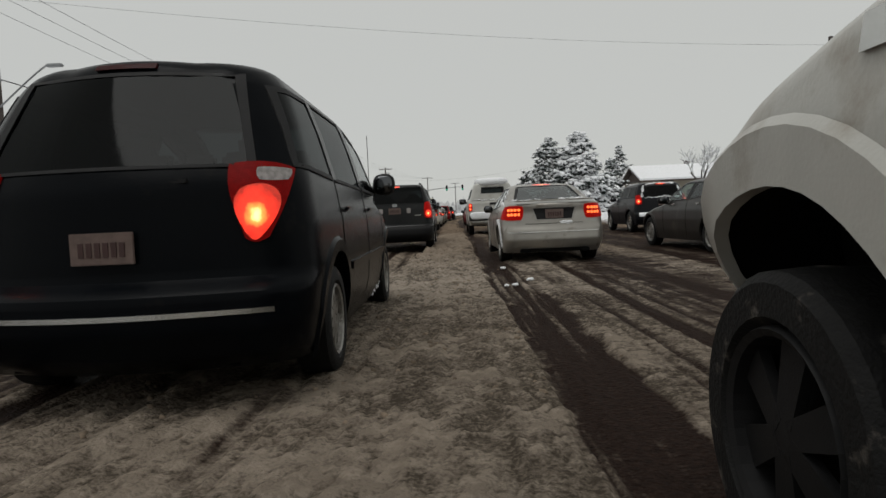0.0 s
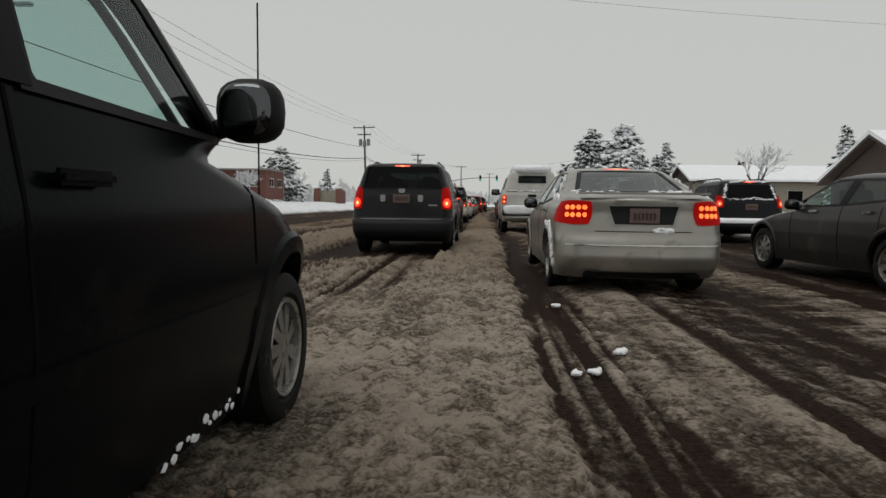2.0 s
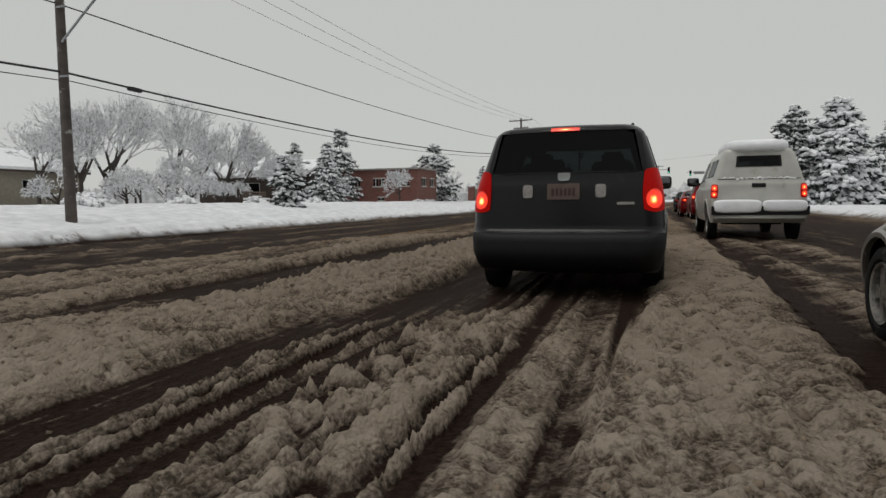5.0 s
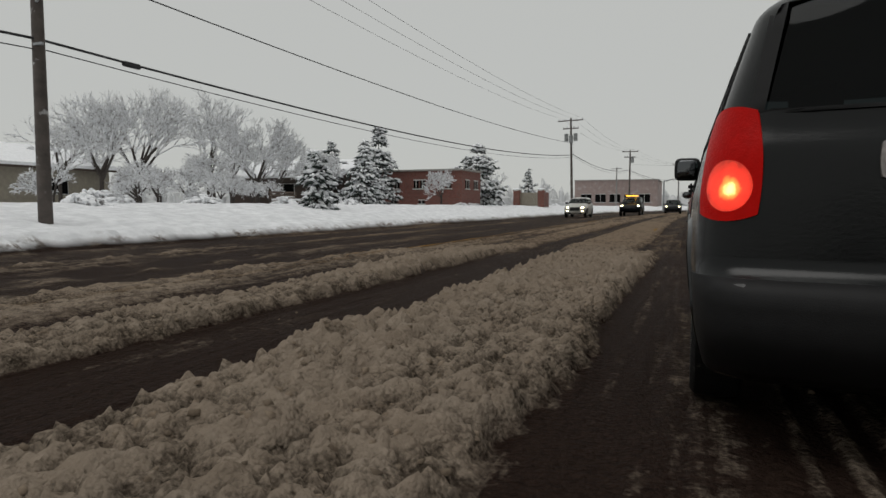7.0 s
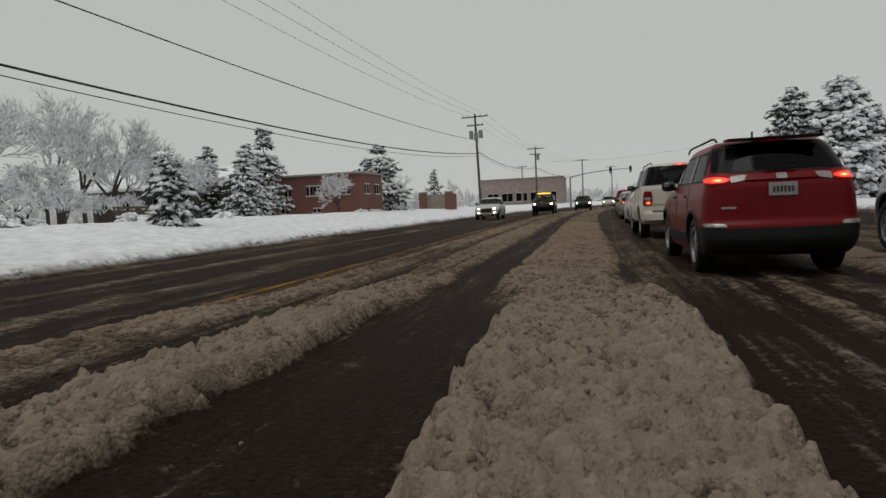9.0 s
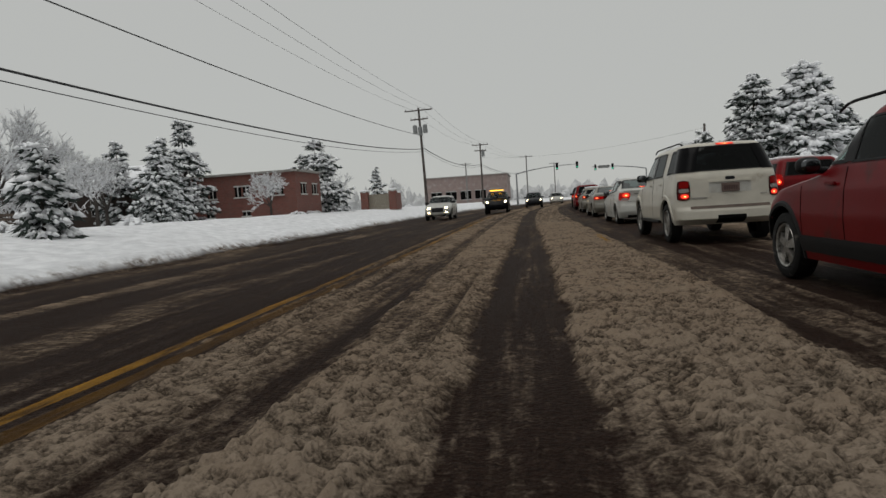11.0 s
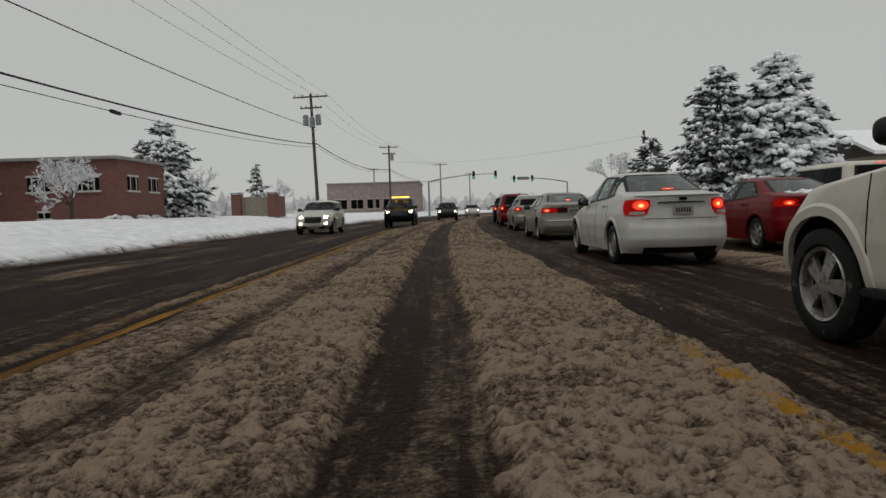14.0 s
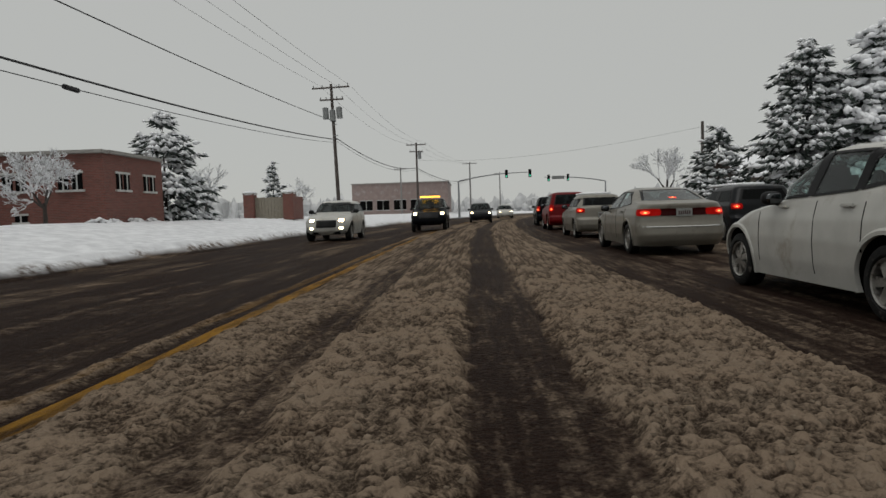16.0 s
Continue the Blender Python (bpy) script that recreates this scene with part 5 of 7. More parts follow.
# dark estate with snowy edges ahead of it
car("dark_suv", at(9.6, 21.3), wagon(
    L=4.6, W=0.92, H=1.72, paint="navy_paint", rails=(0.7, 3.0, 0.58, 1.70),
    fields=lamp(0.70, 0.88, 0.95, 1.28, (0.2, 0.8, 0.1, 0.6)) + [("bumper_strip", "rear", [(-0.8, 0.55), (0.8, 0.55), (0.8, 0.68), (-0.8, 0.68)], "snow", 0.02),
                                                                ("high_brake_lamp", "rear", [(-0.15, 1.62), (0.15, 1.62), (0.15, 1.65), (-0.15, 1.65)], "bulb", 0.016)],
    plate=(0, 0.98, "red"), snow=[("rear", (0.66, 1.2), (0.56, 1.6), 0.035), ("rear", (0.0, 1.66), (0.5, 1.645), 0.04), ("side", (0.8, 1.66), (3.0, 1.68), 0.05), ("rear", (0.0, 1.19), (0.6, 1.18), 0.03)]), "dark sport utility vehicle with snow on bumper and roof", "suv", "queue of stopped cars")

# dark grey utility vehicle passed on its left
car("grey_green_suv", at(1.06, 15.85, 0.28), wagon(
    L=4.77, W=0.975, H=1.77, belt=1.16, mirror_k=0.95, mirror_h=0.092, mirror_form=0.40, cabin_f=(1.12, 0.2, 0.16), paint="grey_green_paint", rake=0.15, rear_glass=[[(-0.78, 1.24), (0.78, 1.24), (0.70, 1.67), (-0.70, 1.67)]], rails=(0.8, 3.2, 0.62, 1.74), wy=(1.0, 3.7), spokes=6,
    fields=lamp(0.76, 0.95, 0.86, 1.28, (0.12, 0.80, 0.08, 0.52), True) + [
        ("high_brake_lamp", "rear", [(-0.14, 1.655), (0.14, 1.655), (0.14, 1.69), (-0.14, 1.69)], "bulb", 0.02),
        ("badge", "rear", [(-0.055, 1.165), (0.055, 1.165), (0.065, 1.245), (-0.065, 1.245)], "can", 0.012),
        ("reverse_lamp", "rear", [(0.30, 1.00), (0.40, 1.00), (0.40, 1.13), (0.30, 1.13)], "lens_clear", 0.016, "both"),
        ("bumper_cover", "wrap", [(0.0, 0.28), (1.12, 0.28), (1.12, 0.66), (0.0, 0.66)], "plastic", 0.012),
        ("model_name_bar", "rear", [(0.50, 0.93), (0.66, 0.93), (0.66, 0.955), (0.50, 0.955)], "name_bar", 0.012),
        ("side_cladding", "side", [(1.5, 0.42), (3.2, 0.42), (3.2, 0.58), (1.5, 0.58)], "plastic", 0.012)],
    plate=(0, 1.06, "red"), handle_mat="plastic"),
    "dark grey-green utility vehicle with round lit brake lamps", "suv", "queue of stopped cars")

# white pickup with a canopy and snow on its roof
car("canopy_pickup", at(4.17, 25.2), wagon(
    L=5.9, W=1.02, H=2.16, belt=1.34, hood=1.24, wheel_r=0.41, wy=(1.25, 4.85), z0=0.42, rake=0.16, bumper=0.2, paint="pearl_paint", cr=0.12, br=0.03, gap=0.12,
    width=[(0.42, 0.96), (0.6, 1.0), (0.9, 1.02), (1.2, 1.01), (1.34, 0.97), (1.95, 0.77), (2.06, 0.71), (2.13, 0.58), (2.16, 0.35)],
    side_glass=[[(0.6, 1.48), (1.9, 1.48), (1.9, 1.88), (0.68, 1.88)], [(2.7, 1.42), (4.2, 1.40), (3.75, 1.90), (2.7, 1.92)]],
    rear_glass=[[(-0.47, 1.68), (0.47, 1.68), (0.45, 1.93), (-0.45, 1.93)]], cabin=(0.6, 4.3), seats=(3.2,), mirror=(1.04, 4.0, 1.42), mirror_k=1.6, mirror_form=0.40,
    front_glass=[[(-0.8, 1.40), (0.8, 1.40), (0.64, 2.0), (-0.64, 2.0)]],
    handles=[(2.9, 1.2)], gaps=[(2.3, 0.6, 1.95), (4.1, 0.85, 1.34)],
    fields=lamp(0.86, 0.99, 0.98, 1.30, (0.15, 0.85, 0.1, 0.48)) + [
        ("upper_lens", "wrap", [(0.88, 1.15), (1.0, 1.15), (1.0, 1.28), (0.88, 1.28)], "bulb", 0.018),
        ("tailgate_gap", "rear", [(-0.84, 1.40), (0.84, 1.40), (0.84, 1.415), (-0.84, 1.415)], "under", 0.005),
        ("tailgate_handle", "rear", [(-0.14, 1.22), (0.14, 1.22), (0.14, 1.31), (-0.14, 1.31)], "plastic", 0.014),
        ("high_brake_lamp", "rear", [(-0.07, 2.02), (0.07, 2.02), (0.07, 2.07), (-0.07, 2.07)], "plastic", 0.02)],
    blocks=[("bumper", [(0, 0.08, 0.70, 1.96, 0.2, 0.2)], "plastic"), ("bumper_snow", [(-0.45, 0.06, 0.84, 1.0, 0.24, 0.15), (0.5, 0.06, 0.84, 0.9, 0.24, 0.13)], "snow", "thick snow on bumper"),
            ("roof_snow", [(0, 1.5, 2.19, 1.36, 2.5, 0.17)], "snow", "thick snow on roof")],
    snow=[("rear", (0.0, 1.42), (0.75, 1.42), 0.03)]),
    "white pickup with canopy and thick snow on roof", "pickup", "queue of stopped cars")

# red compact utility vehicle
car("red_suv", at(0.90, 26.95, 0.8), wagon(
    L=4.57, W=0.88, H=1.71, belt=1.14, paint="red_paint", rake=0.42, rear_glass=[[(-0.70, 1.26), (0.70, 1.26), (0.56, 1.63), (-0.56, 1.63)]], bumper=0.06, wy=(0.93, 3.59), wheel_r=0.36, rails=(0.75, 2.9, 0.58, 1.69), spokes=5,
    fields=lamp(0.55, 0.86, 1.13, 1.235, (0.06, 0.94, 0.12, 0.88), True, 0.03) + [
        ("reverse_lamp", "rear", [(0.38, 1.17), (0.55, 1.135), (0.55, 1.225), (0.36, 1.235)], "lens_clear", 0.014, "both"),
        ("high_brake_lamp", "rear", [(-0.14, 1.65), (0.14, 1.65), (0.14, 1.672), (-0.14, 1.672)], "bulb", 0.05),
        ("gloss_panel", "wrap", [(0.52, 1.28), (0.78, 1.28), (0.70, 1.60), (0.40, 1.60)], "corner_glass", 0.006),
        ("badge", "rear", [(-0.06, 1.165), (0.06, 1.165), (0.06, 1.235), (-0.06, 1.235)], "can", 0.036),
        ("trunk_grip", "rear", [(-0.40, 1.165), (0.40, 1.165), (0.36, 1.235), (-0.36, 1.235)], "red_paint", 0.03),
        ("bumper_cover", "rear", [(-0.66, 0.27), (0.66, 0.27), (0.66, 0.60), (-0.66, 0.60)], "plastic", 0.016),
        ("bumper_corner", "wrap", [(0.60, 0.27), (1.14, 0.27), (1.14, 0.62), (0.60, 0.60)], "plastic", 0.014),
        ("model_name_bar", "rear", [(-0.66, 0.83), (-0.50, 0.83), (-0.50, 0.855), (-0.66, 0.855)], "name_bar", 0.012),
        ("reflector", "wrap", [(0.62, 0.615), (0.92, 0.625), (0.92, 0.665), (0.66, 0.66)], "rim", 0.02),
        ("sill", "side", [(1.4, 0.34), (3.15, 0.34), (3.15, 0.5), (1.4, 0.5)], "plastic", 0.012)],
    plate=(0, 1.045, "white"), arch_mat="plastic", blocks=[("roof_spoiler", [(0, 0.47, 1.665, 1.08, 0.22, 0.03)], "corner_glass"), ("wiper", [(0, 0.17, 1.30, 0.34, 0.04, 0.04)], "plastic")]),
    "red compact utility vehicle with roof rails, wet", "suv", "queue of stopped cars")

# white utility vehicle
car("white_suv", at(0.86, 35.16, 0.6), wagon(
    cr=0.27, L=4.91, W=0.935, H=1.90, belt=1.28, hood=1.14, cabin_f=(1.18, 0.2, 0.16), wheel_r=0.385, wy=(1.05, 3.94), z0=0.36, rake=0.24, bumper=0.06, paint="white_paint", rails=(0.9, 3.3, 0.6, 1.87), spokes=5, gap=0.09, flare=0.03,
    side_glass=[[(0.54, 1.33), (1.06, 1.31), (1.06, 1.76), (0.70, 1.76)], [(1.40, 1.29), (2.24, 1.28), (2.24, 1.76), (1.46, 1.76)], [(2.32, 1.28), (3.29, 1.26), (2.86, 1.74), (2.32, 1.76)]],
    rear_glass=[[(-0.70, 1.33), (0.70, 1.33), (0.58, 1.79), (-0.58, 1.79)]],
    fields=[("tail_lamp", "wrap", [(0.70, 0.82), (0.96, 0.82), (0.95, 1.18), (0.70, 1.18)], "lens_dark", 0.014),
        ("upper_lens", "wrap", [(0.72, 1.04), (0.90, 1.04), (0.89, 1.165), (0.72, 1.165)], "lens", 0.018),
        ("lower_lens", "wrap", [(0.72, 0.835), (0.91, 0.835), (0.91, 0.95), (0.72, 0.95)], "lens", 0.018),
        ("brake_light", "wrap", [(0.725, 0.85), (0.87, 0.85), (0.87, 0.94), (0.725, 0.94)], "bulb", 0.021),
        ("corner_glass", "wrap", [(0.60, 1.325), (1.12, 1.325), (0.98, 1.785), (0.44, 1.79)], "corner_glass", 0.012),
        ("reverse_lamp", "wrap", [(0.72, 0.962), (0.90, 0.962), (0.90, 1.03), (0.72, 1.03)], "lens_clear", 0.019),
        ("high_brake_lamp", "rear", [(-0.15, 1.80), (0.15, 1.80), (0.15, 1.835), (-0.15, 1.835)], "bulb", 0.02),
        ("badge", "rear", [(-0.08, 1.155), (0.08, 1.155), (0.08, 1.215), (-0.08, 1.215)], "navy_paint", 0.016),
        ("plate_recess", "rear", [(-0.36, 0.93), (0.36, 0.93), (0.36, 1.12), (-0.36, 1.12)], "pearl_paint", 0.004),
        ("plate_ledge", "rear", [(-0.36, 1.12), (0.36, 1.12), (0.36, 1.15), (-0.36, 1.15)], "white_paint", 0.03),
        ("model_name_bar", "rear", [(-0.66, 0.84), (-0.40, 0.84), (-0.40, 0.865), (-0.66, 0.865)], "name_bar", 0.012),
        ("trim_name_bar", "rear", [(0.52, 0.87), (0.64, 0.87), (0.64, 0.885), (0.52, 0.885)], "name_bar", 0.012),
        ("tailgate_strip", "rear", [(-0.68, 0.655), (0.68, 0.655), (0.68, 0.705), (-0.68, 0.705)], "fence", 0.01),
        ("bumper_step", "rear", [(-0.24, 0.38), (0.24, 0.38), (0.24, 0.53), (-0.24, 0.53)], "under", 0.02)],
    plate=(0, 1.02, "red"), blocks=[("running_board", [(-0.90, 2.5, 0.40, 0.16, 1.9, 0.05)], "plastic"), ("running_board", [(0.90, 2.5, 0.40, 0.16, 1.9, 0.05)], "plastic"), ("wiper", [(0.1, 0.17, 1.36, 0.42, 0.03, 0.03)], "plastic")]),
    "off-white utility vehicle with dark rear glass, brake lights on", "suv", "queue of stopped cars")

# white sedan
car("white_sedan", at(1.0, 44.35, 0.7), sedan(
    cr=0.40, L=4.58, W=0.85, H=1.545, deck=1.12, hood=0.98, paint="pearl_paint", wy=(0.98, 3.68), wheel_r=0.32, spokes=6, gap=0.085,
    side_glass=[[(1.06, 1.12), (1.38, 1.08), (1.40, 1.43), (1.27, 1.37)], [(1.44, 1.075), (2.12, 1.04), (2.12, 1.47), (1.46, 1.445)], [(2.20, 1.04), (3.08, 1.01), (2.50, 1.42), (2.20, 1.47)]],
    fields=lamp(0.46, 0.82, 0.79, 1.04, (0.08, 0.62, 0.34, 0.94), True, 0.06) + [
        ("reverse_lamp", "wrap", [(0.57, 0.80), (0.80, 0.80), (0.80, 0.85), (0.56, 0.85)], "lens_clear", 0.019),
        ("boot_lip", "rear", [(-0.66, 1.09), (0.66, 1.09), (0.64, 1.125), (-0.64, 1.125)], "pearl_paint", 0.05),
        ("boot_gap", "rear", [(-0.58, 0.735), (0.58, 0.735), (0.58, 0.742), (-0.58, 0.742)], "under", 0.004),
        ("high_brake_lamp", "rear", [(-0.09, 1.19), (0.09, 1.19), (0.09, 1.215), (-0.09, 1.215)], "bulb", 0.012),
        ("badge", "rear", [(-0.06, 1.01), (0.06, 1.01), (0.06, 1.06), (-0.06, 1.06)], "navy_paint", 0.014),
        ("plate_ledge", "rear", [(-0.36, 0.975), (0.36, 0.975), (0.34, 0.992), (-0.34, 0.992)], "plastic", 0.02),
        ("diffuser", "rear", [(-0.56, 0.205), (0.56, 0.205), (0.56, 0.30), (-0.56, 0.30)], "plastic", 0.012)],
    plate=(0, 0.87, "white"), blocks=[("antenna", [(0, 1.95, 1.50, 0.02, 0.10, 0.07)], "plastic")]), "white sedan with lit brake lights, wet slush behind", "sedan", "queue of stopped cars")

# older beige sedan
car("beige_sedan", at(1.04, 52.66), sedan(
    L=4.75, W=0.89, H=1.42, deck=1.06, paint="gold_paint", wy=(1.05, 3.75), spokes=7,
    fields=lamp(0.44, 0.84, 0.80, 0.94, (0.4, 0.8, 0.2, 0.8), True) + [
        ("tail_panel", "rear", [(-0.44, 0.80), (0.44, 0.80), (0.44, 0.94), (-0.44, 0.94)], "lens_dark", 0.012),
        ("bumper_strip", "rear", [(-0.78, 0.58), (0.78, 0.58), (0.78, 0.60), (-0.78, 0.60)], "chrome", 0.012),
        ("high_brake_lamp", "rear", [(-0.08, 1.15), (0.08, 1.15), (0.08, 1.18), (-0.08, 1.18)], "bulb", 0.012)],
    plate=(0, 0.86, "white")), "pale beige older sedan with wide red lamps", "sedan", "queue of stopped cars")

car("silver_hatchback", at(1.12, 60.8), wagon(
    L=4.3, W=0.86, H=1.48, belt=1.02, hood=0.95, wheel_r=0.31, wy=(0.8, 3.4), z0=0.22, rake=0.5, paint="gold_paint",
    fields=lamp(0.58, 0.82, 0.85, 1.0, (0.2, 0.8, 0.2, 0.8), True), plate=(0, 0.78, "white"),
    blocks=[("roof_snow", [(0, 2.0, 1.50, 1.0, 1.9, 0.05)], "snow", "snow on roof")]),
    "silver hatchback with snowy roof and lit lamp", "hatchback", "queue of stopped cars")

car("dark_red_suv", at(1.2, 69.5), wagon(
    L=4.7, W=0.96, H=1.8, paint="red_paint", fields=lamp(0.72, 0.93, 0.88, 1.2, (0.2, 0.8, 0.1, 0.6), True), plate=(0, 1.0, "white")),
    "dark red utility vehicle far up the queue", "suv", "queue of stopped cars")

car("black_suv", at(1.2, 79.0), wagon(L=4.7, W=0.96, H=1.8, paint="black_paint", fields=lamp(0.72, 0.93, 0.88, 1.2, (0.2, 0.8, 0.1, 0.6), True)),
    "black utility vehicle far up the queue", "suv", "queue of stopped cars")

# second lane further up
car("maroon_suv", at(4.58, 40.7), wagon(
    L=4.5, W=0.93, H=1.70, paint="red_paint", wy=(0.95, 3.6), fields=lamp(0.74, 0.91, 0.95, 1.25, (0.2, 0.8, 0.1, 0.6), True) + [
        ("high_brake_lamp", "rear", [(-0.15, 1.58), (0.15, 1.58), (0.15, 1.61), (-0.15, 1.61)], "bulb", 0.016)],
    plate=(0, 0.95, "white"), blocks=[("roof_snow", [(0, 2.0, 1.715, 1.05, 2.0, 0.05)], "snow", "snow on roof")]),
    "red utility vehicle with snow-covered roof", "suv", "queue of stopped cars")

car("red_sedan", at(4.3, 46.2), sedan(
    L=4.5, W=0.88, H=1.46, deck=1.07, paint="red_paint", wy=(0.95, 3.6), spokes=6, fields=lamp(0.50, 0.82, 0.84, 0.99, (0.15, 0.6, 0.2, 0.8), True) + [
        ("bumper_strip", "rear", [(-0.7, 0.60), (0.7, 0.60), (0.7, 0.615), (-0.7, 0.615)], "plastic", 0.01)], plate=(0, 0.87, "white"),
    snow=[("rear", (0.0, 1.105), (0.5, 1.11), 0.05)]),
    "red sedan with brake lights on in second lane", "sedan", "queue of stopped cars")

car("white_van", at(7.9, 49.8), wagon(
    L=5.0, W=0.98, H=1.9, paint="white_paint", fields=lamp(0.78, 0.94, 0.95, 1.4, (0.2, 0.8, 0.1, 0.5), True) + [
        ("high_brake_lamp", "rear", [(-0.1, 1.80), (0.1, 1.80), (0.1, 1.83), (-0.1, 1.83)], "bulb", 0.016)]),
    "white van with dark rear window beside firs", "van", "queue of stopped cars")

car("dark_hatchback", at(4.4, 56.5), wagon(L=4.3, W=0.88, H=1.5, belt=1.02, hood=0.95, wheel_r=0.31, wy=(0.8, 3.4), z0=0.22, paint="navy_paint",
    fields=lamp(0.6, 0.82, 0.85, 1.0, (0.2, 0.8, 0.2, 0.8), True), blocks=[("roof_snow", [(0, 2.0, 1.52, 1.0, 1.9, 0.05)], "snow", "snow on roof")]),
    "dark hatchback with snow on its roof", "hatchback", "queue of stopped cars")

# white pickup beside the start, its front wheel nearest
car("white_pickup", at(4.20, -3.71), wagon(
    L=5.85, W=1.0, H=1.92, belt=1.32, hood=1.24, wheel_r=0.40, wy=(1.2, 5.17), z0=0.45, paint="pearl_paint", gap=0.20, flare=0.10, cf=0.34, bf=0.10, spokes=6, tyre_w=0.27, rim="plastic",
    width=[(0.45, 0.95), (0.6, 0.99), (0.9, 1.01), (1.1, 1.0), (1.3, 0.97), (1.42, 0.90), (1.80, 0.76), (1.86, 0.68), (1.92, 0.4)],
    front=[(0.45, 5.78), (0.6, 5.86), (0.9, 5.87), (1.1, 5.80), (1.2, 5.62), (1.33, 5.12), (1.38, 4.75), (1.42, 4.4), (1.84, 3.7), (1.89, 3.2), (1.92, 2.9)],
    side_glass=[[(2.0, 1.36), (2.75, 1.36), (2.75, 1.76), (2.0, 1.76)], [(2.85, 1.36), (4.05, 1.34), (3.6, 1.76), (2.85, 1.76)]], seats=(2.3, 3.2),
    front_glass=[[(-0.78, 1.34), (0.78, 1.34), (0.66, 1.82), (-0.66, 1.82)]], rear_glass=[[(-0.7, 1.36), (0.7, 1.36), (0.62, 1.76), (-0.62, 1.76)]],
    fields=[("fender_badge", "side", [(4.70, 1.21), (4.86, 1.21), (4.86, 1.28), (4.70, 1.28)], "chrome", 0.012),
            ],
    mirror=(0.98, 4.0, 1.42), mirror_k=1.5), "white pickup with wide arches and black wheels", "pickup", "queue of stopped cars")


# oncoming vehicles
def facing(x, y):
    return pose(x + float(bend(y)), y, 0.0, 0, 0, 180)


def headlamps(x0, x1, z0, z1):
    return [("headlamp", "front", [(x0, z0), (x1, z0), (x1, z1), (x0, z1)], "lens_clear", 0.012, "both"),
            ("lit_headlamp", "front", shrunk([(x0, z0), (x1, z0), (x1, z1), (x0, z1)], 0.05), "head", 0.02, "both")]


car("oncoming_white_suv", facing(-9.0, 69.0), wagon(L=4.5, W=0.91, H=1.66, paint="pearl_paint", wy=(0.95, 3.6),
    fields=headlamps(0.45, 0.72, 0.74, 0.90) + [("grille", "front", [(-0.40, 0.55), (0.40, 0.55), (0.40, 0.84), (-0.40, 0.84)], "plastic", 0.012),
                                                ("fog_lamp", "front", [(0.52, 0.48), (0.66, 0.48), (0.66, 0.56), (0.52, 0.56)], "head", 0.016, "both")]),
    "white oncoming utility vehicle with lit headlamps", "suv", "oncoming cars")
car("oncoming_pickup", facing(-6.0, 79.0), wagon(L=5.4, W=0.98, H=1.85, belt=1.2, hood=1.15, wheel_r=0.39, wy=(1.2, 4.5), z0=0.42, paint="black_paint",
    fields=headlamps(0.6, 0.85, 0.88, 1.05) + [("grille", "front", [(-0.52, 0.72), (0.52, 0.72), (0.52, 1.06), (-0.52, 1.06)], "plastic", 0.012)],
    blocks=[("roof_beacon", [(0, 3.3, 1.90, 1.1, 0.25, 0.07)], "amber", "lit amber roof light bar")]),
    "dark oncoming pickup with headlamps and amber light bar", "pickup", "oncoming cars")
car("oncoming_dark_suv", facing(-4.3, 98.0), wagon(paint="navy_paint", fields=headlamps(0.6, 0.85, 0.8, 0.95)), "dark oncoming utility vehicle far up the road", "suv", "oncoming cars")
car("oncoming_white_car", facing(-4.0, 124.0), wagon(paint="pearl_paint", fields=headlamps(0.6, 0.85, 0.8, 0.95)), "white oncoming car with headlamps far up the road", "suv", "oncoming cars")


# ---- trees ----
OCTA = (np.array([(1, 0, 0), (-0.7, 0, 0), (0, 1, 0), (0, -1, 0), (0, 0, 1), (0, 0, -1)], float),
        [(0, 2, 4), (2, 1, 4), (1, 3, 4), (3, 0, 4), (2, 0, 5), (1, 2, 5), (3, 1, 5), (0, 3, 5)])


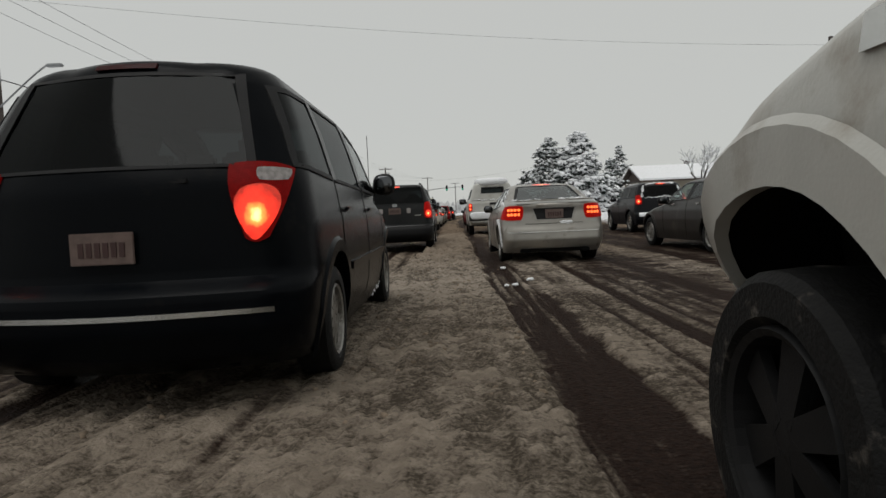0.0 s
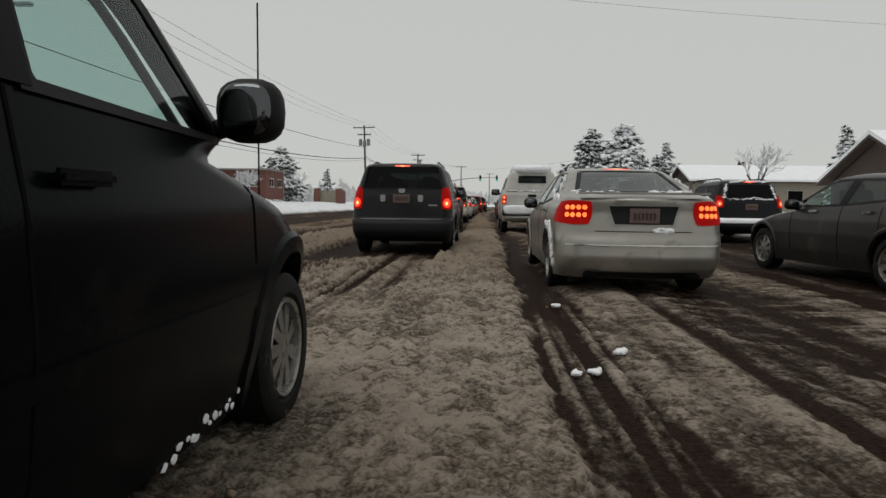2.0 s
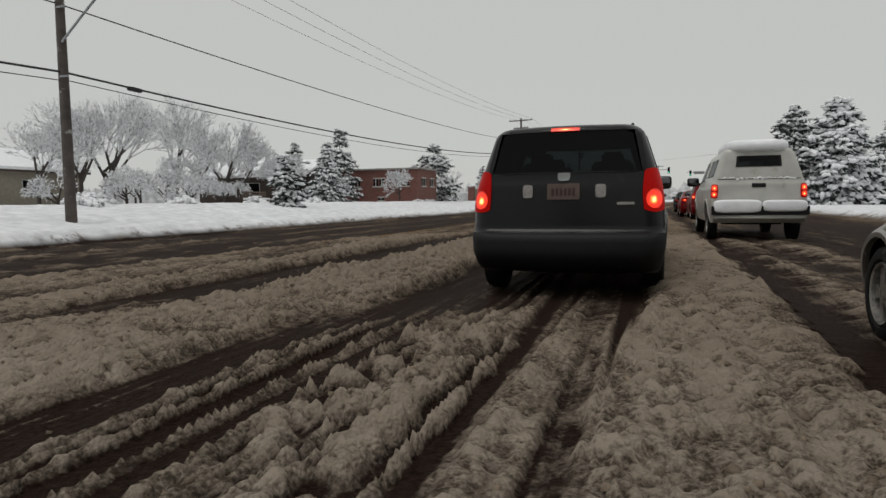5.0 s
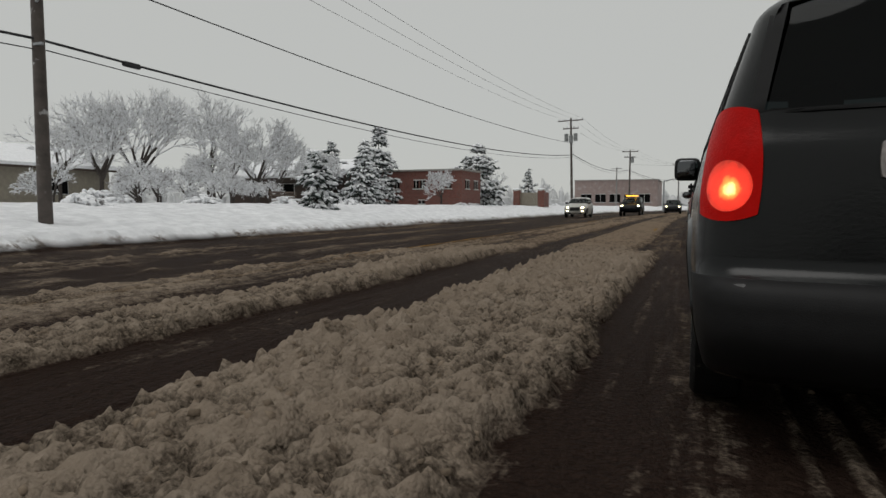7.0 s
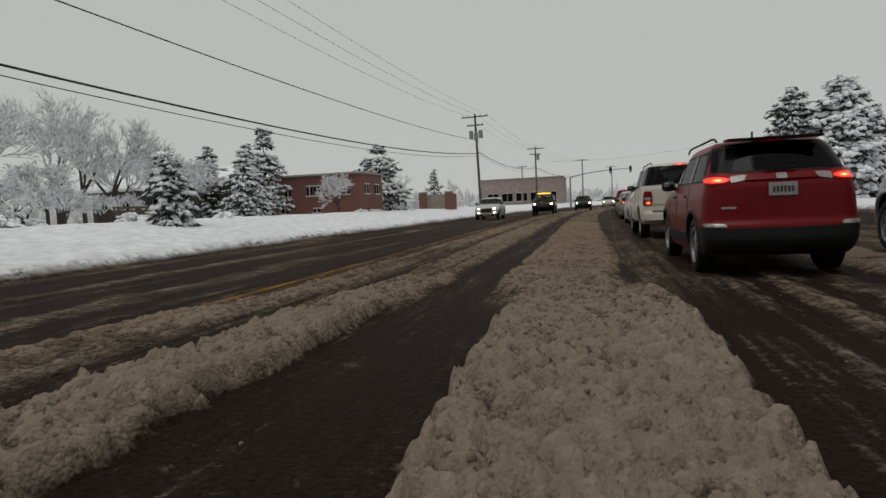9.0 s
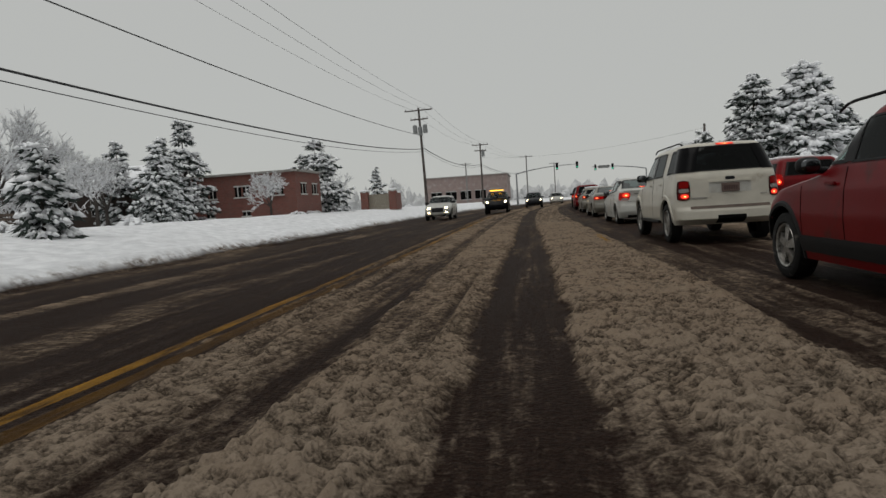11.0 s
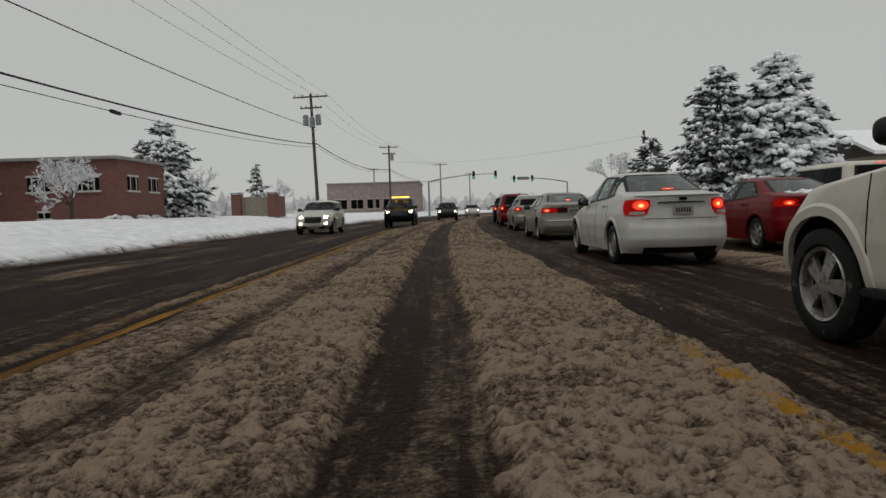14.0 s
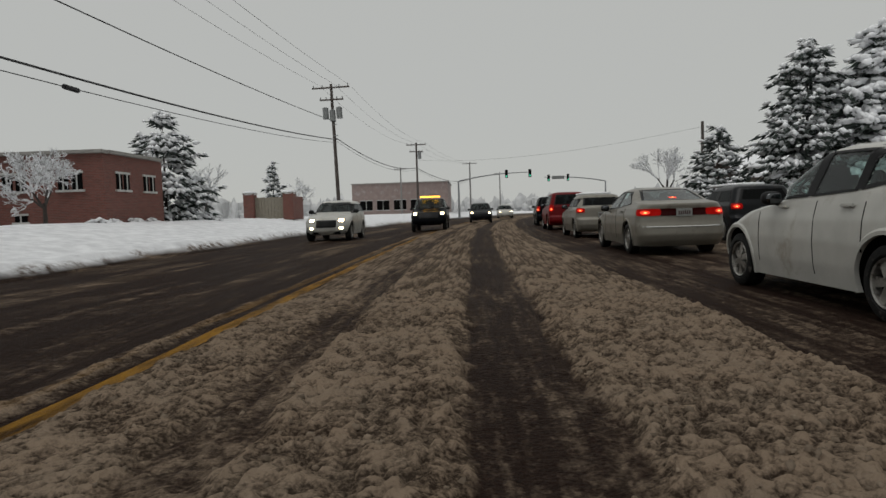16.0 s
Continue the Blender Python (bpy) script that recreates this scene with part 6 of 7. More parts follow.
def fir(x, y, z, h, r, seed, label, name="fir_tree", dense=1.0, bare=0.06, snowy=0.85, full=0.75, pads=3, fine=1.0):
    """A conifer: tapered trunk, drooping uneven boughs with tufts of needles, and lumpy pads of snow lying on most of them."""
    rng = np.random.default_rng(seed)
    root = thing(name, pose(x, y, z), label, "tree", "snowy trees")
    bm = bmesh.new()
    tube_into(bm, (0, 0, -0.3), (0, 0, h * 0.97), max(0.07, h * 0.018), 0.015, 8)
    part("trunk", bm, M["bark"], root)
    green, white = [], []
    levels = int(h * 2.6 * dense)
    big = (0.75 + 0.16 * r) * fine
    for i in range(levels):
        t = bare + (1 - bare) * min(levels, i + rng.uniform(-0.6, 1.6)) / levels
        reach = r * min(1.0, (1 - t) * 1.25) ** full * (0.85 + 0.15 * math.sin(i * 2.3 + seed)) * min(1.0, 0.75 + t * 2) + 0.12
        n = max(3, int((4 + 5 * (1 - t)) * dense))
        off = rng.uniform(0, 6.3)
        for k in range(n):
            yaw = off + 2 * math.pi * k / n + rng.uniform(-0.45, 0.45)
            L = reach * rng.uniform(0.5, 1.22)
            droop = 0.10 + 0.30 * (1 - t) + rng.uniform(-0.2, 0.2)
            steps = max(2, int(L / (0.36 * big)))
            for s in range(1, steps + 1):
                d = L * s / steps
                if d < 0.3 * reach and t < 0.8:
                    continue
                for side in ((0,) if s == steps else (-1, 1)):
                    ya = yaw + side * 0.6 + rng.uniform(-0.3, 0.3)
                    w = (0.11 + 0.10 * (1 - s / steps)) * big
                    spr = 0.18 * big * side
                    px, py = d * math.cos(yaw) - spr * math.sin(yaw), d * math.sin(yaw) + spr * math.cos(yaw)
                    pz = h * t - d * droop + 0.10 * d * d / max(L, 0.3) + rng.uniform(-0.26, 0.26) * big
                    ln = rng.uniform(0.18, 0.34) * big
                    for g in range(3):
                        gy = ya + rng.uniform(-0.9, 0.9)
                        green.append(((px + rng.uniform(-0.1, 0.1) * big, py + rng.uniform(-0.1, 0.1) * big, pz + rng.uniform(-0.12, 0.02) * big),
                                      (ln * rng.uniform(0.8, 1.5), w * 0.45, 0.05 * big), gy, droop + rng.uniform(-0.1, 0.5)))
                    if rng.random() < snowy:
                        for g in range(pads):
                            q = rng.uniform(0.5, 1.0)
                            white.append(((px + rng.normal(0, 0.09) * big, py + rng.normal(0, 0.09) * big, pz + rng.uniform(0.0, 0.09) * big),
                                          (ln * 0.85 * q + 0.03, (w * 1.0 + 0.03) * q, rng.uniform(0.09, 0.15) * big * q), ya + rng.uniform(-0.7, 0.7), droop * 1.1))
    clumps("foliage", green, M["needles"], root, rng, "dark green needles", 0.3, False, OCTA)
    clumps("snow_load", white, M["snow"], root, rng, "snow lying on the boughs", 0.3, True, None if r > 4 else OCTA)
    return root


def bare_tree(x, y, z, h, seed, label, name="bare_tree", spread_k=1.0, depth=6):
    """A leafless tree: forked tapering limbs, twigs and lines of snow along them."""
    rng = np.random.default_rng(seed)
    root = thing(name, pose(x, y, z), label, "tree", "snowy trees")
    limbs, twigs, white = bmesh.new(), [[], []], []

    def grow(p, d, length, rad, level):
        bend_d = Vector(rng.normal(0, 0.12, 3))
        q = p + d * length
        if level < 2:
            tube_into(limbs, p, q, rad, rad * 0.72, 6)
        else:
            u = d.cross(Vector((0, 0, 1)))
            u = (u.normalized() if u.length > 1e-3 else Vector((1, 0, 0)))
            w = d.cross(u)
            k = len(twigs[0])
            rr = max(rad, 0.013)
            for base, f in ((p, 1.0), (q, 0.7)):
                for a in range(3):
                    ang = 2.1 * a
                    twigs[0].append(base + (u * math.cos(ang) + w * math.sin(ang)) * rr * f)
            twigs[1].extend([(k + a, k + (a + 1) % 3, k + 3 + (a + 1) % 3, k + 3 + a) for a in range(3)])
        if level >= 1 and rng.random() < 0.55:
            yaw = math.atan2(d.y, d.x)
            white.append((((p + q) / 2 + Vector((0, 0, rad + 0.015)))[:], (length * 0.42, 0.018 + rad * 0.6, 0.02), yaw, -math.asin(max(-1, min(1, d.z)))))
        if level >= depth:
            return
        for k in range(4 if level < 3 else 2 + int(rng.random() < 0.6)):
            spin = rng.uniform(0, 6.3)
            lean = rng.uniform(0.25, 0.7) * spread_k
            u = d.cross(Vector((0.3, 0.2, 1))).normalized()
            nd = (d * math.cos(lean) + (u * math.cos(spin) + d.cross(u) * math.sin(spin)) * math.sin(lean) + bend_d + Vector((0, 0, 0.12))).normalized()
            grow(p + d * length * rng.uniform(0.7, 1.0), nd, length * rng.uniform(0.62, 0.82), rad * 0.6, level + 1)

    grow(Vector((0, 0, -0.2)), Vector((0, 0, 1)), h * 0.30, h * 0.016 + 0.03, 0)
    part("trunk", limbs, M["bark"], root, "", True, 60)
    me = bpy.data.meshes.new("branchwork")
    me.from_pydata([v[:] for v in twigs[0]], [], twigs[1])
    me.materials.append(M["twigs"])
    o = new("branchwork", me)
    o.parent = root
    tagged(o, "", "", "", "stuff")
    clumps("snow_load", white, M["snow"], root, rng, "snow along the branches", 0.35, True, OCTA)
    return root


def shrub(x, y, z, r, seed, label="low shrub under a cap of snow"):
    rng = np.random.default_rng(seed)
    root = thing("shrub", pose(x, y, z), label, "shrub", "snowy shrubs")
    g, w = [], []
    for i in range(int(60 * r)):
        a, d = rng.uniform(0, 6.3), r * math.sqrt(rng.random())
        top = r * 0.9 * (1 - (d / r) ** 2) * rng.uniform(0.6, 1.0)
        p = (d * math.cos(a), d * math.sin(a), top)
        g.append(((p[0], p[1], p[2] * 0.7), (0.14, 0.09, 0.12), a, rng.uniform(-0.5, 0.5)))
        w.append(((p[0], p[1], p[2] * 0.7 + 0.10), (rng.uniform(0.1, 0.2), 0.12, 0.08), a, 0.2))
    clumps("branchwork", g, M["twigs"], root, rng)
    clumps("snow_cap", w, M["snow"], root, rng)


# right side: pair of firs by the house, smaller ones, bare trees
fir(13.9, 73.0, 0.25, 8.5, 3.9, 11, "tall dark fir laden with snow beside a house", dense=1.45, snowy=0.85, full=0.62, fine=0.85, pads=3)
fir(17.1, 72.2, 0.25, 8.9, 4.7, 12, "broad dark fir under thick snow beside a house", dense=1.35, snowy=1.0, full=0.66, fine=1.05, pads=4)
fir(12.2, 80.0, 0.25, 5.4, 3.0, 13, "lower snowy fir at the edge of the firs")
fir(22.3, 78.0, 0.3, 6.6, 2.8, 14, "snowy fir behind a house")
fir(27.0, 92.0, 0.3, 9.0, 2.6, 15, "snowy fir behind the houses")
bare_tree(17.9, 109.0, 0.2, 8.5, 21, "bare tree white with frost beside the road")
bare_tree(30.0, 70.0, 0.3, 9.0, 22, "bare tree dusted with snow behind houses", depth=4)
bare_tree(38.0, 60.0, 0.3, 9.0, 23, "bare tree dusted with snow behind houses", depth=4)
fir(34.0, 62.0, 0.3, 7.5, 2.0, 16, "narrow snowy fir behind the roofs")
# left side
LEFT_Z = 0.85
fir(-21.0, 76.8, LEFT_Z, 6.2, 3.2, 31, "young pine with clumps of snow by brick building", dense=1.2, snowy=0.95, full=0.6)
fir(-26.6, 65.2, LEFT_Z, 7.4, 2.1, 32, "tall thin fir white with snow", snowy=1.0)
fir(-23.6, 57.0, LEFT_Z, 4.4, 1.6, 33, "small drooping fir bowed by snow", dense=1.2, snowy=1.0)
fir(-26.0, 61.5, LEFT_Z, 5.4, 2.1, 34, "snow-covered fir beside a bare tree", snowy=1.0)
fir(-17.6, 41.0, LEFT_Z - 0.2, 3.0, 1.1, 37, "small fir bowed by snow near the verge", dense=1.3, snowy=1.0)
fir(-19.5, 92.5, LEFT_Z, 4.5, 1.3, 35, "small snowy fir near the verge")
fir(-24.2, 79.5, LEFT_Z, 4.6, 1.5, 36, "snowy fir beside the brick wall", snowy=1.0)
bare_tree(-31.0, 53.5, LEFT_Z, 8.0, 41, "bare young tree with snow on branches")
bare_tree(-41.0, 59.5, LEFT_Z, 11.5, 42, "large bare tree covered with snow")
bare_tree(-46.0, 56.0, LEFT_Z, 12.0, 43, "large bare tree covered with snow")
bare_tree(-37.0, 48.0, LEFT_Z, 9.5, 44, "bare tree covered with snow behind verge")
bare_tree(-33.5, 59.5, LEFT_Z, 7.5, 48, "bare tree covered with snow beside firs")
bare_tree(-33.0, 41.5, LEFT_Z, 8.0, 49, "bare tree covered with snow behind verge")
bare_tree(-29.5, 60.5, LEFT_Z, 6.0, 141, "rounded bare tree white with snow", spread_k=1.25)
bare_tree(-25.0, 53.5, LEFT_Z, 5.0, 142, "spreading bare tree white with snow", spread_k=1.25)
bare_tree(-37.5, 62.0, LEFT_Z, 7.0, 143, "rounded bare tree white with snow", spread_k=1.2)
fir(-30.5, 63.5, LEFT_Z, 5.6, 1.9, 144, "snow-covered fir before a low house", snowy=1.0)
bare_tree(-43.0, 50.0, LEFT_Z, 9.0, 151, "bare tree covered with snow behind verge", spread_k=1.2)
bare_tree(-35.0, 55.5, LEFT_Z, 8.5, 152, "bare tree covered with snow behind verge", spread_k=1.15)
bare_tree(-38.5, 43.0, LEFT_Z, 7.5, 153, "bare tree covered with snow behind verge", spread_k=1.2)
bare_tree(-28.5, 46.0, LEFT_Z, 5.0, 154, "spreading bare tree white with snow", spread_k=1.3)
bare_tree(-20.6, 81.5, LEFT_Z, 5.0, 45, "thin bare sapling with snow", depth=4)
bare_tree(-19.0, 98.0, LEFT_Z, 5.0, 46, "thin bare sapling with snow", depth=4)
bare_tree(-20.6, 65.5, LEFT_Z, 4.2, 47, "spreading bare tree with snow near brick wall", spread_k=1.3, depth=6)
for i, (bx, by, bh) in enumerate(((-21.0, 33.0, 2.6), (-23.0, 35.0, 3.2), (-24.5, 37.5, 3.0), (-23.5, 40.0, 2.6), (-26.0, 41.0, 3.4), (-25.5, 44.0, 2.8), (-28.5, 44.0, 3.6),
                                  (-27.5, 48.5, 2.8), (-31.0, 49.5, 3.6), (-20.5, 29.0, 2.4), (-29.5, 53.0, 3.0), (-33.5, 46.5, 3.8))):
    bare_tree(bx, by, LEFT_Z - 0.1, bh, 300 + i, "tangled leafless bush white with snow", "bush", 1.5, 5)
for i, (sx, sy, sr) in enumerate(((-19.5, 67.5, 0.6), (-19.8, 69.0, 0.55), (-19.6, 70.6, 0.6), (-19.8, 72.4, 0.6), (-22.0, 52.0, 0.9), (-25.0, 49.0, 1.1), (-21.0, 43.0, 0.9),
                                  (-24.0, 40.0, 1.2), (-20.0, 35.5, 0.9), (-23.0, 32.5, 1.2), (-19.0, 29.0, 0.8), (-18.4, 95.0, 0.7), (-17.5, 100.0, 0.7), (-26.0, 36.0, 1.4))):
    shrub(sx, sy, LEFT_Z - 0.1, sr, 60 + i)


# ---- poles and wires ----
def utility_pole(x, y, h, label, arms=((0.35, 1.2),), cans=(), base_z=0.3, lean=0.0, brackets=(), tone="wood"):
    root = thing("utility_pole", pose(x, y, base_z, 0, lean, 0), label, "utility pole", "utility poles")
    bm = bmesh.new()
    tube_into(bm, (0, 0, -0.6), (0, 0, h - base_z), 0.17, 0.11, 12)
    part("pole", bm, M[tone], root, "", True, 50)
    for drop, half in arms:
        bm = bmesh.new()
        box_into(bm, 0, -0.15, h - base_z - drop, half * 2, 0.1, 0.12, 0.01)
        a = part("crossarm", bm, M[tone], root)
        for k in (-0.92, -0.45, 0.45, 0.92):
            bm = bmesh.new()
            tube_into(bm, (k * half, -0.15, h - base_z - drop + 0.06), (k * half, -0.15, h - base_z - drop + 0.22), 0.035, 0.045, 8)
            part("insulator", bm, M["can"], a)
    for cx, cz in cans:
        bm = bmesh.new()
        tube_into(bm, (cx, -0.1, cz - base_z - 0.45), (cx, -0.1, cz - base_z + 0.4), 0.24, 0.24, 16)
        tube_into(bm, (cx, -0.1, cz - base_z + 0.4), (cx, -0.1, cz - base_z + 0.48), 0.25, 0.12, 16)
        part("transformer", bm, M["can"], root, "grey transformer can", True, 40)
    for bz in brackets:
        boxes("bracket", [(0.16, -0.12, bz - base_z, 0.3, 0.06, 0.06)], M["steel"], root)
    return root


L0, L1, L2, L3 = (-14.8, 24.5), (-13.65, 90.9), (-10.0, 124.0), (-3.0, 156.0)
utility_pole(*L0, 10.4, "tall weathered wooden pole with street lamp arm", arms=((0.35, 1.3),), brackets=(4.8, 6.8))
utility_pole(*L1, 11.5, "wooden pole with crossarms and transformer cans", arms=((0.3, 1.5), (1.25, 0.95)), cans=((-0.55, 9.2), (0.55, 9.2), (0.0, 9.0)), lean=-1.5, brackets=(7.4, 8.3))
utility_pole(*L2, 10.3, "wooden pole with crossarms far along the verge", arms=((0.3, 1.3), (1.2, 0.9)), cans=((0.4, 8.6),))
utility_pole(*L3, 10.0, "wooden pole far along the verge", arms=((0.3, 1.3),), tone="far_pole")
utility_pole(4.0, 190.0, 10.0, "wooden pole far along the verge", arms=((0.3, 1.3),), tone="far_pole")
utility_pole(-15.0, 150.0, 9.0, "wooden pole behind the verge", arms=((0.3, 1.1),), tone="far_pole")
R1, R3 = (21.8, 32.4), (15.0, 90.4)
utility_pole(*R1, 8.9, "tall wooden pole beside a snowy roof", arms=(), brackets=(7.2, 8.5))
utility_pole(*R3, 7.4, "plain wooden pole beside the road", arms=(), brackets=(6.6,))
utility_pole(42.0, 68.0, 9.6, "wooden pole with short crossarm behind roofs", arms=((0.2, 1.3),))

# lamp arm on the first pole
lamp_root = thing("street_lamp", pose(L0[0], L0[1], 5.8), "grey street lamp on curved arm fixed to pole", "street lamp")
bm = bmesh.new()
pts = [Vector((0.12 + 2.0 * math.sin(t * 1.35), -0.1, 1.55 * (1 - math.cos(t * 1.57)) * 0 + 1.5 * math.sin(t * 1.5))) for t in np.linspace(0, 1, 9)]
for a, b in zip(pts, pts[1:]):
    tube_into(bm, a, b, 0.035, 0.035, 8)
part("arm", bm, M["steel"], lamp_root, "", True, 60)
bm = bmesh.new()
box_into(bm, pts[-1].x + 0.28, -0.1, pts[-1].z - 0.02, 0.62, 0.24, 0.12, 0.04)
part("lamp_head", bm, M["steel"], lamp_root)


def wire(name, a, b, sag, radius=0.012, label="black cable hanging between utility poles"):
    a, b = Vector(a), Vector(b)
    n, k = 24, 5
    u = (b - a).cross(Vector((0, 0, 1))).normalized()
    w = (b - a).normalized().cross(u)
    verts, faces = [], []
    for i in range(n + 1):
        t = i / n
        p = a.lerp(b, t) - Vector((0, 0, sag * 4 * t * (1 - t)))
        verts += [(p + (u * math.cos(q) + w * math.sin(q)) * radius)[:] for q in np.arange(k) * 2 * math.pi / k]
        if i:
            o = (i - 1) * k
            faces += [(o + q, o + (q + 1) % k, o + k + (q + 1) % k, o + k + q) for q in range(k)]
    return tagged(piece(name, verts, faces, M["wire"], None, "", True, 80), label, "cable", "overhead cables")


P_BACK = (-14.4, -45.0)
for p, q, hp, hq in ((P_BACK, L0, 4.9, 4.95), (L0, L1, 4.95, 7.1), (L1, L2, 7.2, 7.0), (L2, L3, 7.0, 6.8)):
    wire("cable", (*p, hp), (*q, hq), 0.90, 0.035, "thick bundled overhead cable")
    wire("cable", (*p, hp - 0.22), (*q, hq - 0.25), 0.98, 0.015)
for p, q, hp, hq in ((P_BACK, L0, 6.9, 6.92), (L0, L1, 6.92, 8.5)):
    wire("cable", (*p, hp), (*q, hq), 0.6, 0.022)
for k in (-1.2, 0.1, 1.2):
    for p, q, hp, hq in ((P_BACK, L0, 10.2, 10.2), (L0, L1, 10.2, 11.4), (L1, L2, 11.4, 10.2), (L2, L3, 10.2, 9.9)):
        wire("cable", (p[0] + k, p[1], hp), (q[0] + k, q[1], hq), 0.8, 0.009, "thin overhead power line")
wire("cable", (*R1, 8.5), (L0[0], L0[1], 10.0), 0.5, 0.005, "thin overhead line across the road")
wire("cable", (*R1, 7.2), (60.0, 20.0, 6.0), 0.6, 0.012)
wire("cable", (*R3, 7.0), (*L2, 8.0), 0.9, 0.008, "thin overhead line across the road")
closure = boxes("splice_case", [(-14.75, 27.2, 4.87, 0.14, 0.6, 0.14)], M["wire"], None, "", 0.03)
tagged(closure, "black splice case hanging on the cable", "cable box")
closure = boxes("splice_case", [(-14.225, 57.7, 4.80, 0.13, 0.7, 0.13)], M["wire"], None, "", 0.03)
tagged(closure, "black splice case hanging on the lower cable", "cable box")


# ---- traffic signals over the crossing ----
def signal_head(parent, x, y, z, lit="green"):
    head = boxes("signal_head", [(x, y, z, 0.36, 0.26, 1.05)], M["plastic"], parent, "black three-lamp signal head", 0.03)
    for k, dz in enumerate((0.32, 0.0, -0.32)):
        bm = bmesh.new()
        tube_into(bm, (x, y - 0.13, z + dz), (x, y - 0.18, z + dz), 0.12, 0.12, 14)
        part("signal_lens", bm, M[lit] if k == 2 else M["under"], head)


def mast(px, py, arm_x, z, label, heads, sign=None):
    root = thing("traffic_signal", pose(px, py, 0.1), label, "traffic signal", "traffic signals")
    bm = bmesh.new()
    tube_into(bm, (0, 0, 0), (0, 0, z - 0.9), 0.16, 0.12, 12)
    part("pole", bm, M["steel"], root, "", True, 60)
    bm = bmesh.new()
    d = arm_x - px
    pts = [Vector((d * t, 0, z - 0.9 + 0.9 * (1 - (1 - t) ** 2.4))) for t in np.linspace(0, 1, 10)]
    for i, (a, b) in enumerate(zip(pts, pts[1:])):
        tube_into(bm, a, b, 0.10 - 0.006 * i, 0.094 - 0.006 * i, 10)
    part("arm", bm, M["steel"], root, "", True, 60)
    for hx in heads:
        signal_head(root, hx - px, -0.2, z - 0.15)
    if sign:
        boxes("street_sign", [(sign - px, -0.15, z - 0.1, 1.9, 0.05, 0.5)], M["can"], root, "plain street name board", 0.01)


mast(-4.6, 125.0, 5.1, 5.9, "signal mast with long curved arm and dark heads", (1.8, 4.9))
mast(18.0, 140.0, 8.6, 5.9, "signal mast with green lights and name board", (9.2, 12.2), 10.7)


# ---- buildings ----
def house(name, x, y, w, d, eave, ridge, label, wall="siding", gable_axis="x", base=0.2, turn=0.0, windows=(), chimney=None):
    """A low house under a snowy gable roof. gable_axis: the way the ridge runs."""
    root = thing(name, pose(x, y, base, 0, 0, turn), label, "house", "houses")
    t = 0.2
    boxes("wall", [(0, -d / 2 + t / 2, eave / 2, w, t, eave)], M[wall], root)
    boxes("wall", [(0, d / 2 - t / 2, eave / 2, w, t, eave)], M[wall], root)
    boxes("wall", [(-w / 2 + t / 2, 0, eave / 2, t, d - 2 * t, eave)], M[wall], root)
    boxes("wall", [(w / 2 - t / 2, 0, eave / 2, t, d - 2 * t, eave)], M[wall], root)
    o = 0.55
    if gable_axis == "x":
        hw, hd = w / 2 + o, d / 2 + o
        prof = [(-hd, eave - 0.1), (0, ridge), (hd, eave - 0.1)]
        put = lambda s, a, z: (s * hw, a, z)
        tri = lambda s: [(s * w / 2, -d / 2, eave), (s * w / 2, d / 2, eave), (s * w / 2, 0, ridge - 0.12)]
    else:
        hw, hd = w / 2 + o, d / 2 + o
        prof = [(-hw, eave - 0.1), (0, ridge), (hw, eave - 0.1)]
        put = lambda s, a, z: (a, s * hd, z)
        tri = lambda s: [(-w / 2, s * d / 2, eave), (w / 2, s * d / 2, eave), (0, s * d / 2, ridge - 0.12)]
    for nm, off, th, tone in (("roof", 0.0, 0.16, "gable"), ("roof_snow", 0.164, 0.22, "snow")):
        v = []
        for s in (-1, 1):
            for a, z in prof:
                v.append(put(s, a, z + off))
            for a, z in prof:
                v.append(put(s, a, z + off + th))
        f = [(0, 1, 7, 6), (1, 2, 8, 7), (3, 9, 10, 4), (4, 10, 11, 5), (0, 6, 9, 3), (2, 5, 11, 8), (0, 3, 4, 1), (1, 4, 5, 2), (6, 7, 10, 9), (7, 8, 11, 10)]
        piece(nm, v, f, M[tone], root, "thick snow on the roof" if tone == "snow" else "", False)
    for s in (-1, 1):
        a = tri(s)
        axis = 0 if gable_axis == "x" else 1
        inner = [tuple(c - s * 0.12 if i == axis else c for i, c in enumerate(p)) for p in a]
        piece("gable", a + inner, [(0, 1, 2), (5, 4, 3), (0, 3, 4, 1), (1, 4, 5, 2), (2, 5, 3, 0)], M["gable"], root, "dark boarded gable", False)
    for side, u, z, ww, hh in windows:
        sgn, along_x = (-1 if side in "sw" else 1), side in "sn"
        px, py = (u, sgn * d / 2) if along_x else (sgn * w / 2, u)
        size = (ww, 0.08, hh) if along_x else (0.08, ww, hh)
        win = new("window")
        win.parent = root
        fr = 0.08
        rows_ = []
        for dz in (-hh / 2, hh / 2):
            rows_.append((px, py, z + dz, ww + fr if along_x else 0.1, 0.1 if along_x else ww + fr, fr))
        for du in (-ww / 2, ww / 2):
            rows_.append((px + (du if along_x else 0), py + (0 if along_x else du), z, fr if along_x else 0.1, 0.1 if along_x else fr, hh - fr))
        boxes("window_frame", rows_, M["frame"], win)
        boxes("pane", [(px + (0 if along_x else sgn * 0.01), py + (sgn * 0.01 if along_x else 0), z, *size)], M["under"], win, "dark window glass")
    if chimney:
        boxes("chimney", [(*chimney, ridge + 0.35, 0.55, 0.55, 0.9)], M["gable"], root, "brown chimney", 0.02)
    return root


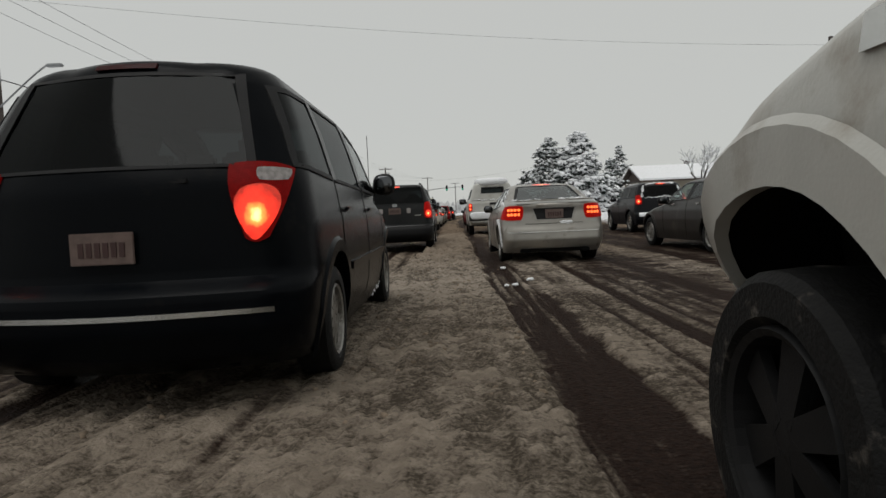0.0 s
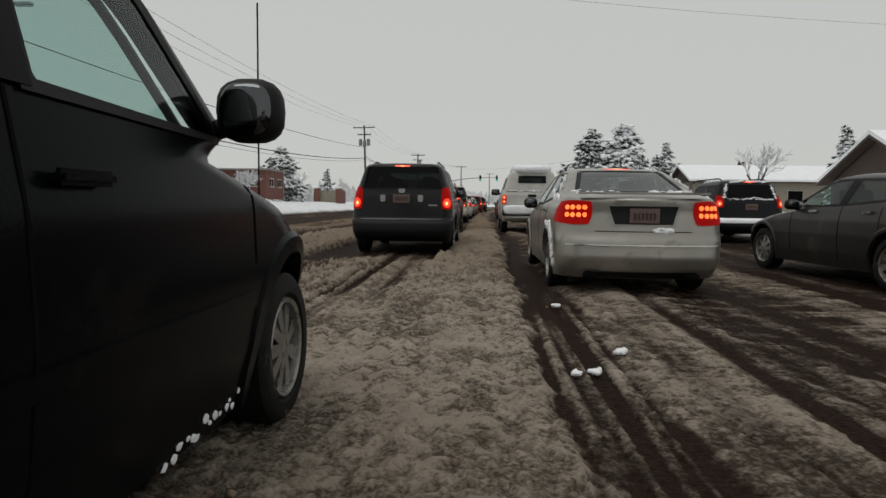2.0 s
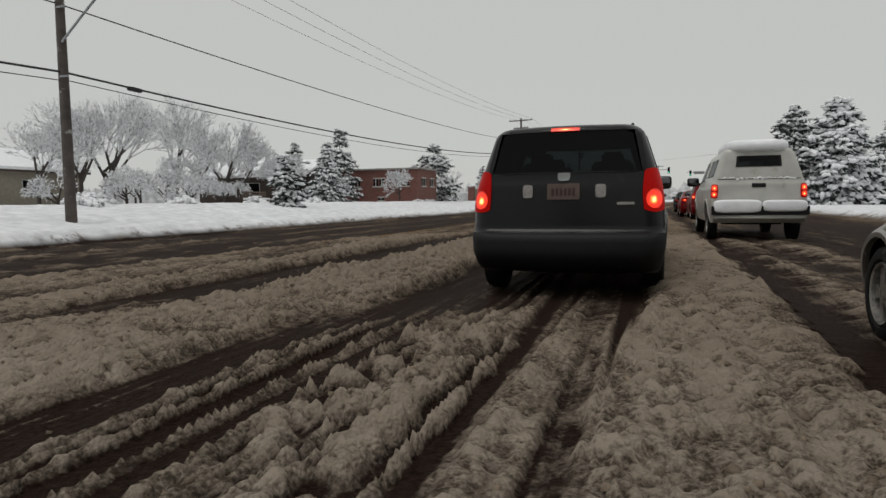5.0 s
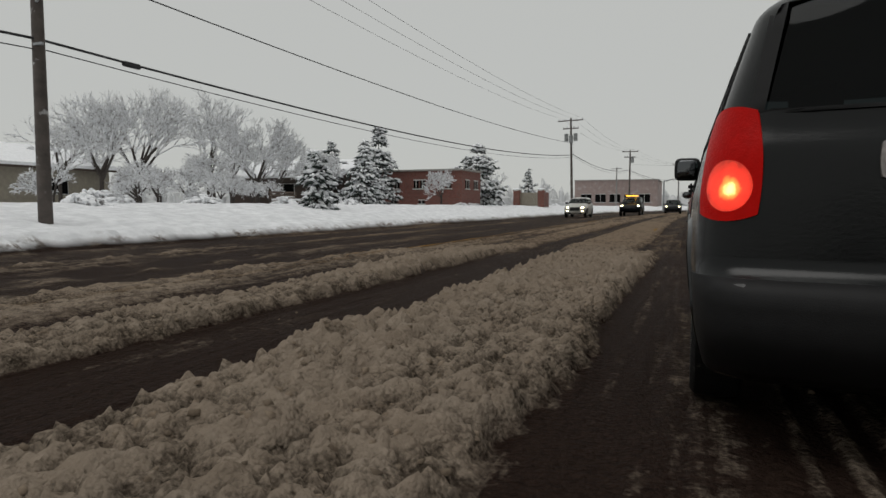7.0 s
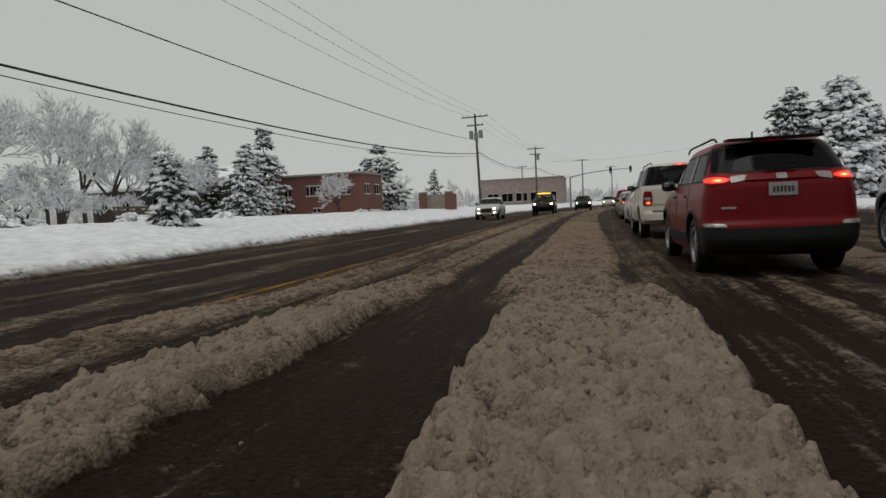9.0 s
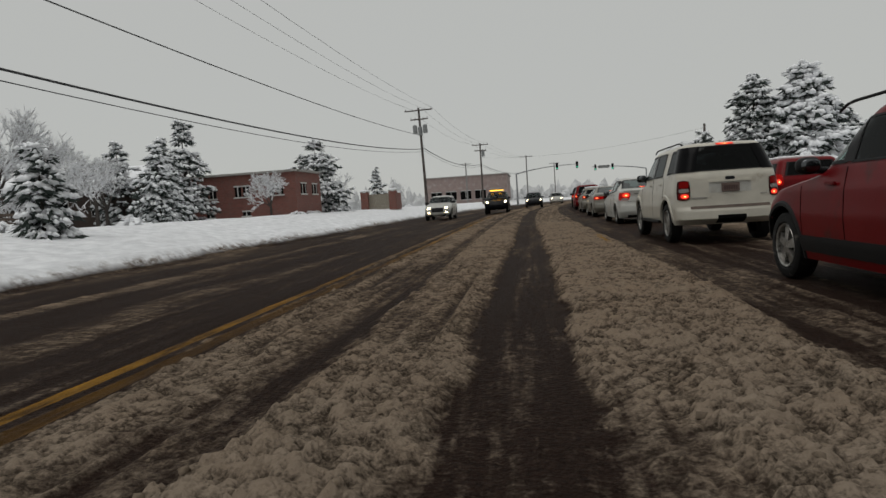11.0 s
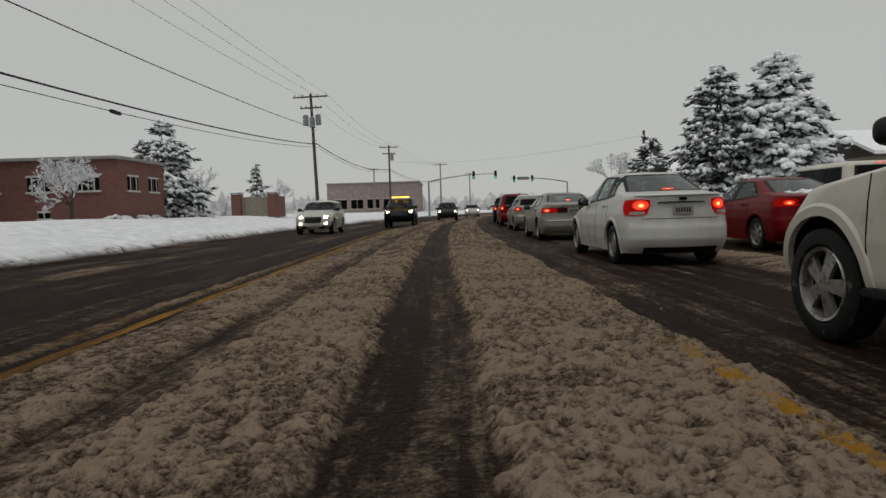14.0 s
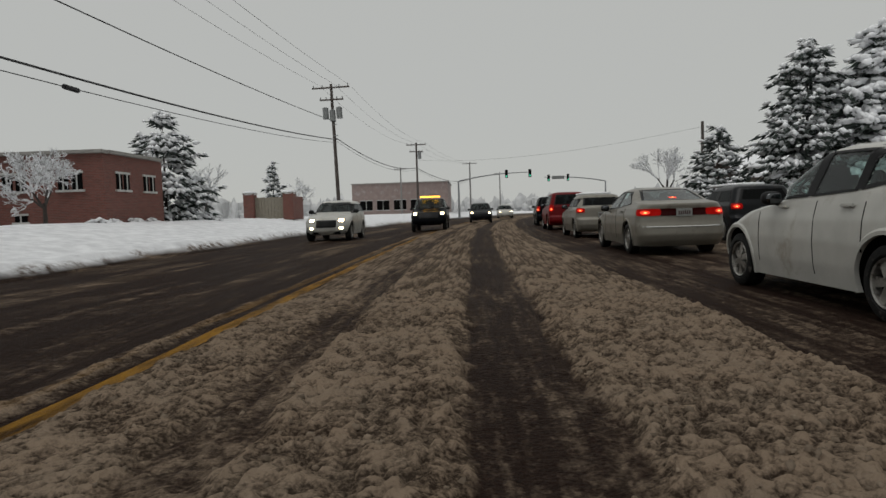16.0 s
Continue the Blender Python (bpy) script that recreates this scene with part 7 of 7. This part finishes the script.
house("house", 35.5, 80.0, 20.0, 8.0, 3.2, 4.9, "long tan house under a thick snowy roof", base=0.5, windows=(("s", -7.0, 1.7, 1.6, 1.2), ("s", -3.2, 1.7, 1.2, 1.2), ("s", 1.0, 1.7, 1.6, 1.2), ("s", 5.5, 1.7, 1.6, 1.2), ("w", 1.0, 1.7, 1.0, 1.1)), chimney=(-3.0, 0.9))
house("house", 31.2, 40.0, 15.0, 9.0, 2.25, 4.6, "low brown house with dark gable and snowy roof", wall="gable", windows=(("s", -3.0, 1.4, 1.6, 1.0), ("s", 2.0, 1.4, 1.6, 1.0)))
house("house", 21.5, 92.0, 8.0, 7.0, 2.6, 4.3, "pale house under snow behind a pole")
house("house", -36.0, 68.0, 12.0, 8.0, 2.6, 4.2, "low brown house under snow behind firs", wall="gable", base=0.9, windows=(("s", -3.0, 1.5, 1.2, 1.2), ("s", 0.5, 1.5, 1.2, 1.2), ("s", 3.5, 1.5, 1.2, 1.2)))
house("house", -50.0, 47.0, 12.0, 9.0, 2.8, 4.6, "grey house under snow behind bare trees", base=0.9, gable_axis="y", windows=(("e", 0.0, 1.5, 1.6, 1.2), ("s", 0.0, 1.5, 1.4, 1.2)))


def brick_block(x0, x1, y0, y1, h, label, windows, base=0.8, tone="brick"):
    root = thing("brick_building", pose((x0 + x1) / 2, (y0 + y1) / 2, base), label, "building", "brick buildings")
    w, d, t = x1 - x0, y1 - y0, 0.3
    for r in ((0, -d / 2 + t / 2, h / 2, w, t, h), (0, d / 2 - t / 2, h / 2, w, t, h), (-w / 2 + t / 2, 0, h / 2, t, d - 2 * t, h), (w / 2 - t / 2, 0, h / 2, t, d - 2 * t, h)):
        boxes("wall", [r], M[tone], root)
    boxes("roof", [(0, 0, h - 0.25, w - 0.6, d - 0.6, 0.3)], M["concrete"], root)
    boxes("roof_snow", [(0, 0, h + 0.0, w - 0.62, d - 0.62, 0.2)], M["snow"], root, "snow on flat roof")
    for r in ((0, -d / 2, h + 0.08, w + 0.2, 0.45, 0.16), (w / 2, 0, h + 0.08, 0.45, d - 0.5, 0.16)):
        boxes("coping", [r], M["concrete"], root, "pale coping with snow", 0.02)
    for side, u, z, ww, hh in windows:
        win = new("window")
        win.parent = root
        if side == "s":
            c, s1 = (u, -d / 2, z), (ww, 0.06, hh)
            rows_ = [(u, -d / 2 - 0.02, z - hh / 2, ww + 0.2, 0.16, 0.1), (u, -d / 2 - 0.01, z + hh / 2, ww + 0.1, 0.1, 0.1), (u, -d / 2 - 0.01, z, 0.06, 0.1, hh - 0.1)]
        else:
            c, s1 = (w / 2, u, z), (0.06, ww, hh)
            rows_ = [(w / 2 + 0.02, u, z - hh / 2, 0.16, ww + 0.2, 0.1), (w / 2 + 0.01, u, z + hh / 2, 0.1, ww + 0.1, 0.1), (w / 2 + 0.01, u, z, 0.1, 0.06, hh - 0.1)]
        boxes("pane", [(*c, *s1)], M["under"], win, "dark window glass")
        boxes("window_frame", rows_, M["frame"], win)
    return root


brick_block(-28.0, -19.8, 68.5, 74.0, 3.4, "flat-roofed red brick building with snow on roof",
            [("s", u, 2.15, 0.5, 0.85) for u in (-3.1, -2.45, -0.45, 0.2, 2.2, 2.85)] + [("s", u, 0.5, 0.6, 0.4) for u in (-2.8, 0.1)] + [("e", u, 2.15, 0.5, 0.85) for u in (-1.5, -0.85, 1.0, 1.65)])
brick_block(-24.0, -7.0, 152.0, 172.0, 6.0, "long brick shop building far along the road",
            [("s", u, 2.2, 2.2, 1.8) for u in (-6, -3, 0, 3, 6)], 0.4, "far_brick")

# bin enclosure between brick posts beside the verge
enc = thing("enclosure", pose(-17.7, 86.8, 0.85), "tan boarded gate between red brick posts with snow caps", "enclosure")
for px in (-1.45, 1.45):
    boxes("brick_post", [(px, -1.0, 0.95, 0.75, 0.75, 1.9)], M["brick"], enc, "", 0.01)
    boxes("post_cap", [(px, -1.0, 1.94, 0.85, 0.85, 0.08)], M["concrete"], enc, "", 0.01)
    bm = bmesh.new()
    egg_into(bm, (px, -1.0, 1.98), (0.42, 0.42, 0.16), 0.5)
    part("snow_cap", bm, M["snow"], enc, "snow on top of the post", True, 80)
for i in range(9):
    boxes("board", [(-0.96 + i * 0.24, -1.0, 0.86 + 0.015 * (i % 3), 0.22, 0.05, 1.55)], M["siding"], enc)
boxes("wall", [(1.5, 0.7, 0.85, 0.3, 2.6, 1.7)], M["brick"], enc)
boxes("wall", [(-1.5, 0.7, 0.85, 0.3, 2.6, 1.7)], M["brick"], enc)


# low sign frame and bench half under snow by the verge
bench = thing("bench", pose(-21.6, 44.0, 0.75, 0, 0, 70), "snow-covered slatted bench by the verge", "bench")
for i in range(3):
    boxes("slat", [(0, -0.2 + i * 0.17, 0.45, 1.8, 0.12, 0.05)], M["fence"], bench)
for i in range(3):
    boxes("backrest_slat", [(0, 0.28, 0.62 + i * 0.16, 1.8, 0.05, 0.11)], M["fence"], bench)
for k in (-0.75, 0.75):
    boxes("leg", [(k, 0.0, 0.2, 0.08, 0.5, 0.45)], M["concrete"], bench)
boxes("snow_cap", [(0, -0.03, 0.53, 1.75, 0.5, 0.11)], M["snow"], bench, "thick snow on the seat", 0.04)


# ---- lumps of snow dropped on the road ----
def lump(x, y, r, seed):
    rng = np.random.default_rng(seed)
    rows = [((rng.uniform(-r, r) * 0.6, rng.uniform(-r, r) * 0.6, r * 0.3), (r * rng.uniform(0.4, 0.7), r * rng.uniform(0.4, 0.7), r * 0.4), rng.uniform(0, 6), 0.1) for _ in range(7)]
    o = clumps("snow_lump", rows, M["snow"], None, rng, "white lump of snow fallen on the slush", 0.3, True)
    o.location = (x, y, 0.02)
    tagged(o, "", "snow lump", "snow lumps")


for i, (lx, ly, lr) in enumerate(((3.50, 8.36, 0.055), (3.12, 7.82, 0.038), (3.24, 7.85, 0.045), (3.27, 10.2, 0.05))):
    lump(lx, ly, lr, 200 + i)


# ---- far woods closing the view, their snowy colour paled for haze ----
def far_woods():
    rng = np.random.default_rng(77)
    rows = []
    for i in range(2200):
        a = rng.uniform(-1.45, 1.45)
        d = rng.uniform(210, 330)
        x, y = d * math.sin(a), 40 + d * math.cos(a)
        if -16 < x - float(bend(min(y, 260))) < 16:
            continue
        h = rng.uniform(1.5, 9.0) * (1 if abs(a) > 0.2 else 0.7)
        rows.append(((x, y, h * 0.55), (rng.uniform(1.0, 2.4), rng.uniform(1.0, 2.4), h * 0.55), rng.uniform(0, 6), 0.0))
    o = clumps("far_woods", rows, M["far_wood"], None, rng, "far snowy woods in a haze-pale colour", 0.4)
    tagged(o, "", "woods", "", "stuff")


far_woods()
